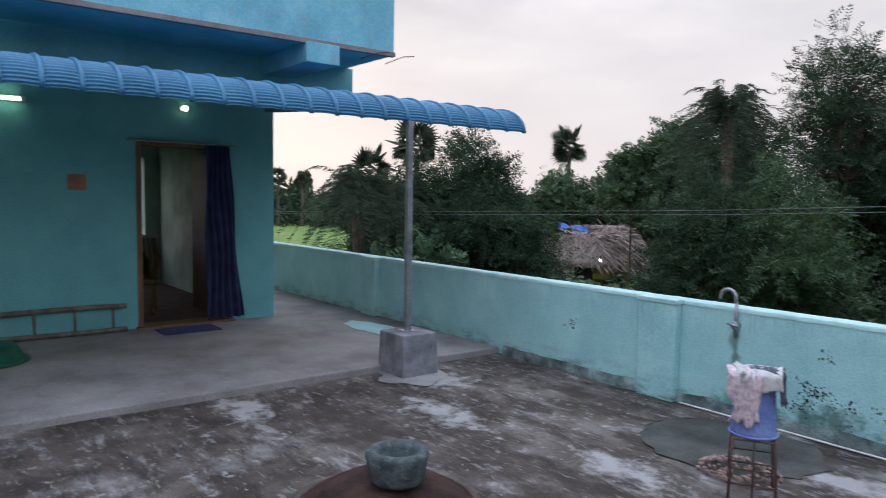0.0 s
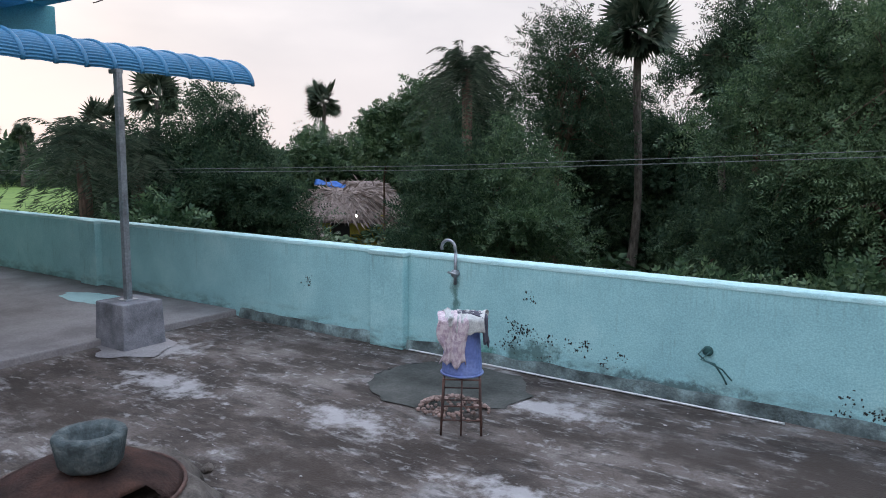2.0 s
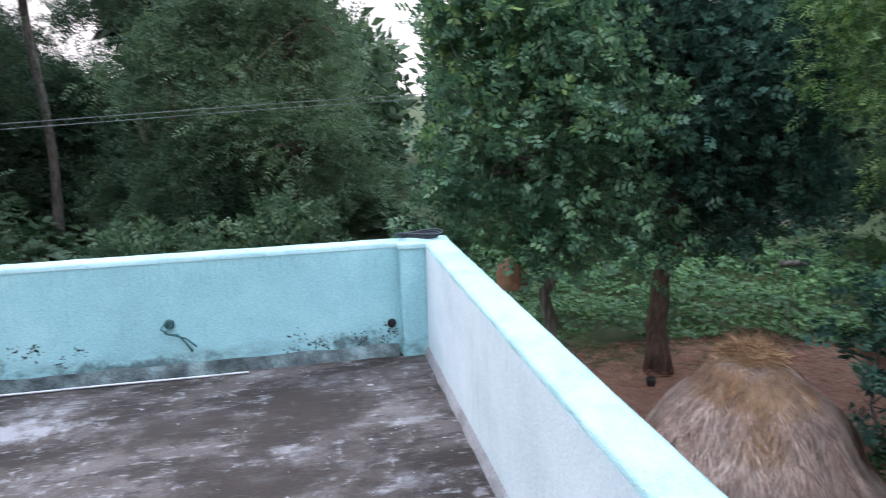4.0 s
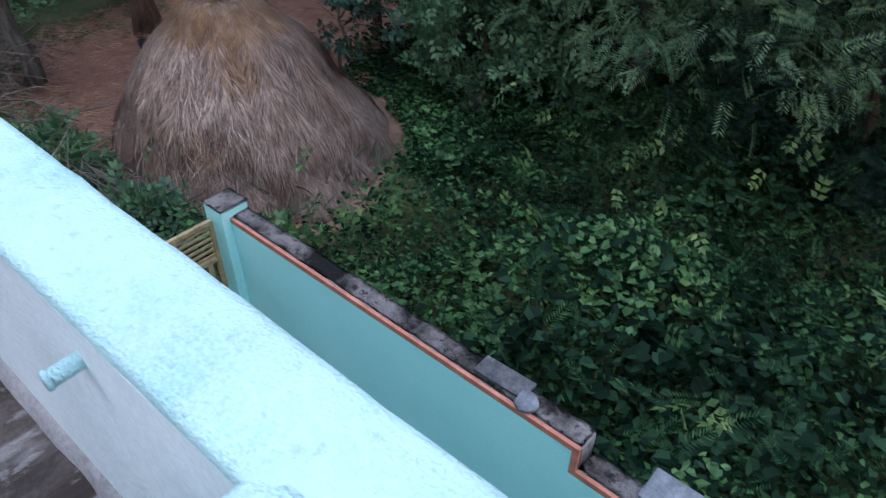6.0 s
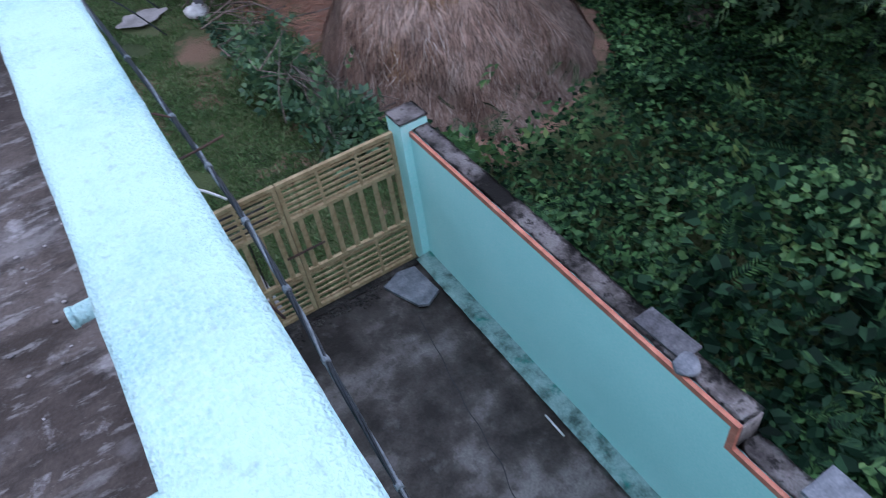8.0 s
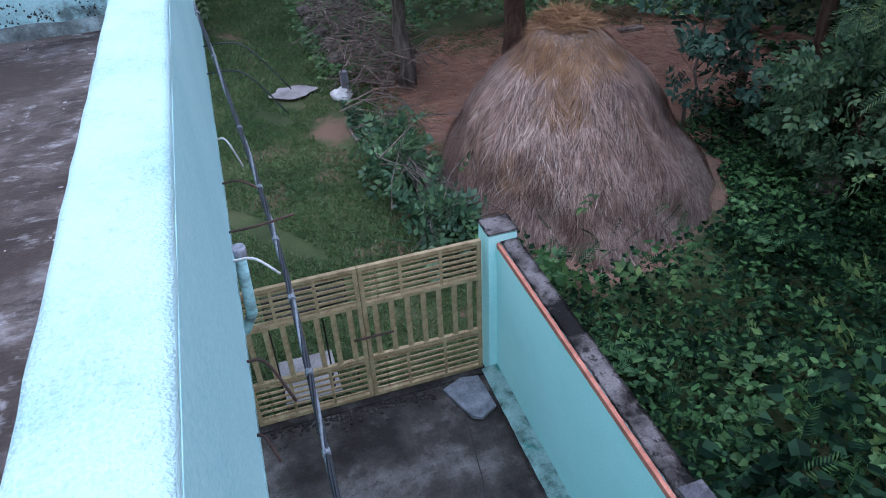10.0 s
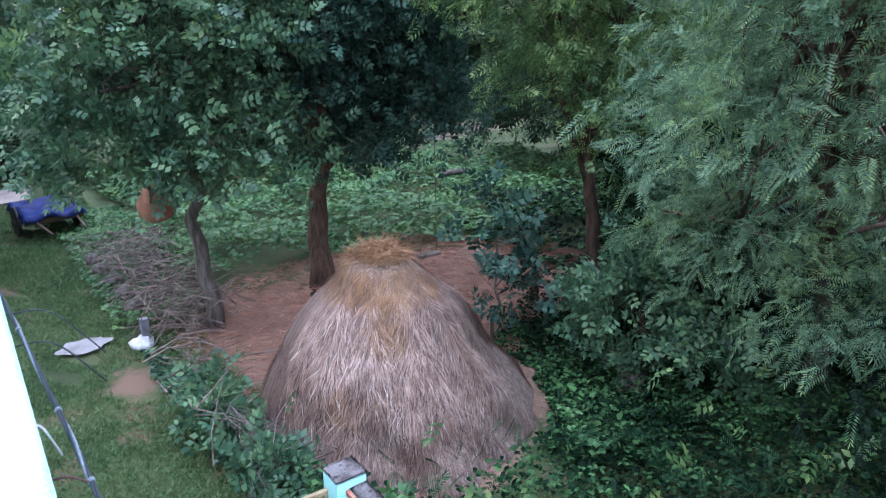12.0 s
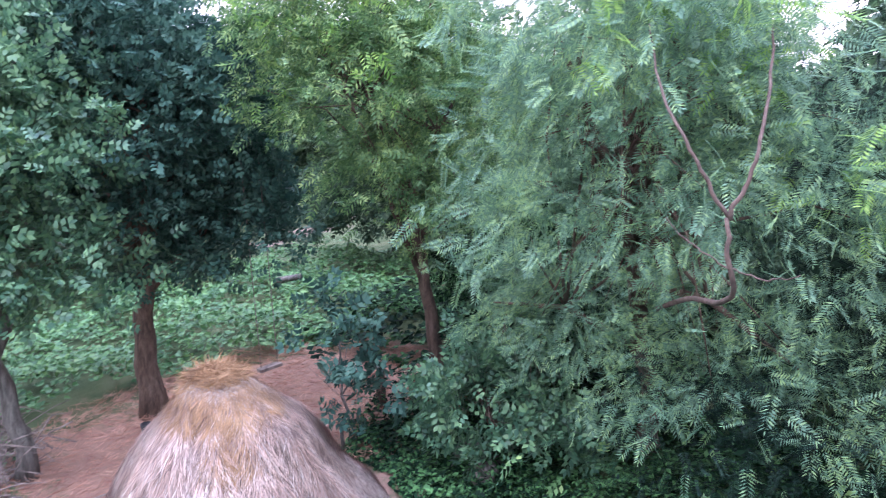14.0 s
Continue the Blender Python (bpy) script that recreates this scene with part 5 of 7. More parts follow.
part("cap", lathe([(0.023, -0.035), (0.029, -0.031), (0.029, 0.006), (0.026, 0.012), (0.018, 0.006)], 18), M_PIPECAP, ob, "", True)
# coil of cable at the terrace corner
ob = thing("cable_coil", "small coil of dark cable on the parapet corner", "cable", (-0.02, 6.15, TOP + 0.012))
for k in range(3):
    part("loop", tube([((0.13 + 0.02 * k) * math.cos(a), 0.06 * math.sin(a), 0.008 + 0.012 * k + 0.01 * math.sin(a * 2)) for a in np.linspace(0, 6.28, 32)], 0.007, 6), M_CABLE, ob, "", True)

# ================================================================ ground, lawn, soil
bm = bmesh.new()
edges = [-1500, -400, -160, -80, -50, -35, -25, -18, -12, -8, -4, -2, 0, 2, 4, 6, 8, 10, 12, 14, 16, 20, 25, 32, 42, 60, 90, 160, 400, 1500]
vs = [[bm.verts.new((x, y, GROUND + 0.05 * noise.noise((x * 0.3, y * 0.3, 0)) - 0.03)) for y in edges] for x in edges]
for i in range(len(edges) - 1):
    for j in range(len(edges) - 1):
        bm.faces.new((vs[i][j], vs[i + 1][j], vs[i + 1][j + 1], vs[i][j + 1]))
structure("ground", bm, M_GROUND, "earth overgrown with grass and weeds")


def patch(name, pts, z, mat, label, seed, rag=0.3, step=0.25):
    """A ground patch with a ragged edge inside a polygon."""
    bm = bmesh.new()
    ring = []
    for (x0, y0), (x1, y1) in zip(pts, pts[1:] + pts[:1]):
        n = max(2, int(math.hypot(x1 - x0, y1 - y0) / step))
        for i in range(n):
            x, y = x0 + (x1 - x0) * i / n, y0 + (y1 - y0) * i / n
            ring.append(bm.verts.new((x + rag * noise.noise((x * 1.3, y * 1.3, seed)), y + rag * noise.noise((x * 1.3, y * 1.3, seed + 5)), z)))
    bm.faces.new(ring)
    bmesh.ops.triangulate(bm, faces=bm.faces)
    return structure(name, bm, mat, label)


ORIGIN[:] = (0.13, -0.18, 0)
puddle("cement_patch", 1.03, 11.92, 0.34, 0.26, 33, M_PALECEM, "pale cement spill in the grass", GROUND + 0.035)
patch("track", [(-6, 21.6), (-6, 24.5), (1.6, 24.2), (1.5, 22.4)], GROUND + 0.03, M_TRACK, "dusty pale village track", 6, 0.3, 0.6)
patch("rice_field", [(-200, 20), (-200, 130), (-62, 90), (-52, 34), (-48, 14)], GROUND + 0.03, M_FIELD, "bright green young rice field", 5, 1.5, 6)


def stuff(name, v, mat, label, cat):
    return tagged(mesh_object(name, quads_mesh(name, v), mat), label, cat, "", "stuff")


def blades(n, x0, x1, y0, y1, h, w, z, seed, lean=0.5, keep=None):
    rng = np.random.default_rng(seed)
    p = np.stack([rng.uniform(x0, x1, n), rng.uniform(y0, y1, n), np.full(n, z)], 1)
    if keep is not None:
        p = p[keep(p[:, 0], p[:, 1])]
    d = rng.normal(size=p.shape) * lean
    d[:, 2] = 1
    return scatter(np.array([leaf_quad((0, 0, 0), (0, 1, 0), (1, 0, 0), 1, w)]), p, frames_of(d, rng), rng.uniform(0.5, 1.2, len(p)) * h)


stuff("lawn", blades(90000, -0.6, 2.6, 5.2, 22.0, 0.075, 0.20, GROUND - 0.02, 1, 0.9, lambda x, y: (np.hypot((x - 1.03) / 0.36, (y - 11.92) / 0.28) > 0.95) & (np.hypot((x - 1.5) / 0.5, (y - 10.4) / 0.7) > 0.9) & (np.sin(x * 3.1 + 1.3 * np.sin(y * 0.9)) + np.sin(y * 1.7 + 1.1 * np.sin(x * 2.3)) + 0.5 * np.sin(x * 9 + y * 7) < 1.75)), M_GRASS, "short lawn grass between house and haystack", "grass")


def carpet(n, x0, x1, y0, y1, hmax, size, seed, keep=None, tall=0.5):
    """Creepers and weeds: leaves facing mostly upwards over a bumpy height field."""
    rng = np.random.default_rng(seed)
    x, y = rng.uniform(x0, x1, n), rng.uniform(y0, y1, n)
    if keep is not None:
        k = keep(x, y)
        x, y = x[k], y[k]
    hf = 0.5 + 0.28 * np.sin(x * 1.9 + 0.7 * np.sin(y * 1.3 + seed)) + 0.22 * np.sin(y * 2.3 + np.sin(x * 1.7)) + 0.12 * np.sin(x * 5 + y * 4)
    z = GROUND + hmax * np.clip(hf, 0.1, 1.2) * rng.uniform(tall, 1.0, len(x))
    d = rng.normal(size=(len(x), 3))
    d[:, 2] *= 0.30
    p = np.stack([x, y, z], 1)
    # turn the leaf faces to the sky
    d = d / np.linalg.norm(d, axis=1, keepdims=True)
    zx = np.cross(d, np.array([[0, 0, 1.0]])) + rng.normal(size=d.shape) * 0.32
    zx /= np.linalg.norm(zx, axis=1, keepdims=True)
    rot = np.stack([zx, d, np.cross(zx, d)], axis=2)
    return scatter(LEAF_HEART, p, rot, rng.uniform(0.6, 1.3, len(p)) * size)


def beside_wall(x, y):
    return (x > 2.12) & ~((x < 5.9) & (np.hypot(x - 4.1, y - 7.7) < 2.0)) & (y + 0.55 * x < 8.6)


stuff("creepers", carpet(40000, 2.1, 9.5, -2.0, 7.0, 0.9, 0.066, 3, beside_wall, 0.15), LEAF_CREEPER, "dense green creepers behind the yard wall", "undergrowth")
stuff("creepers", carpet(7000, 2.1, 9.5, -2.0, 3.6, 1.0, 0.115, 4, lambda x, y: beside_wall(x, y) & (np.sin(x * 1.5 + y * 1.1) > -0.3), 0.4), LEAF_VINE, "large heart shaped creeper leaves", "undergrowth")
stuff("creepers", carpet(2600, 2.15, 4.6, 1.5, 5.9, 0.95, 0.075, 24, lambda x, y: beside_wall(x, y) & (np.sin(x * 2.3 + y * 1.7) + 0.6 * np.sin(x * 5.1 - y * 4.0) > 0.5), 0.8), LEAF_WEED, "fresh green leaves over the creepers", "undergrowth")
stuff("weeds", carpet(52000, 3.0, 22.0, 12.4, 27.0, 0.75, 0.11, 5, lambda x, y: (np.hypot(x, y) < 24.5) & (y > 13.4 - 0.10 * (x - 5) ** 2 * (x > 5)) & (x + y > 17)), LEAF_WEED, "waist high bright green weeds", "undergrowth")
stuff("creepers", carpet(16000, 5.5, 9.2, 3.6, 9.0, 0.7, 0.06, 14, lambda x, y: (y + 0.55 * x > 8.4) & (np.hypot(x - 4.2, y - 7.6) > 2.1) & ((x > 6.2) | (y < 7.0)), 0.1), LEAF_CREEPER, "low creepers under the feathery tree, shade in their leaf colour", "undergrowth")
stuff("weeds", carpet(9000, 8.6, 16.0, 3.0, 13.0, 1.0, 0.15, 6), LEAF_CREEPER, "weeds under the trees, shade in their leaf colour", "undergrowth")
stuff("weeds", carpet(3200, 1.6, 2.3, 6.6, 10.8, 0.6, 0.07, 7, lambda x, y: np.sin(x * 5 + y * 3) > -0.3), LEAF_BROAD, "green hedge weeds beside the haystack", "undergrowth")
stuff("weeds", carpet(3600, 1.5, 3.0, 12.0, 20.0, 0.32, 0.08, 8), LEAF_WEED, "weeds along the brushwood", "undergrowth")
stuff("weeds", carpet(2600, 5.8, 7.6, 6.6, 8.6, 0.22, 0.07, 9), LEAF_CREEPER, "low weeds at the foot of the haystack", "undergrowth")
stuff("weeds", carpet(3600, 4.6, 7.0, 5.4, 7.4, 0.30, 0.075, 12, lambda x, y: (np.hypot(x - 3.93, y - 7.72) > 1.72) & (y + 0.55 * x > 8.0), 0.1), LEAF_CREEPER, "weeds round the foot of the haystack, leaf colour darkened for shade", "undergrowth")
stuff("weeds", carpet(22000, -30.0, 3.0, 15.0, 40.0, 1.3, 0.34, 11, lambda x, y: (y > 24.5 + 0 * x) | (x < -1.0) & (y > 13 - x * 0.2)), LEAF_FAR, "rank weeds below the far trees", "undergrowth")

rng = np.random.default_rng(91)
n = 900
p = np.stack([rng.uniform(2.3, 9.0, n), rng.uniform(-1.5, 6.4, n), GROUND + rng.uniform(0.35, 0.95, n)], 1)
p = p[beside_wall(p[:, 0], p[:, 1])]
d = rng.normal(size=p.shape)
d[:, 2] = rng.uniform(0.1, 0.9, len(p))
stuff("fern_sprays", scatter(SPRIG_FEATHER, p, frames_of(d, rng), rng.uniform(0.55, 1.0, len(p))), LEAF_NEEM_DIM, "fine fern like sprays among the creepers", "undergrowth")
p = p[:130] + rng.normal(size=(130, 3)) * 0.3
p = p[(p[:, 0] > 2.3) & (np.hypot(p[:, 0] - 4.0, p[:, 1] - 7.7) > 2.6)]
stuff("bright_sprigs", scatter(SPRIG_BROAD, p, frames_of(rng.normal(size=p.shape), rng), rng.uniform(0.8, 1.3, len(p))), LEAF_NEEM, "bright green sprigs among the creepers", "undergrowth")
# strewn straw on the soil
rng = np.random.default_rng(31)
n = 26000
p = np.stack([rng.uniform(2.2, 9.6, n), rng.uniform(6.2, 13.4, n), np.full(n, GROUND + 0.04)], 1)
p = p[(p[:, 1] > 8.2 - 0.3 * (p[:, 0] < 5)) & (np.hypot((p[:, 0] - 6) / 4.1, (p[:, 1] - 10.4) / 3.4) < 1)]
d = rng.normal(size=p.shape)
d[:, 2] *= 0.12
STALK = np.array([leaf_quad((0, 0, 0), (0, 1, 0), (1, 0, 0), 1.0, 0.035, 0)])
M_STRAWR = material("reddish_straw", (0.33, 0.17, 0.115), 0.9, (0.22, 0.10, 0.07), (0.45, 0.27, 0.19), 3, 40, 0.0, island=0.4)
stuff("strewn_straw", scatter(STALK, p, frames_of(d, rng), rng.uniform(0.12, 0.3, len(p))), M_STRAWR, "reddish straw strewn on the soil", "straw")

# ================================================================ haystack
HC = (3.93, 7.72)
PROFILE = [(1.70, -3.02), (1.54, -2.75), (1.37, -2.40), (1.16, -2.02), (0.98, -1.78), (0.79, -1.54), (0.60, -1.36), (0.46, -1.22), (0.36, -1.11), (0.22, -1.05), (0.02, -1.03)]
LEAN = [(0.02, -3.02), (0.10, -2.75), (0.21, -2.40), (0.26, -2.02), (0.22, -1.54), (0.24, -1.20), (0.31, -1.03)]


def hay_radius(z, a):
    """Radius of the stack without its lean: lumps, and gullies where rain has run down."""
    r = np.interp(z, [q[1] for q in PROFILE], [q[0] for q in PROFILE])
    w = a % 6.283
    lump = 1 + 0.035 * np.sin(a * 3 + 1.2) + 0.030 * np.sin(a * 7 + z * 1.5) + 0.022 * np.sin(a * 13 + z * 4) + 0.025 * np.sin(z * 6 + a * 2)
    for at, wide, deep in ((4.22, 0.13, 0.08), (3.72, 0.10, 0.05), (4.78, 0.11, 0.05), (5.35, 0.12, 0.04)):
        lump = lump - deep * np.exp(-((w - at) / wide) ** 2)
    return r * lump


def hay_place(z, a, k=1.0, out=0.0):
    """A place on the stack, which leans a little to one side."""
    r = hay_radius(z, a) * k + out
    s = np.interp(z, [q[1] for q in LEAN], [q[0] for q in LEAN])
    return np.stack([r * np.cos(a) - 0.86 * s, r * np.sin(a) + 0.51 * s, z + 0 * a], -1)


def haystack():
    ob = thing("haystack", "tall weathered rice straw stack with a golden top", "haystack", (*HC, 0))
    bm = bmesh.new()
    rows = []
    zs = np.linspace(-3.02, -1.06, 44)
    for z in zs:
        rows.append([bm.verts.new(hay_place(z, a, 0.96)) for a in np.linspace(0, 2 * math.pi, 97)[:-1]])
    for a, b in zip(rows, rows[1:]):
        for k in range(96):
            bm.faces.new((a[k], a[(k + 1) % 96], b[(k + 1) % 96], b[k]))
    bm.faces.new(rows[-1])
    body = part("body", bm, M_STRAW, ob, "", True)
    rng = np.random.default_rng(12)

    def stalks(n, zlo, zhi, length, width, tilt, mat, name, label, seed, arc=None, out=0.0):
        r_ = np.random.default_rng(seed)
        a = r_.uniform(0, 2 * math.pi, n) if arc is None else r_.normal(arc[0], arc[1], n)
        z = zlo + (zhi - zlo) * r_.beta(1.0, 1.25, n)
        pos = hay_place(z, a, 0.965, out + r_.uniform(-0.01, 0.03, n))
        dz = 0.02
        slope = (hay_radius(z - dz, a) - hay_radius(z, a)) / dz
        down = np.stack([np.cos(a) * slope, np.sin(a) * slope, -np.ones(n)], 1)
        down /= np.linalg.norm(down, axis=1, keepdims=True)
        tang = np.stack([-np.sin(a), np.cos(a), np.zeros(n)], 1)
        nrm = np.cross(tang, down)
        drift = 0.5 * np.sin(a * 5 + z * 3)
        d_ = down + tang * (r_.normal(size=n) * tilt + drift * tilt * 0.8)[:, None] + nrm * np.abs(r_.normal(size=n) * 0.10)[:, None]
        d_ /= np.linalg.norm(d_, axis=1, keepdims=True)
        x = np.cross(d_, nrm)
        x /= np.linalg.norm(x, axis=1, keepdims=True)
        rot = np.stack([x, d_, np.cross(x, d_)], axis=2)
        q = np.array([leaf_quad((0, 0, 0), (0, 1, 0), (1, 0, 0), 1.0, width, 0)])
        tagged(mesh_object(name, quads_mesh(name, scatter(q, pos, rot, r_.uniform(0.5, 1.2, n) * length)), mat, body, label), "", "", "", "stuff")
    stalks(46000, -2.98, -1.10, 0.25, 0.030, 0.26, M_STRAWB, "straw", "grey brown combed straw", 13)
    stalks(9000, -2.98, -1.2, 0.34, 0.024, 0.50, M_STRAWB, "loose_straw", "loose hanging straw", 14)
    # strands coloured as the shaded gaps between clumps
    stalks(4000, -2.98, -1.30, 0.26, 0.020, 0.30, M_STRAWD, "dark_straw", "dark strands painted as shade in the gaps between stalks", 17, None, 0.012)
    stalks(2500, -2.98, -1.20, 0.30, 0.020, 0.42, M_STRAWP, "bleached_straw", "bleached straw ends", 19, None, 0.018)
    stalks(3200, -1.36, -1.06, 0.24, 0.022, 0.9, M_STRAWG, "golden_straw", "golden fresh straw on the crown", 15, None, 0.02)
    stalks(900, -1.75, -1.25, 0.22, 0.022, 0.7, M_STRAWG, "golden_straw", "golden fresh straw in a gully", 16, (radians(-118), 0.16), 0.012)
    stalks(160, -2.40, -2.05, 0.22, 0.022, 0.7, M_STRAWG, "golden_straw", "golden fresh straw in a gully", 18, (radians(-142), 0.06), 0.012)


haystack()
# loose straw heaped on the very top
rng = np.random.default_rng(40)
n = 2600
a = rng.uniform(0, 6.28, n)
r = 0.31 * np.sqrt(rng.random(n))
p = np.stack([HC[0] - 0.24 + r * np.cos(a), HC[1] + 0.14 + r * np.sin(a), -1.10 + 0.15 * (1 - (r / 0.36) ** 2) + rng.uniform(-0.02, 0.05, n)], 1)
d = rng.normal(size=p.shape)
d[:, 2] *= 0.35
stuff("straw_cap", scatter(STALK, p, frames_of(d, rng), rng.uniform(0.10, 0.24, n)), M_STRAWG, "tangled golden straw on top of the haystack", "straw")


# ================================================================ brushwood, posts, small yard things
def brush(n, x0, x1, y0, y1, h, seed, lo=0.5, hi=1.6, rad=0.012):
    rng = np.random.default_rng(seed)
    bm = bmesh.new()
    for i in range(n):
        x, y, z = rng.uniform(x0, x1), rng.uniform(y0, y1), GROUND + rng.uniform(0.02, h)
        a = rng.uniform(0, 6.28)
        l = rng.uniform(lo, hi)
        d = Vector((math.cos(a), math.sin(a), rng.normal() * 0.25))
        s = Vector((x, y, z)) - d * l / 2
        bend = Vector((rng.normal(), rng.normal(), abs(rng.normal()))) * 0.10 * l
        r = rng.uniform(0.4, 1.3) * rad
        pts = [s, s + d * l * 0.35 + bend, s + d * l * 0.7 + bend * 0.7, s + d * l]
        pts = [Vector((q.x, q.y, max(q.z, GROUND + 0.02))) for q in pts]
        add_tube(bm, pts, [r, r * 0.8, r * 0.6, r * 0.25], 4)
    return bm


tagged(part("brushwood_heap", brush(420, 1.9, 3.0, 11.3, 16.2, 0.5, 3, 0.4, 1.7, 0.010), M_TWIG), "long heap of dry brushwood beside the tree", "brushwood", "", "stuff")
tagged(part("brushwood_heap", brush(60, 1.75, 2.5, 7.0, 10.6, 0.75, 5, 0.4, 1.2, 0.010), M_TWIG), "dry thorny branches in the hedge", "brushwood", "", "stuff")
for i, (x, y) in enumerate(((1.95, 15.6), (2.0, 14.9), (2.05, 14.1), (2.1, 13.4), (2.05, 12.6), (2.9, 12.2), (3.3, 12.6))):
    b = lathe([(0.10, 0), (0.15, 0.05), (0.14, 0.16), (0.08, 0.22), (0.02, 0.23)], 12, 0.5, i)
    ob = part("boundary_stone", b, M_BARKG, None, "", True)
    ob.matrix_basis = pose(x, y, GROUND, 0, 0, 40 * i)
    tagged(ob, "rough grey boundary stone by the brushwood", "stone", "boundary stones")
tagged(part("stone_post", box((1.74, 11.40, GROUND - 0.1), (1.85, 11.51, GROUND + 0.42), 0.012), M_CEMENT), "short grey stone post in the grass", "post")
b = lathe([(0.10, 0), (0.16, 0.03), (0.15, 0.10), (0.09, 0.16), (0.03, 0.17)], 14, 0.6, 4)
ob = part("white_sack", b, M_WHITE, None, "", True)
ob.location = (1.86, 11.22, GROUND)
tagged(ob, "crumpled white sack beside the post", "sack")


def cart():
    ob = thing("hand_cart", "low wooden cart under a blue tarpaulin", "cart", (1.45, 18.8, GROUND), 8)
    part("bed", box((-0.55, -0.8, 0.42), (0.55, 0.8, 0.52), 0.01), M_DARKWOOD, ob)
    for x in (-0.60, 0.60):
        w = part("wheel", lathe([(0.30, -0.03), (0.34, -0.02), (0.34, 0.02), (0.30, 0.03)], 24), M_BLACK, ob, "", True)
        w.matrix_basis = pose(x, 0.1, 0.34, 0, 90, 0)
        part("hub", lathe([(0.03, -0.05), (0.06, -0.04), (0.06, 0.04), (0.03, 0.05)], 12), M_DARKWOOD, w)
    for x in (-0.4, 0.4):
        part("shaft", tube([(x, -0.8, 0.46), (x * 0.8, -1.6, 0.36)], 0.025, 6), M_DARKWOOD, ob, "", True)
    bm = rough_grid(-0.62, 0.62, -0.85, 0.85, 0.08, lambda x, y: 0.62 + 0.14 * noise.noise((x * 3, y * 3, 0)) - 0.15 * (abs(x) > 0.55) - 0.12 * (abs(y) > 0.78))
    bmesh.ops.solidify(bm, geom=bm.faces, thickness=0.006)
    part("tarpaulin", bm, M_CARTBLUE, ob, "crumpled blue tarpaulin", True)


cart()
ob = thing("hung_bundle", "orange cloth bundle hung in the tree", "bundle", (2.35, 12.3, -1.15))
part("cloth", lathe([(0.05, -0.28), (0.20, -0.20), (0.25, 0.0), (0.18, 0.20), (0.06, 0.30)], 16, 0.5, 2), M_ORANGE, ob, "", True)
part("rope", tube([(0, 0, 0.28), (0, 0, 1.1)], 0.012, 6), M_TWIG, ob)
# old tyre-dark pail at the foot of the trunk
ob = part("pail", lathe([(0.06, 0), (0.07, 0.02), (0.085, 0.14), (0.075, 0.145), (0.06, 0.03)], 18), M_BLACK, None, "", True)
ob.location = (4.62, 11.3, GROUND)
tagged(ob, "small dark pail by the tree trunk", "pail")
tagged(part("log", tube([(10.6, 16.5, GROUND + 0.45), (11.2, 16.2, GROUND + 0.5)], [0.09, 0.07], 8), M_BARKG, None, "", True), "pale cut log lying in the weeds", "log")
ob = part("stump", tube([(7.33, 9.24, GROUND - 0.05), (7.36, 9.24, GROUND + 0.55)], [0.09, 0.075], 10), M_BARK, None, "", True)
tagged(ob, "cut tree stump on the bare soil", "stump")
for i, (x, y, s) in enumerate(((6.7, 6.55, 0.30), (6.5, 6.2, 0.22), (7.0, 6.3, 0.25))):
    b = lathe([(s * 0.8, 0), (s, s * 0.4), (s * 0.8, s), (s * 0.3, s * 1.2)], 12, 0.5, i + 20)
    ob = part("boulder", b, M_BARKG, None, "", True)
    ob.location = (x, y, GROUND)
    tagged(ob, "grey boulder among creepers", "boulder", "boulders")
# rope swing
ob = thing("rope_swing", "thin rope swing with a wooden seat hung from the tree", "swing", (6.6, 11.2, GROUND + 0.45))
part("seat", box((-0.22, -0.07, -0.03), (0.22, 0.07, 0.03), 0.01), M_TWIG, ob)
for x in (-0.17, 0.17):
    part("rope", tube([(x, 0, 0), (x, 0, 3.6)], 0.008, 6), M_TWIG, ob)

# ================================================================ near trees
tree("broadleaf_tree", "round crowned broadleaf tree beside the brushwood", (2.80, 11.5, GROUND), (2.75, 11.6, 0.4), 0.13,
     [(2.7, 11.7, 1.3, 1.75, 1.6, 1.7), (1.9, 11.4, 0.0, 1.2, 1.2, 1.0), (3.3, 11.3, -0.1, 1.2, 1.1, 1.0), (2.6, 12.0, 2.6, 1.6, 1.6, 1.3)], 460, 16, SPRIG_BROAD, LEAF_BROAD, M_BARKG, 101, spread=0.19, tips=(LEAF_NEEM, 40))
tree("dark_tree", "large dark crowned tree with a stout trunk", (4.95, 12.1, GROUND), (5.15, 12.3, 0.2), 0.21,
     [(5.4, 12.6, 1.7, 2.2, 2.1, 1.5), (6.4, 12.2, 0.5, 1.5, 1.3, 0.9), (4.6, 12.9, 2.9, 2.1, 2.0, 1.3), (6.8, 12.7, 2.3, 1.4, 1.4, 1.2), (5.0, 12.0, 0.35, 1.2, 1.0, 0.6), (6.5, 11.6, -0.2, 1.1, 0.9, 0.7), (5.6, 12.2, -0.7, 1.0, 0.9, 0.55)], 760, 15, SPRIG_BROAD, LEAF_DARK, M_BARK, 111, spread=0.22, limbs=10)
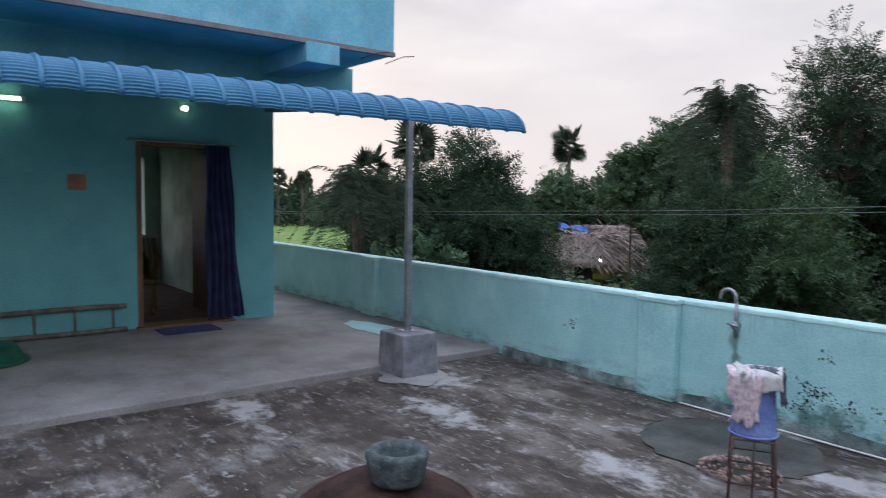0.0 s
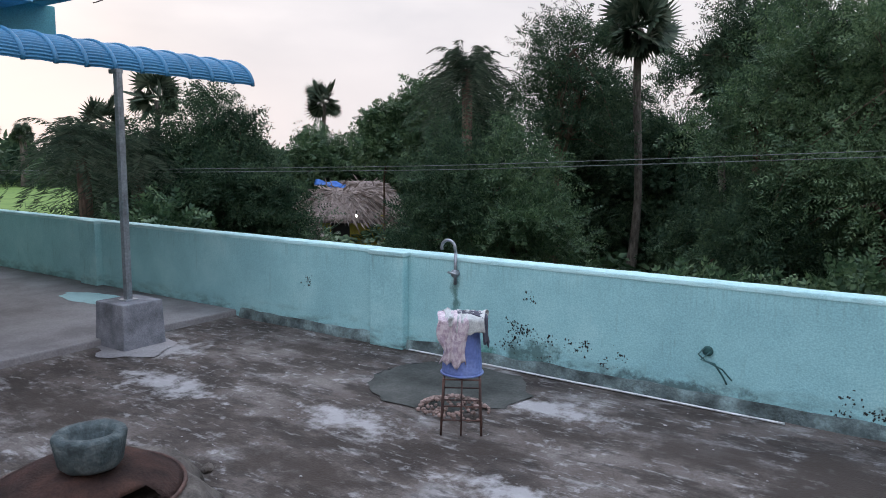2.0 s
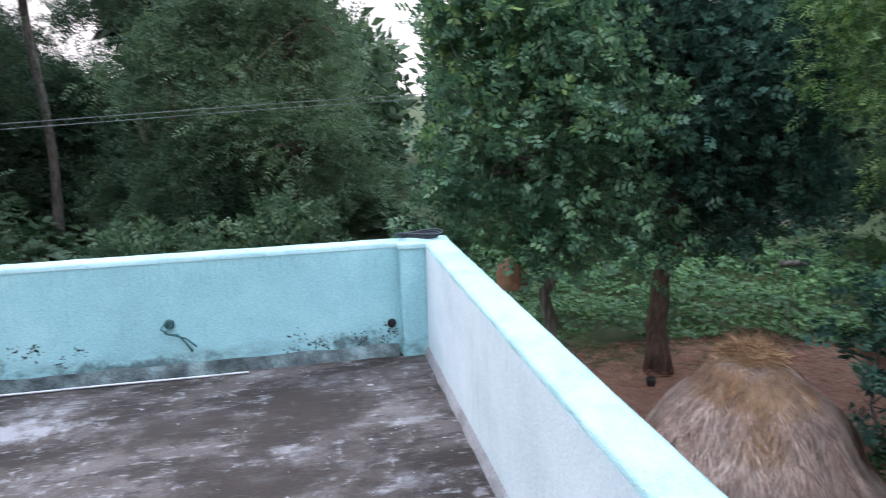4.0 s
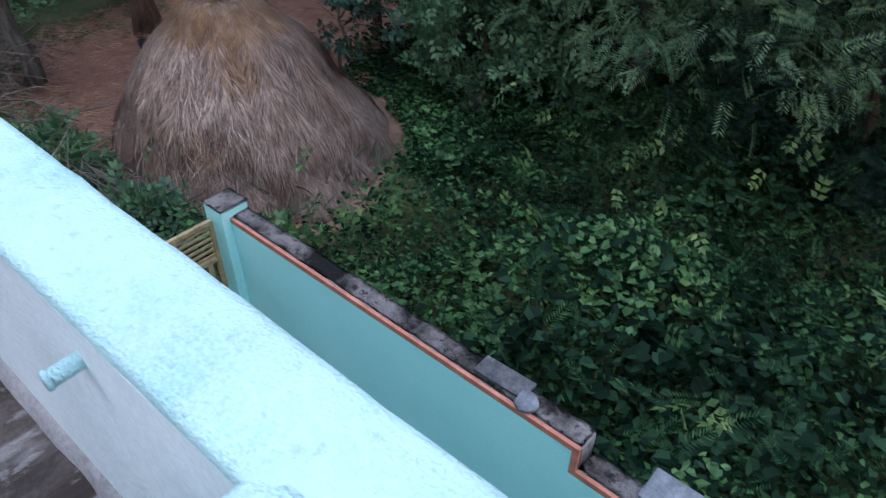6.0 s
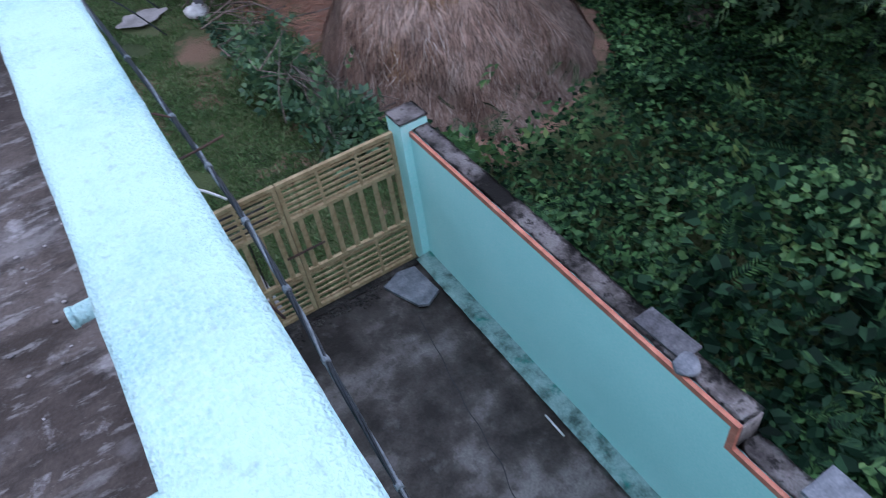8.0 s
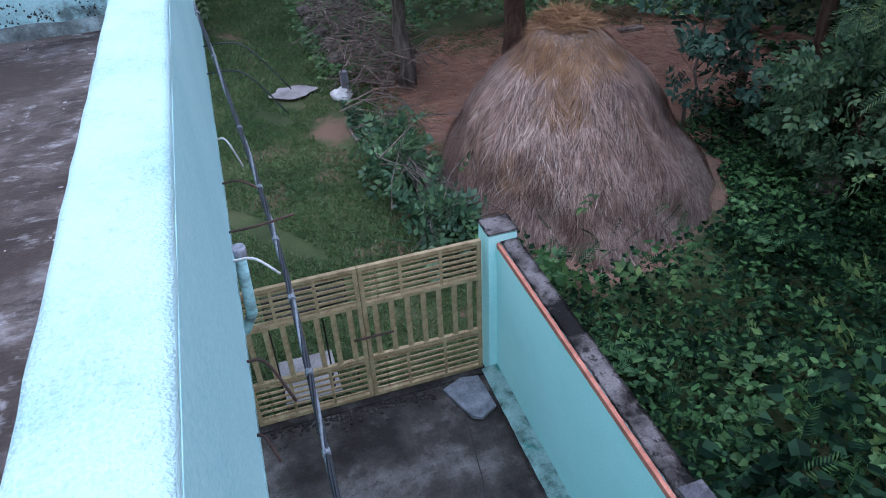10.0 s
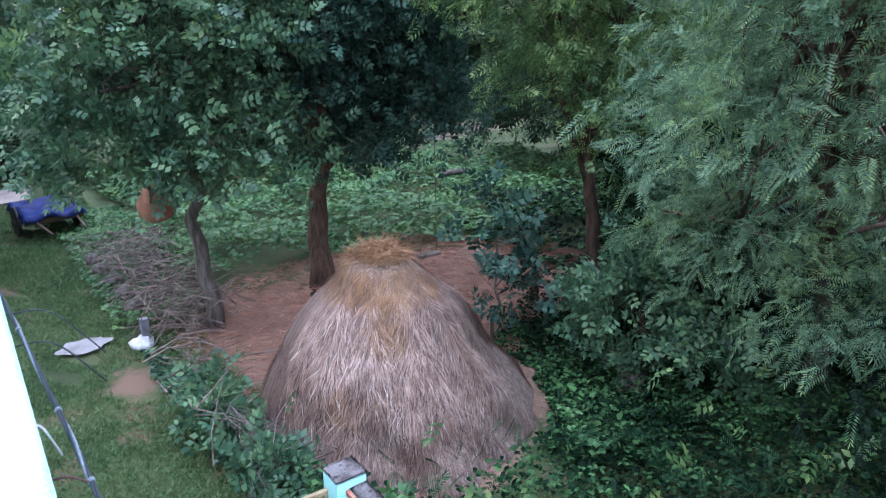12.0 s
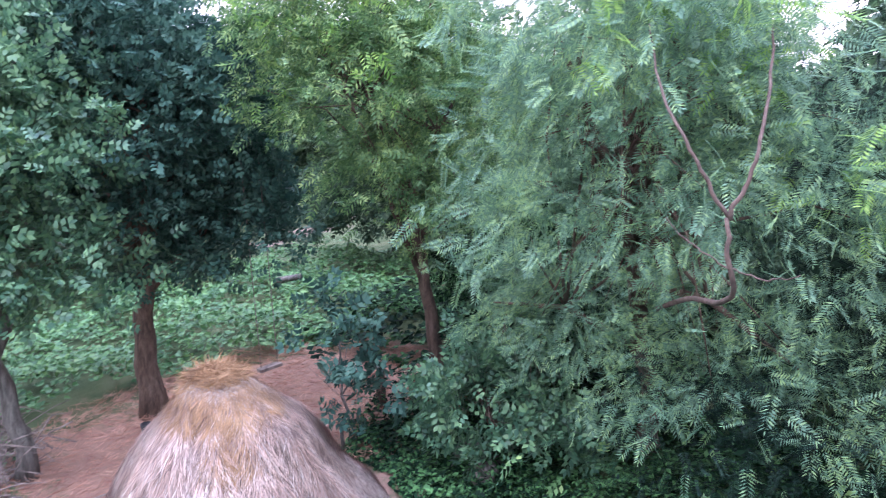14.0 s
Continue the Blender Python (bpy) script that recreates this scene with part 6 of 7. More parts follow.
tree("neem_tree", "light green neem tree with drooping sprays", (8.6, 9.0, GROUND), (8.0, 9.0, 0.6), 0.14,
     [(7.4, 9.2, 2.2, 1.7, 1.5, 1.4), (7.5, 8.8, 0.8, 0.9, 1.0, 0.8), (8.8, 9.0, 1.6, 1.6, 1.7, 1.7), (8.9, 8.6, 0.0, 1.0, 1.0, 0.9), (7.7, 9.4, 3.5, 2.0, 1.7, 1.2)], 560, 14, SPRIG_NEEM, LEAF_NEEM, M_BARK, 121, spread=0.22, hang=0.6, tips=(LEAF_YOUNG, 60))
feathery = tree("feathery_tree", "large feathery leaved tree close to the terrace", (8.2, 5.0, GROUND), (7.6, 5.0, 0.3), 0.15,
     [(7.3, 4.9, 1.3, 1.6, 1.7, 1.5), (6.6, 5.5, 0.4, 1.0, 1.0, 0.75), (7.8, 3.6, 0.6, 1.6, 1.5, 1.6), (7.4, 5.6, -0.9, 1.1, 1.2, 0.9), (6.6, 4.2, 2.3, 1.2, 1.3, 0.9), (7.2, 3.4, -1.2, 1.1, 1.2, 0.8), (7.3, 5.4, 2.9, 1.7, 1.5, 1.1)], 640, 12, SPRIG_FEATHER, LEAF_FEATHER, M_BARK, 131, spread=0.26, size=(0.8, 1.3), tips=(LEAF_YOUNG, 26), hang=0.7, limbs=12, twigs=50)
for way, r in (([(6.9, 4.3, -0.5), (6.2, 3.7, -0.1), (5.5, 3.15, 0.05), (5.0, 2.90, 0.30), (4.95, 2.93, 0.58), (4.99, 2.96, 0.84)], 0.028),
               ([(4.99, 2.96, 0.82), (5.05, 2.88, 1.02), (5.09, 2.81, 1.22), (5.5, 2.85, 1.7), (6.3, 3.1, 2.2)], 0.018),
               ([(4.99, 2.96, 0.83), (4.97, 3.13, 1.15), (4.94, 3.24, 1.37), (5.3, 3.6, 1.75), (6.2, 4.1, 2.3)], 0.016),
               ([(4.96, 2.91, 0.48), (4.84, 3.03, 0.60), (4.90, 3.2, 0.66), (5.0, 3.4, 0.80)], 0.007), ([(4.97, 2.92, 0.50), (5.0, 2.70, 0.42), (5.08, 2.5, 0.46)], 0.007)):
    pts = smooth_path(way, 22)
    pts = [Vector(q) - Vector((8.33, 5.0, GROUND)) + Vector((noise.noise((k * 0.5, r * 90, 0)), noise.noise((k * 0.5, 5, r * 90)), noise.noise((3, k * 0.5, r * 90)))) * 0.022 for k, q in enumerate(pts)]
    part("limb", tube(pts, [r * (1 - 0.45 * i / 21) for i in range(22)], 7), M_LIMB, feathery, "brown bare limb", True)
# shade is in the leaf colour; last two blobs: unseen canopy added to block sky
tree("thorn_thicket", "fine leaved thicket beside the yard, shade in its colour, unseen canopy added", (8.4, 2.2, GROUND), (8.2, 2.2, -0.6), 0.12,
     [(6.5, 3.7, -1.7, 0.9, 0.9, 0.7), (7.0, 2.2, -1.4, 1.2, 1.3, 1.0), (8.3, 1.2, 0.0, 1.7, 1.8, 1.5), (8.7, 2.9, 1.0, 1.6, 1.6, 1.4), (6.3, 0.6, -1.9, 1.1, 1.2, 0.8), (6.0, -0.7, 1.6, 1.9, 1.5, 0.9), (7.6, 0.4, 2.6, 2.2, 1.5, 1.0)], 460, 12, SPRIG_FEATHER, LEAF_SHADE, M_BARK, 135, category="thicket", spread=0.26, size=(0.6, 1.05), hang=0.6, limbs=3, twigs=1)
tree("shrub", "yellow green leafy shrub under the feathery tree", (7.0, 6.7, GROUND), (6.9, 6.7, -2.2), 0.05,
     [(6.9, 6.7, -2.1, 0.8, 0.8, 0.75), (7.9, 6.9, -1.6, 0.7, 0.7, 1.0), (6.9, 5.9, -2.4, 0.6, 0.6, 0.5)], 130, 14, SPRIG_BROAD, LEAF_BROAD, M_BARK, 141, category="shrub", spread=0.18)
tree("shrub", "green shrub below the trees, leaf colour darkened for shade", (8.6, 6.9, GROUND), (8.5, 6.9, -1.8), 0.06,
     [(8.6, 7.2, -1.6, 1.0, 1.1, 1.2), (8.9, 6.0, -1.9, 1.0, 1.0, 0.9), (9.6, 8.2, -1.2, 1.2, 1.2, 1.4)], 210, 15, SPRIG_NEEM, LEAF_CREEPER, M_BARK, 145, category="shrub", spread=0.22)
tree("papaya_sapling", "small sapling with dark spreading leaves", (5.90, 8.50, GROUND), (5.98, 8.55, -1.4), 0.028,
     [(5.95, 8.5, -1.55, 0.55, 0.55, 0.40), (6.1, 8.5, -2.25, 0.6, 0.6, 0.25), (6.2, 8.7, -1.0, 0.5, 0.5, 0.45)], 24, 6, SPRIG_BROAD, LEAF_DARK, M_BARKG, 151, category="sapling", spread=0.12, size=(1.0, 1.6), limbs=5, twigs=1)
tree("shrub", "green shrub at the foot of the haystack", (2.1, 7.2, GROUND), (2.1, 7.2, -2.6), 0.03,
     [(2.0, 7.1, -2.75, 0.25, 0.35, 0.2), (1.95, 8.6, -2.65, 0.25, 0.6, 0.3)], 44, 8, SPRIG_BROAD, LEAF_BROAD, M_BARKG, 155, category="shrub", spread=0.14)
tree("shrub", "green shrub behind the yard gate pillar", (2.35, 5.5, GROUND), (2.35, 5.5, -2.55), 0.02,
     [(2.38, 5.5, -2.55, 0.14, 0.2, 0.14)], 12, 8, SPRIG_BROAD, LEAF_WEED, M_BARKG, 157, category="shrub", spread=0.12)

ORIGIN[:] = (0, 0, 0)
# ================================================================ far trees beyond the long parapet
FAR = "trees beyond the terrace"


SPRIG_LEAFY = sprig(4, 0.36, 0.15, 0.062, 60)
SPRIG_SPARSE = sprig(5, 0.40, 0.10, 0.032, 66, 0.3)


def far_tree(label, x, y, top, r, seed, template=SPRIG_LEAFY, leaf=LEAF_FAR, dense=1.0, trunk=0.16, low=-2.6, scale=1.0, twigs=14, limbs=6):
    """A tree of a given top and width: boughs of leaf clumps round a middle axis, fuller below, with gaps between them."""
    rng = np.random.default_rng(seed)
    h = top - low
    blobs = [(x, y, low + h * 0.45, r * 0.55, r * 0.55, h * 0.40)]
    for k in range(11):
        u = (k + 0.5) / 11
        w = r * (1.0 - 0.75 * max(0.0, u - 0.45) / 0.55)
        a = k * 2.4 + rng.uniform(-0.4, 0.4)
        q = w * rng.uniform(0.35, 0.62)
        blobs.append((x + w * 0.62 * math.cos(a), y + w * 0.62 * math.sin(a), low + h * (0.08 + 0.84 * u), q, q, min(q, h * 0.14) * 0.9))
    count = max(24, int(34 * dense * (r ** 1.2) * (h ** 0.7) / scale))
    return tree("tree", label, (x, y, GROUND), (x, y, low + h * 0.6), trunk, blobs, count, 17, template, leaf, M_BARK, seed, group=FAR,
                spread=0.26 * scale, size=(0.7 * scale, 1.25 * scale), limbs=limbs, twigs=twigs, inner=0.35)


# beyond the veranda end of the long parapet
far_tree("dense dark neem tree beyond the parapet", -16.3, 14.0, 4.0, 2.3, 201, SPRIG_SPARSE, LEAF_FARDARK, 2.0)
far_tree("dense dark neem tree beyond the parapet", -15.4, 14.9, 2.4, 1.1, 202, SPRIG_SPARSE, LEAF_FARDARK, 1.9)
far_tree("creeper covered bush beyond the parapet", -14.9, 11.3, 0.9, 1.0, 203, SPRIG_LEAFY, LEAF_FAR, 1.6, 0.06)
far_tree("dark bush below the date palms", -17.8, 12.6, 2.3, 1.4, 204, SPRIG_SPARSE, LEAF_FARDARK, 1.7, 0.08)
far_tree("dark bushy tree behind the date palms", -18.0, 13.2, 2.7, 1.6, 235, SPRIG_SPARSE, LEAF_FARDARK, 1.7, 0.08)
# round the huts
far_tree("green tree behind the huts", -33.6, 36.8, 3.7, 2.8, 205, SPRIG_LEAFY, LEAF_FAR, 1.0, scale=1.5)
far_tree("green tree behind the huts", -30.0, 39.6, 4.3, 3.0, 206, SPRIG_LEAFY, LEAF_FAR, 1.0, scale=1.5)
far_tree("dark green tree behind the thatched huts", -38.0, 34.0, 3.0, 3.2, 222, SPRIG_LEAFY, LEAF_FARDARK, 1.0, scale=1.6)
far_tree("hazy grey green tree by the rice field", -46.0, 27.5, 2.6, 2.8, 224, SPRIG_LEAFY, LEAF_FAR, 0.8, low=-0.8, scale=1.6)
far_tree("bright leafy tree beside the huts", -18.8, 27.6, 5.2, 1.8, 207, SPRIG_LEAFY, LEAF_FAR, 1.7, 0.08, low=0.6, scale=1.1)
far_tree("bright leafy tree beside the huts", -20.5, 26.9, 3.9, 1.2, 225, SPRIG_LEAFY, LEAF_FAR, 1.7, 0.06, low=1.2, scale=1.1)
# behind the tap: a sparse thorn tree over a dark mass of scrub
far_tree("tall sparse thorn tree with bare twigs", -11.2, 25.1, 7.4, 2.3, 208, SPRIG_SPARSE, LEAF_FARDARK, 0.85, 0.2, 1.0, 1.1, 90, 12)
far_tree("dark thorn tree beyond the tap", -11.6, 31.6, 5.6, 2.5, 226, SPRIG_SPARSE, LEAF_FARDARK, 1.2, 0.15, 0.0, 1.2, 40, 8)
far_tree("dark scrub tree beyond the tap", -11.0, 17.4, 2.9, 1.5, 209, SPRIG_SPARSE, LEAF_FARDARK, 1.7)
far_tree("dark scrub tree beyond the tap", -9.5, 18.3, 2.7, 1.9, 210, SPRIG_SPARSE, LEAF_FAR, 1.5)
far_tree("dark scrub tree beyond the tap", -11.3, 29.2, 3.5, 2.6, 211, SPRIG_LEAFY, LEAF_FARDARK, 1.5, scale=1.1)
far_tree("dark leafy tree behind the date palm", -15.8, 27.4, 5.2, 2.2, 236, SPRIG_LEAFY, LEAF_FARDARK, 1.4, 0.12, -1.0, 1.1)
far_tree("dark scrub tree behind the tall palm", -8.6, 30.2, 3.5, 2.6, 212, SPRIG_LEAFY, LEAF_FARDARK, 1.3, scale=1.2)
far_tree("green tree behind the tall palm", -6.2, 31.0, 3.4, 2.4, 227, SPRIG_LEAFY, LEAF_FAR, 1.2, scale=1.2)
# to the terrace corner
far_tree("tall dark neem tree near the terrace corner", -4.4, 23.9, 6.9, 2.2, 228, SPRIG_SPARSE, LEAF_FARDARK, 1.3, 0.15, 2.4, 1.1)
far_tree("tall feathery tree near the terrace corner", -2.6, 19.6, 6.6, 2.1, 229, SPRIG_SPARSE, LEAF_FAR, 1.25, 0.2, -1.0, 1.0, 40, 9)
far_tree("tall feathery tree near the terrace corner", -0.9, 18.8, 6.8, 2.0, 230, SPRIG_SPARSE, LEAF_HAZE, 1.2, 0.2, -1.2, 1.0, 40, 9)
far_tree("dark scrub near the terrace corner", -3.4, 18.4, 1.4, 1.5, 231, SPRIG_SPARSE, LEAF_FARDARK, 1.5)
far_tree("vine covered bush beyond the parapet", -4.0, 15.0, -0.3, 0.9, 232, SPRIG_LEAFY, LEAF_FAR, 1.5, 0.06, -2.8, 0.9)
far_tree("vine covered bush beyond the parapet", -3.0, 15.3, -0.5, 1.2, 233, SPRIG_LEAFY, LEAF_FAR, 1.5, 0.06, -2.8, 0.9)
far_tree("vine covered bush beyond the parapet", -1.2, 15.5, -0.2, 1.2, 234, SPRIG_LEAFY, LEAF_FAR, 1.5, 0.06, -2.8, 0.9)
far_tree("dark tree behind the brushwood", -4.6, 20.9, 1.6, 1.3, 221, SPRIG_SPARSE, LEAF_FARDARK, 1.4)
far_tree("dark tree by the village track", -0.6, 25.5, 3.4, 2.2, 213, SPRIG_LEAFY, LEAF_FAR, 1.3)
far_tree("dark tree by the village track", -2.2, 29.0, 6.5, 3.0, 214, SPRIG_LEAFY, LEAF_HAZE, 1.0, scale=1.3)
# behind the yard
far_tree("tall tree behind the weeds", 12.0, 27.0, 5.5, 4.0, 215, SPRIG_LEAFY, LEAF_FAR, 0.8, 0.22, scale=1.4)
far_tree("tall tree behind the weeds", 8.3, 25.0, 5.0, 3.6, 216, SPRIG_LEAFY, LEAF_FARDARK, 0.8, 0.22, scale=1.4)
far_tree("tall tree behind the clearing", 22.5, 31.0, 6.0, 4.6, 217, SPRIG_LEAFY, LEAF_FAR, 0.7, 0.24, scale=1.6)
far_tree("tall tree behind the feathery tree", 17.0, 15.5, 5.0, 3.8, 218, SPRIG_LEAFY, LEAF_FARDARK, 0.8, 0.22, scale=1.3)
far_tree("tall tree behind the feathery tree", 13.5, 8.0, 3.6, 3.2, 219, SPRIG_LEAFY, LEAF_FAR, 0.9, 0.2, scale=1.2)
far_tree("tall tree behind the feathery tree", 12.5, 1.5, 3.0, 3.2, 220, SPRIG_LEAFY, LEAF_FARDARK, 0.9, 0.2, scale=1.2)


def fan_palm(x, y, top, seed, radius=0.2, leaves=34, size=1.25, label="tall palmyra palm with a ragged round crown"):
    """Palmyra: a straight trunk and a ball of stiff fans, the oldest hanging."""
    rng = np.random.default_rng(seed)
    ob = thing("palmyra_palm", label, "palm tree", (x, y, GROUND), 0, FAR)
    h = top - GROUND - size * 0.9
    bm = tube([(0.12 * math.sin(i * 0.5 + seed), 0, h * i / 12 - 0.1) for i in range(13)], [radius * (1.4 - 0.45 * min(1, i / 4)) for i in range(13)], 10)
    part("trunk", bm, M_BARKG, ob, "", True)
    tip = np.array([0.12 * math.sin(6 + seed), 0, h])
    fan = []
    for k in range(15):
        a = radians(-98 + 14 * k)
        fan.append(leaf_quad((0, 0.45, 0), (math.sin(a), math.cos(a), -0.12), (math.cos(a), -math.sin(a), 0.5), 0.62, 0.10, 0.2))
    fan.append(leaf_quad((0, 0, 0), (0, 1, 0), (1, 0, 0), 0.55, 0.035, 0.1))
    d = rng.normal(size=(leaves, 3))
    d /= np.linalg.norm(d, axis=1, keepdims=True)
    d[:, 2] = np.where(d[:, 2] < -0.80, -d[:, 2], d[:, 2]) - 0.12
    v = scatter(np.array(fan), np.repeat(tip[None], leaves, 0), frames_of(d, rng), rng.uniform(0.70, 1.12, leaves) * size)
    mesh_object("crown", quads_mesh("crown", v), LEAF_PALM, ob, "fan leaf crown")
    return ob


fan_palm(-9.0, 27.1, 7.8, 301, 0.15, 50, 1.6)
fan_palm(-5.4, 24.6, 5.7, 302, 0.11, 30, 1.35, "slim palmyra palm half hidden by a neem tree")
fan_palm(-37.9, 41.9, 7.3, 303, 0.16, 26, 1.75, "far palmyra palm against the sky")
fan_palm(-33.5, 24.4, 5.9, 304, 0.15, 26, 1.6, "far palmyra palm against the sky")
fan_palm(-36.6, 23.3, 4.6, 305, 0.15, 24, 1.5, "far palmyra palm against the sky")
for i, (x, y, t) in enumerate(((-103, 44, 5.4), (-101, 47, 5.9), (-99, 50, 5.3), (-104, 53, 5.8), (-107, 41, 5.2), (-112, 57, 5.6))):
    fan_palm(x, y, t, 310 + i, 0.25, 22, 1.6, "distant palmyra palm in a row")


def date_palm(x, y, top, seed, fronds=46, length=2.0, label="shaggy date palm"):
    rng = np.random.default_rng(seed)
    ob = thing("date_palm", label, "palm tree", (x, y, GROUND), 0, FAR)
    h = top - GROUND - length * 0.55
    part("trunk", tube([(0, 0, -0.1), (0.05, 0, h * 0.5), (0, 0, h)], [0.20, 0.15, 0.17], 10), M_BARK, ob, "", True)
    quads = []
    for f in range(fronds):
        a, e = rng.uniform(0, 6.28), rng.uniform(-0.9, 1.40)
        sag, veer = rng.uniform(0.45, 1.15), rng.normal() * 0.35
        l = length * rng.uniform(0.65, 1.1)
        for k in range(28):
            s = (k + 2) / 29
            b = a + veer * s
            dirx = np.array([math.cos(b), math.sin(b), 0.0])
            sidev = np.array([-math.sin(b), math.cos(b), 0.0])
            c = np.array([0, 0, h]) + dirx * l * (s * math.cos(e) * 0.9) + np.array([0, 0, 1]) * l * (s * math.sin(e) - sag * s * s)
            for sg in (-1, 1):
                way = sidev * sg * rng.uniform(0.5, 0.9) + dirx * 0.6 + np.array([0, 0, rng.uniform(-0.6, -0.1)])
                quads.append(leaf_quad(c, way, np.array([0, 0, 1.0]), 0.40 * (1.15 - 0.6 * s) * rng.uniform(0.7, 1.2), 0.024, 0.1))
    mesh_object("crown", quads_mesh("crown", np.array(quads)), LEAF_PALM, ob, "drooping feather fronds")
    return ob


date_palm(-12.2, 20.3, 5.5, 321, 130, 2.2, "shaggy date palm beyond the parapet")
date_palm(-17.2, 10.9, 2.9, 322, 110, 2.1, "shaggy low date palm beyond the parapet")
date_palm(-16.6, 11.9, 2.6, 323, 100, 2.0, "shaggy low date palm beyond the parapet")

# distant woods along the horizon
rng = np.random.default_rng(77)
n = 16000
ang = rng.uniform(radians(95), radians(175), n)
dist = rng.uniform(110, 190, n)
p = np.stack([dist * np.cos(ang), dist * np.sin(ang), GROUND + rng.uniform(0, 1, n) ** 0.8 * (3.8 + 2.2 * np.sin(ang * 40) + 1.2 * np.sin(ang * 97))], 1)
stuff("distant_woods", scatter(SPRIG_FAR[:4], p, frames_of(rng.normal(size=p.shape), rng), rng.uniform(3.0, 6.0, n)), LEAF_FARDARK, "hazy dark woods along the horizon", "woods")
ang = rng.uniform(radians(-25), radians(95), n)
ang = np.where(np.abs(ang - radians(82)) < 0.026, ang + 0.06, ang)
dist = rng.uniform(34, 60, n)
p = np.stack([dist * np.cos(ang), dist * np.sin(ang), GROUND + rng.uniform(0, 1, n) ** 0.9 * (8.5 + 2.0 * np.sin(ang * 17) + 1.2 * np.sin(ang * 41))], 1)
stuff("distant_woods", scatter(SPRIG_FAR[:4], p, frames_of(rng.normal(size=p.shape), rng), rng.uniform(1.8, 3.4, n)), LEAF_FAR, "dark woods behind the yard", "woods")


# ================================================================ thatched huts
def hut(x, y, w, d, wall, ridge, turn, seed, label, wallmat=M_DARK):
    ob = thing("thatched_hut", label, "hut", (x, y, GROUND), turn)
    bm = box((-w / 2, -d / 2, -0.1), (w / 2, d / 2, wall), 0.02)
    part("wall", bm, wallmat, ob)
    # flat black panel on the closed wall imitates the darkness of an open doorway
    part("door", box((-0.45, -d / 2 - 0.03, 0), (0.45, -d / 2 + 0.02, min(wall, 1.7))), M_BLACK, ob, "black panel painted as an unlit doorway")
    n = 40
    bm = bmesh.new()
    rows = []
    for j in range(9):
        u = j / 8
        row = []
        for k in range(n):
            a = 2 * math.pi * k / n
            ex = (w / 2 + 0.55) * (1 - 0.62 * u)
            ey = (d / 2 + 0.55) * (1 - 0.97 * u)
            c, s = math.cos(a), math.sin(a)
            q = 0.6
            row.append(bm.verts.new((ex * math.copysign(abs(c) ** q, c), ey * math.copysign(abs(s) ** q, s),
                                     wall - 0.35 + (ridge - wall + 0.35) * (u ** 0.85) + 0.08 * noise.noise((c * 3 + seed, s * 3, u * 4)))))
        rows.append(row)
    for a, b in zip(rows, rows[1:]):
        for k in range(n):
            bm.faces.new((a[k], a[(k + 1) % n], b[(k + 1) % n], b[k]))
    bm.faces.new(rows[-1])
    bm.faces.new(rows[0][::-1])
    roof = part("roof", bm, M_THATCH, ob, "", True)
    rng = np.random.default_rng(seed)
    m = 2600
    a = rng.uniform(0, 6.28, m)
    u = rng.uniform(0, 0.95, m)
    c, s = np.cos(a), np.sin(a)
    px = (w / 2 + 0.57) * (1 - 0.62 * u) * np.sign(c) * np.abs(c) ** 0.6
    py = (d / 2 + 0.57) * (1 - 0.97 * u) * np.sign(s) * np.abs(s) ** 0.6
    pz = wall - 0.30 + (ridge - wall + 0.35) * u ** 0.85
    dd = np.stack([px, py, -0.9 * np.hypot(px, py)], 1) + rng.normal(size=(m, 3)) * 0.5
    v = scatter(np.array([leaf_quad((0, 0, 0), (0, 1, 0), (1, 0, 0), 1, 0.12, 0.1)]), np.stack([px, py, pz], 1), frames_of(dd, rng), rng.uniform(0.4, 0.8, m))
    tagged(mesh_object("thatch", quads_mesh("thatch", v), M_THATCHB, roof, "shaggy palm leaf thatch"), "", "", "", "stuff")
    return ob


hut(-24.6, 28.6, 4.4, 3.0, 1.75, 3.0, 40, 1, "grey thatched mud hut with a yellow wall", M_YELLOW)
hut(-24.6, 24.6, 2.6, 2.4, 0.9, 2.25, 46, 2, "low grey thatched shed beside the hut")
hut(-28.7, 35.4, 4.0, 3.2, 1.5, 3.1, 38, 3, "grey thatched hut behind the others")
bm = rough_grid(-0.9, 0.9, -0.8, 0.8, 0.2, lambda x, y: 0.5 - 0.35 * abs(y) + 0.15 * noise.noise((x * 2, y * 2, 0)))
bmesh.ops.solidify(bm, geom=bm.faces, thickness=0.02)
ob = part("tarpaulin", bm, M_TARP, None, "", True)
ob.matrix_basis = pose(-28.6, 32.2, -0.35, 0, 8, 40)
tagged(ob, "bright blue tarpaulin on a hut roof", "tarpaulin")
ob = thing("hut_lamp", "small glowing bulb under the hut eaves", "lamp", (-22.4, 27.2, -1.20))
part("bulb", lathe([(0.02, -0.07), (0.06, 0), (0.02, 0.07)], 12), M_FARLAMP, ob, "glowing white bulb", True)
part("holder", tube([(0, 0, 0.05), (0, 0, 0.25)], 0.02, 6), M_BLACK, ob)

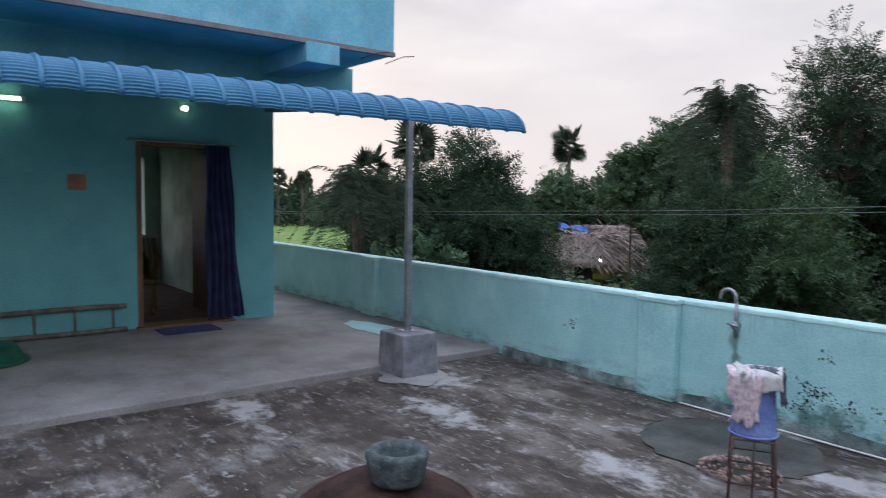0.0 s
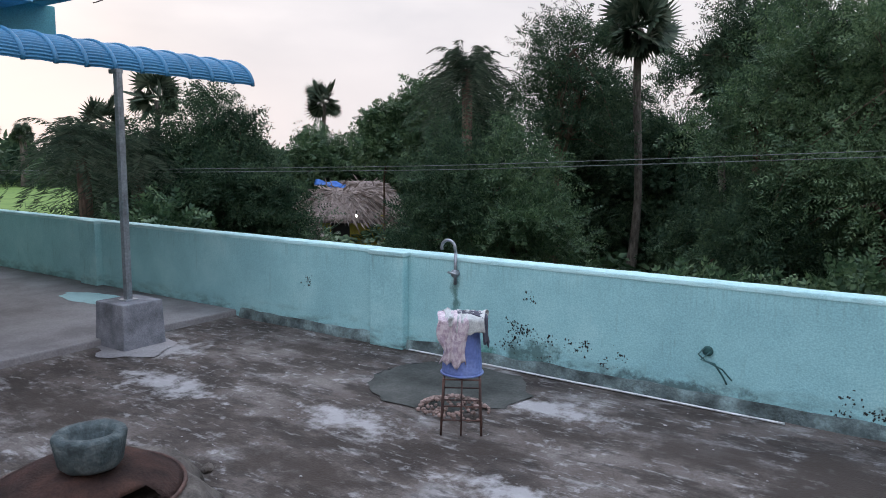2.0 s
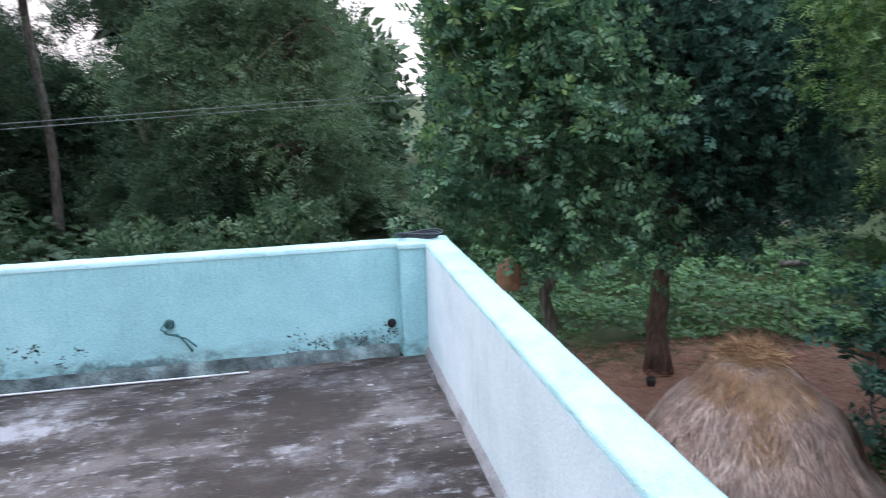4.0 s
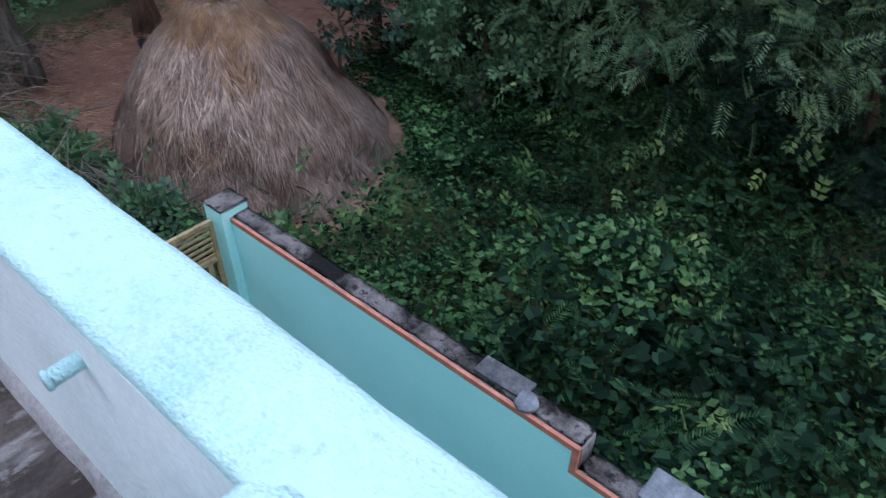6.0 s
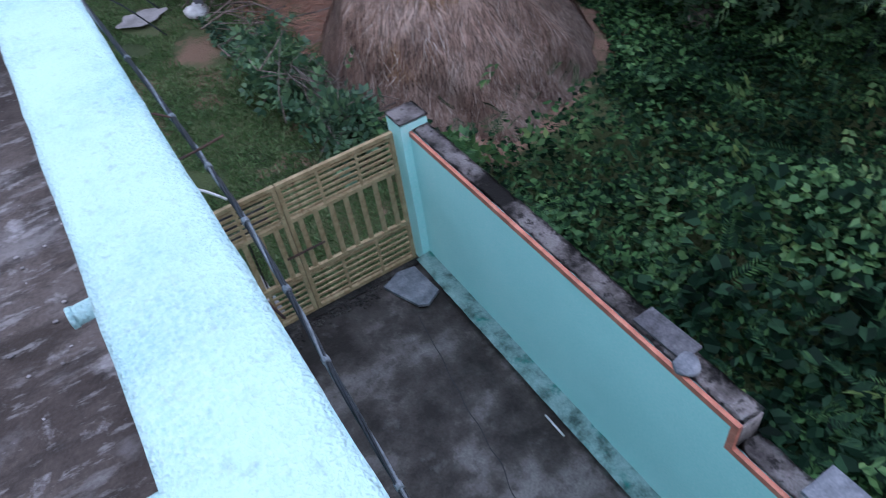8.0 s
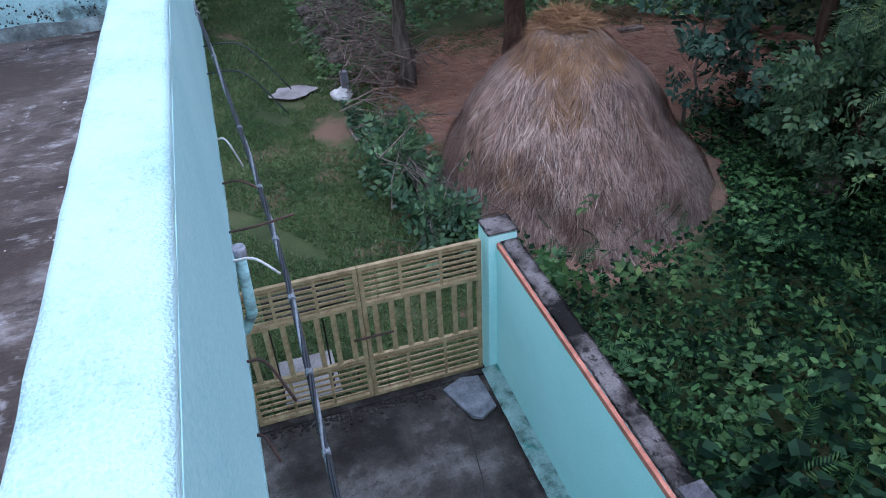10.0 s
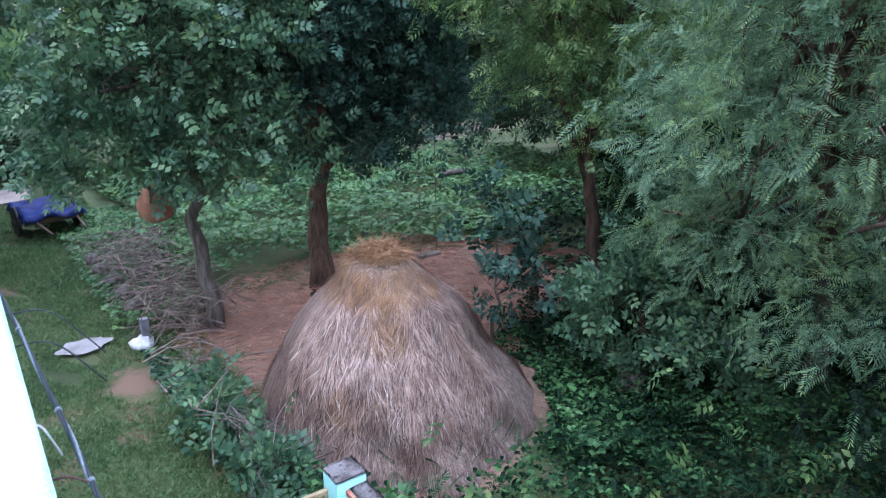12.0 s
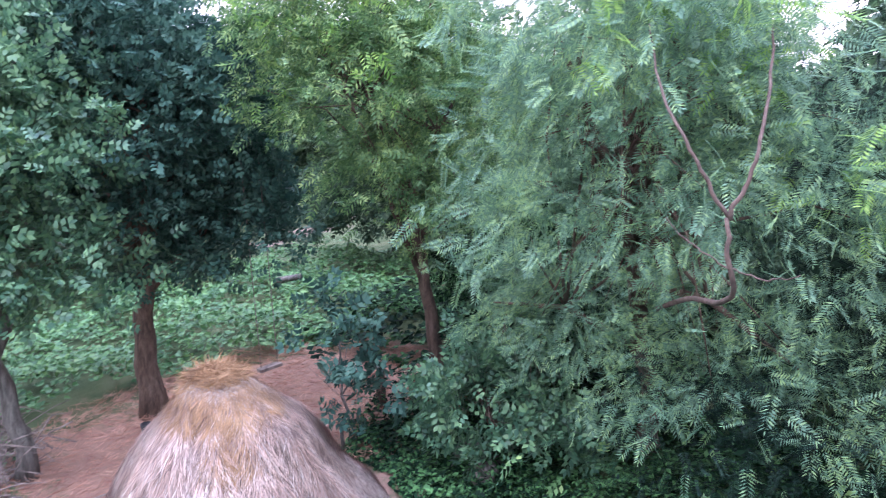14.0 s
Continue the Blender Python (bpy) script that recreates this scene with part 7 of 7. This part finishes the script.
# overhead wires
for dz, dy in ((0.0, 0.0), (-0.075, 0.20)):
    pts = smooth_path([(-48, 12 + dy, 0.72 + dz), (-24.4, 12 + dy, 1.02 + dz), (-8, 12 + dy, 1.44 + dz), (-3.8, 12 + dy, 1.62 + dz), (-1.2, 12 + dy, 1.74 + dz), (1.5, 12 + dy, 1.84 + dz), (5.0, 12.3 + dy, 2.0 + dz)], 60)
    ob = part("overhead_wire", tube(pts, 0.0055, 5), M_WIRE, None, "", True)
    tagged(ob, "thin overhead power line crossing before the trees", "wire", "overhead wires")

# peeling paint and mould specks on the long parapet
rng = np.random.default_rng(55)
flecks = []
for cx, cz, sx, sz, n in ((-3.10, 0.19, 0.22, 0.05, 130), (-2.60, 0.19, 0.13, 0.05, 80), (-3.0, 0.33, 0.14, 0.12, 60), (-5.3, 0.36, 0.03, 0.06, 26), (-0.55, 0.10, 0.30, 0.03, 160)):
    for c in range(max(2, n // 14)):
        ux, uz = rng.normal(cx, sx), abs(rng.normal(cz, sz)) + 0.05
        for i in range(14):
            x, z = rng.normal(ux, 0.030), rng.normal(uz, 0.024)
            w, h = rng.uniform(0.002, 0.012), rng.uniform(0.003, 0.013)
            if x < -0.2 and not (-4.53 < x < -4.12) and 0.03 < z < 0.75:
                q = rng.uniform(0.4, 1.2, 4)
                flecks.append([(x - w * q[0], 6.0775, z - h * 0.3), (x + w * 0.4, 6.0775, z - h * q[1]), (x + w * q[2], 6.0775, z + h * 0.4), (x - w * 0.3, 6.0775, z + h * q[3])])
M_FLECK = material("bare_black_mould", (0.035, 0.040, 0.040), 0.95, None, None, 12, 60, 0.3, island=0.5)
tagged(mesh_object("paint_flecks", quads_mesh("paint_flecks", np.array(flecks)), M_FLECK), "dark flecks of peeled paint on the parapet", "flecks", "", "stuff")
ob = part("rod_hole", lathe([(0.0115, 0.0), (0.010, 0.0015), (0.006, 0.002), (0.003, 0.0005)], 14, 0.3, 2), M_CEMENTD, None, "", True)
ob.location = (0.055, 1.275, TOP + 0.003)
tagged(ob, "cut steel rod end in the parapet top", "rod end")
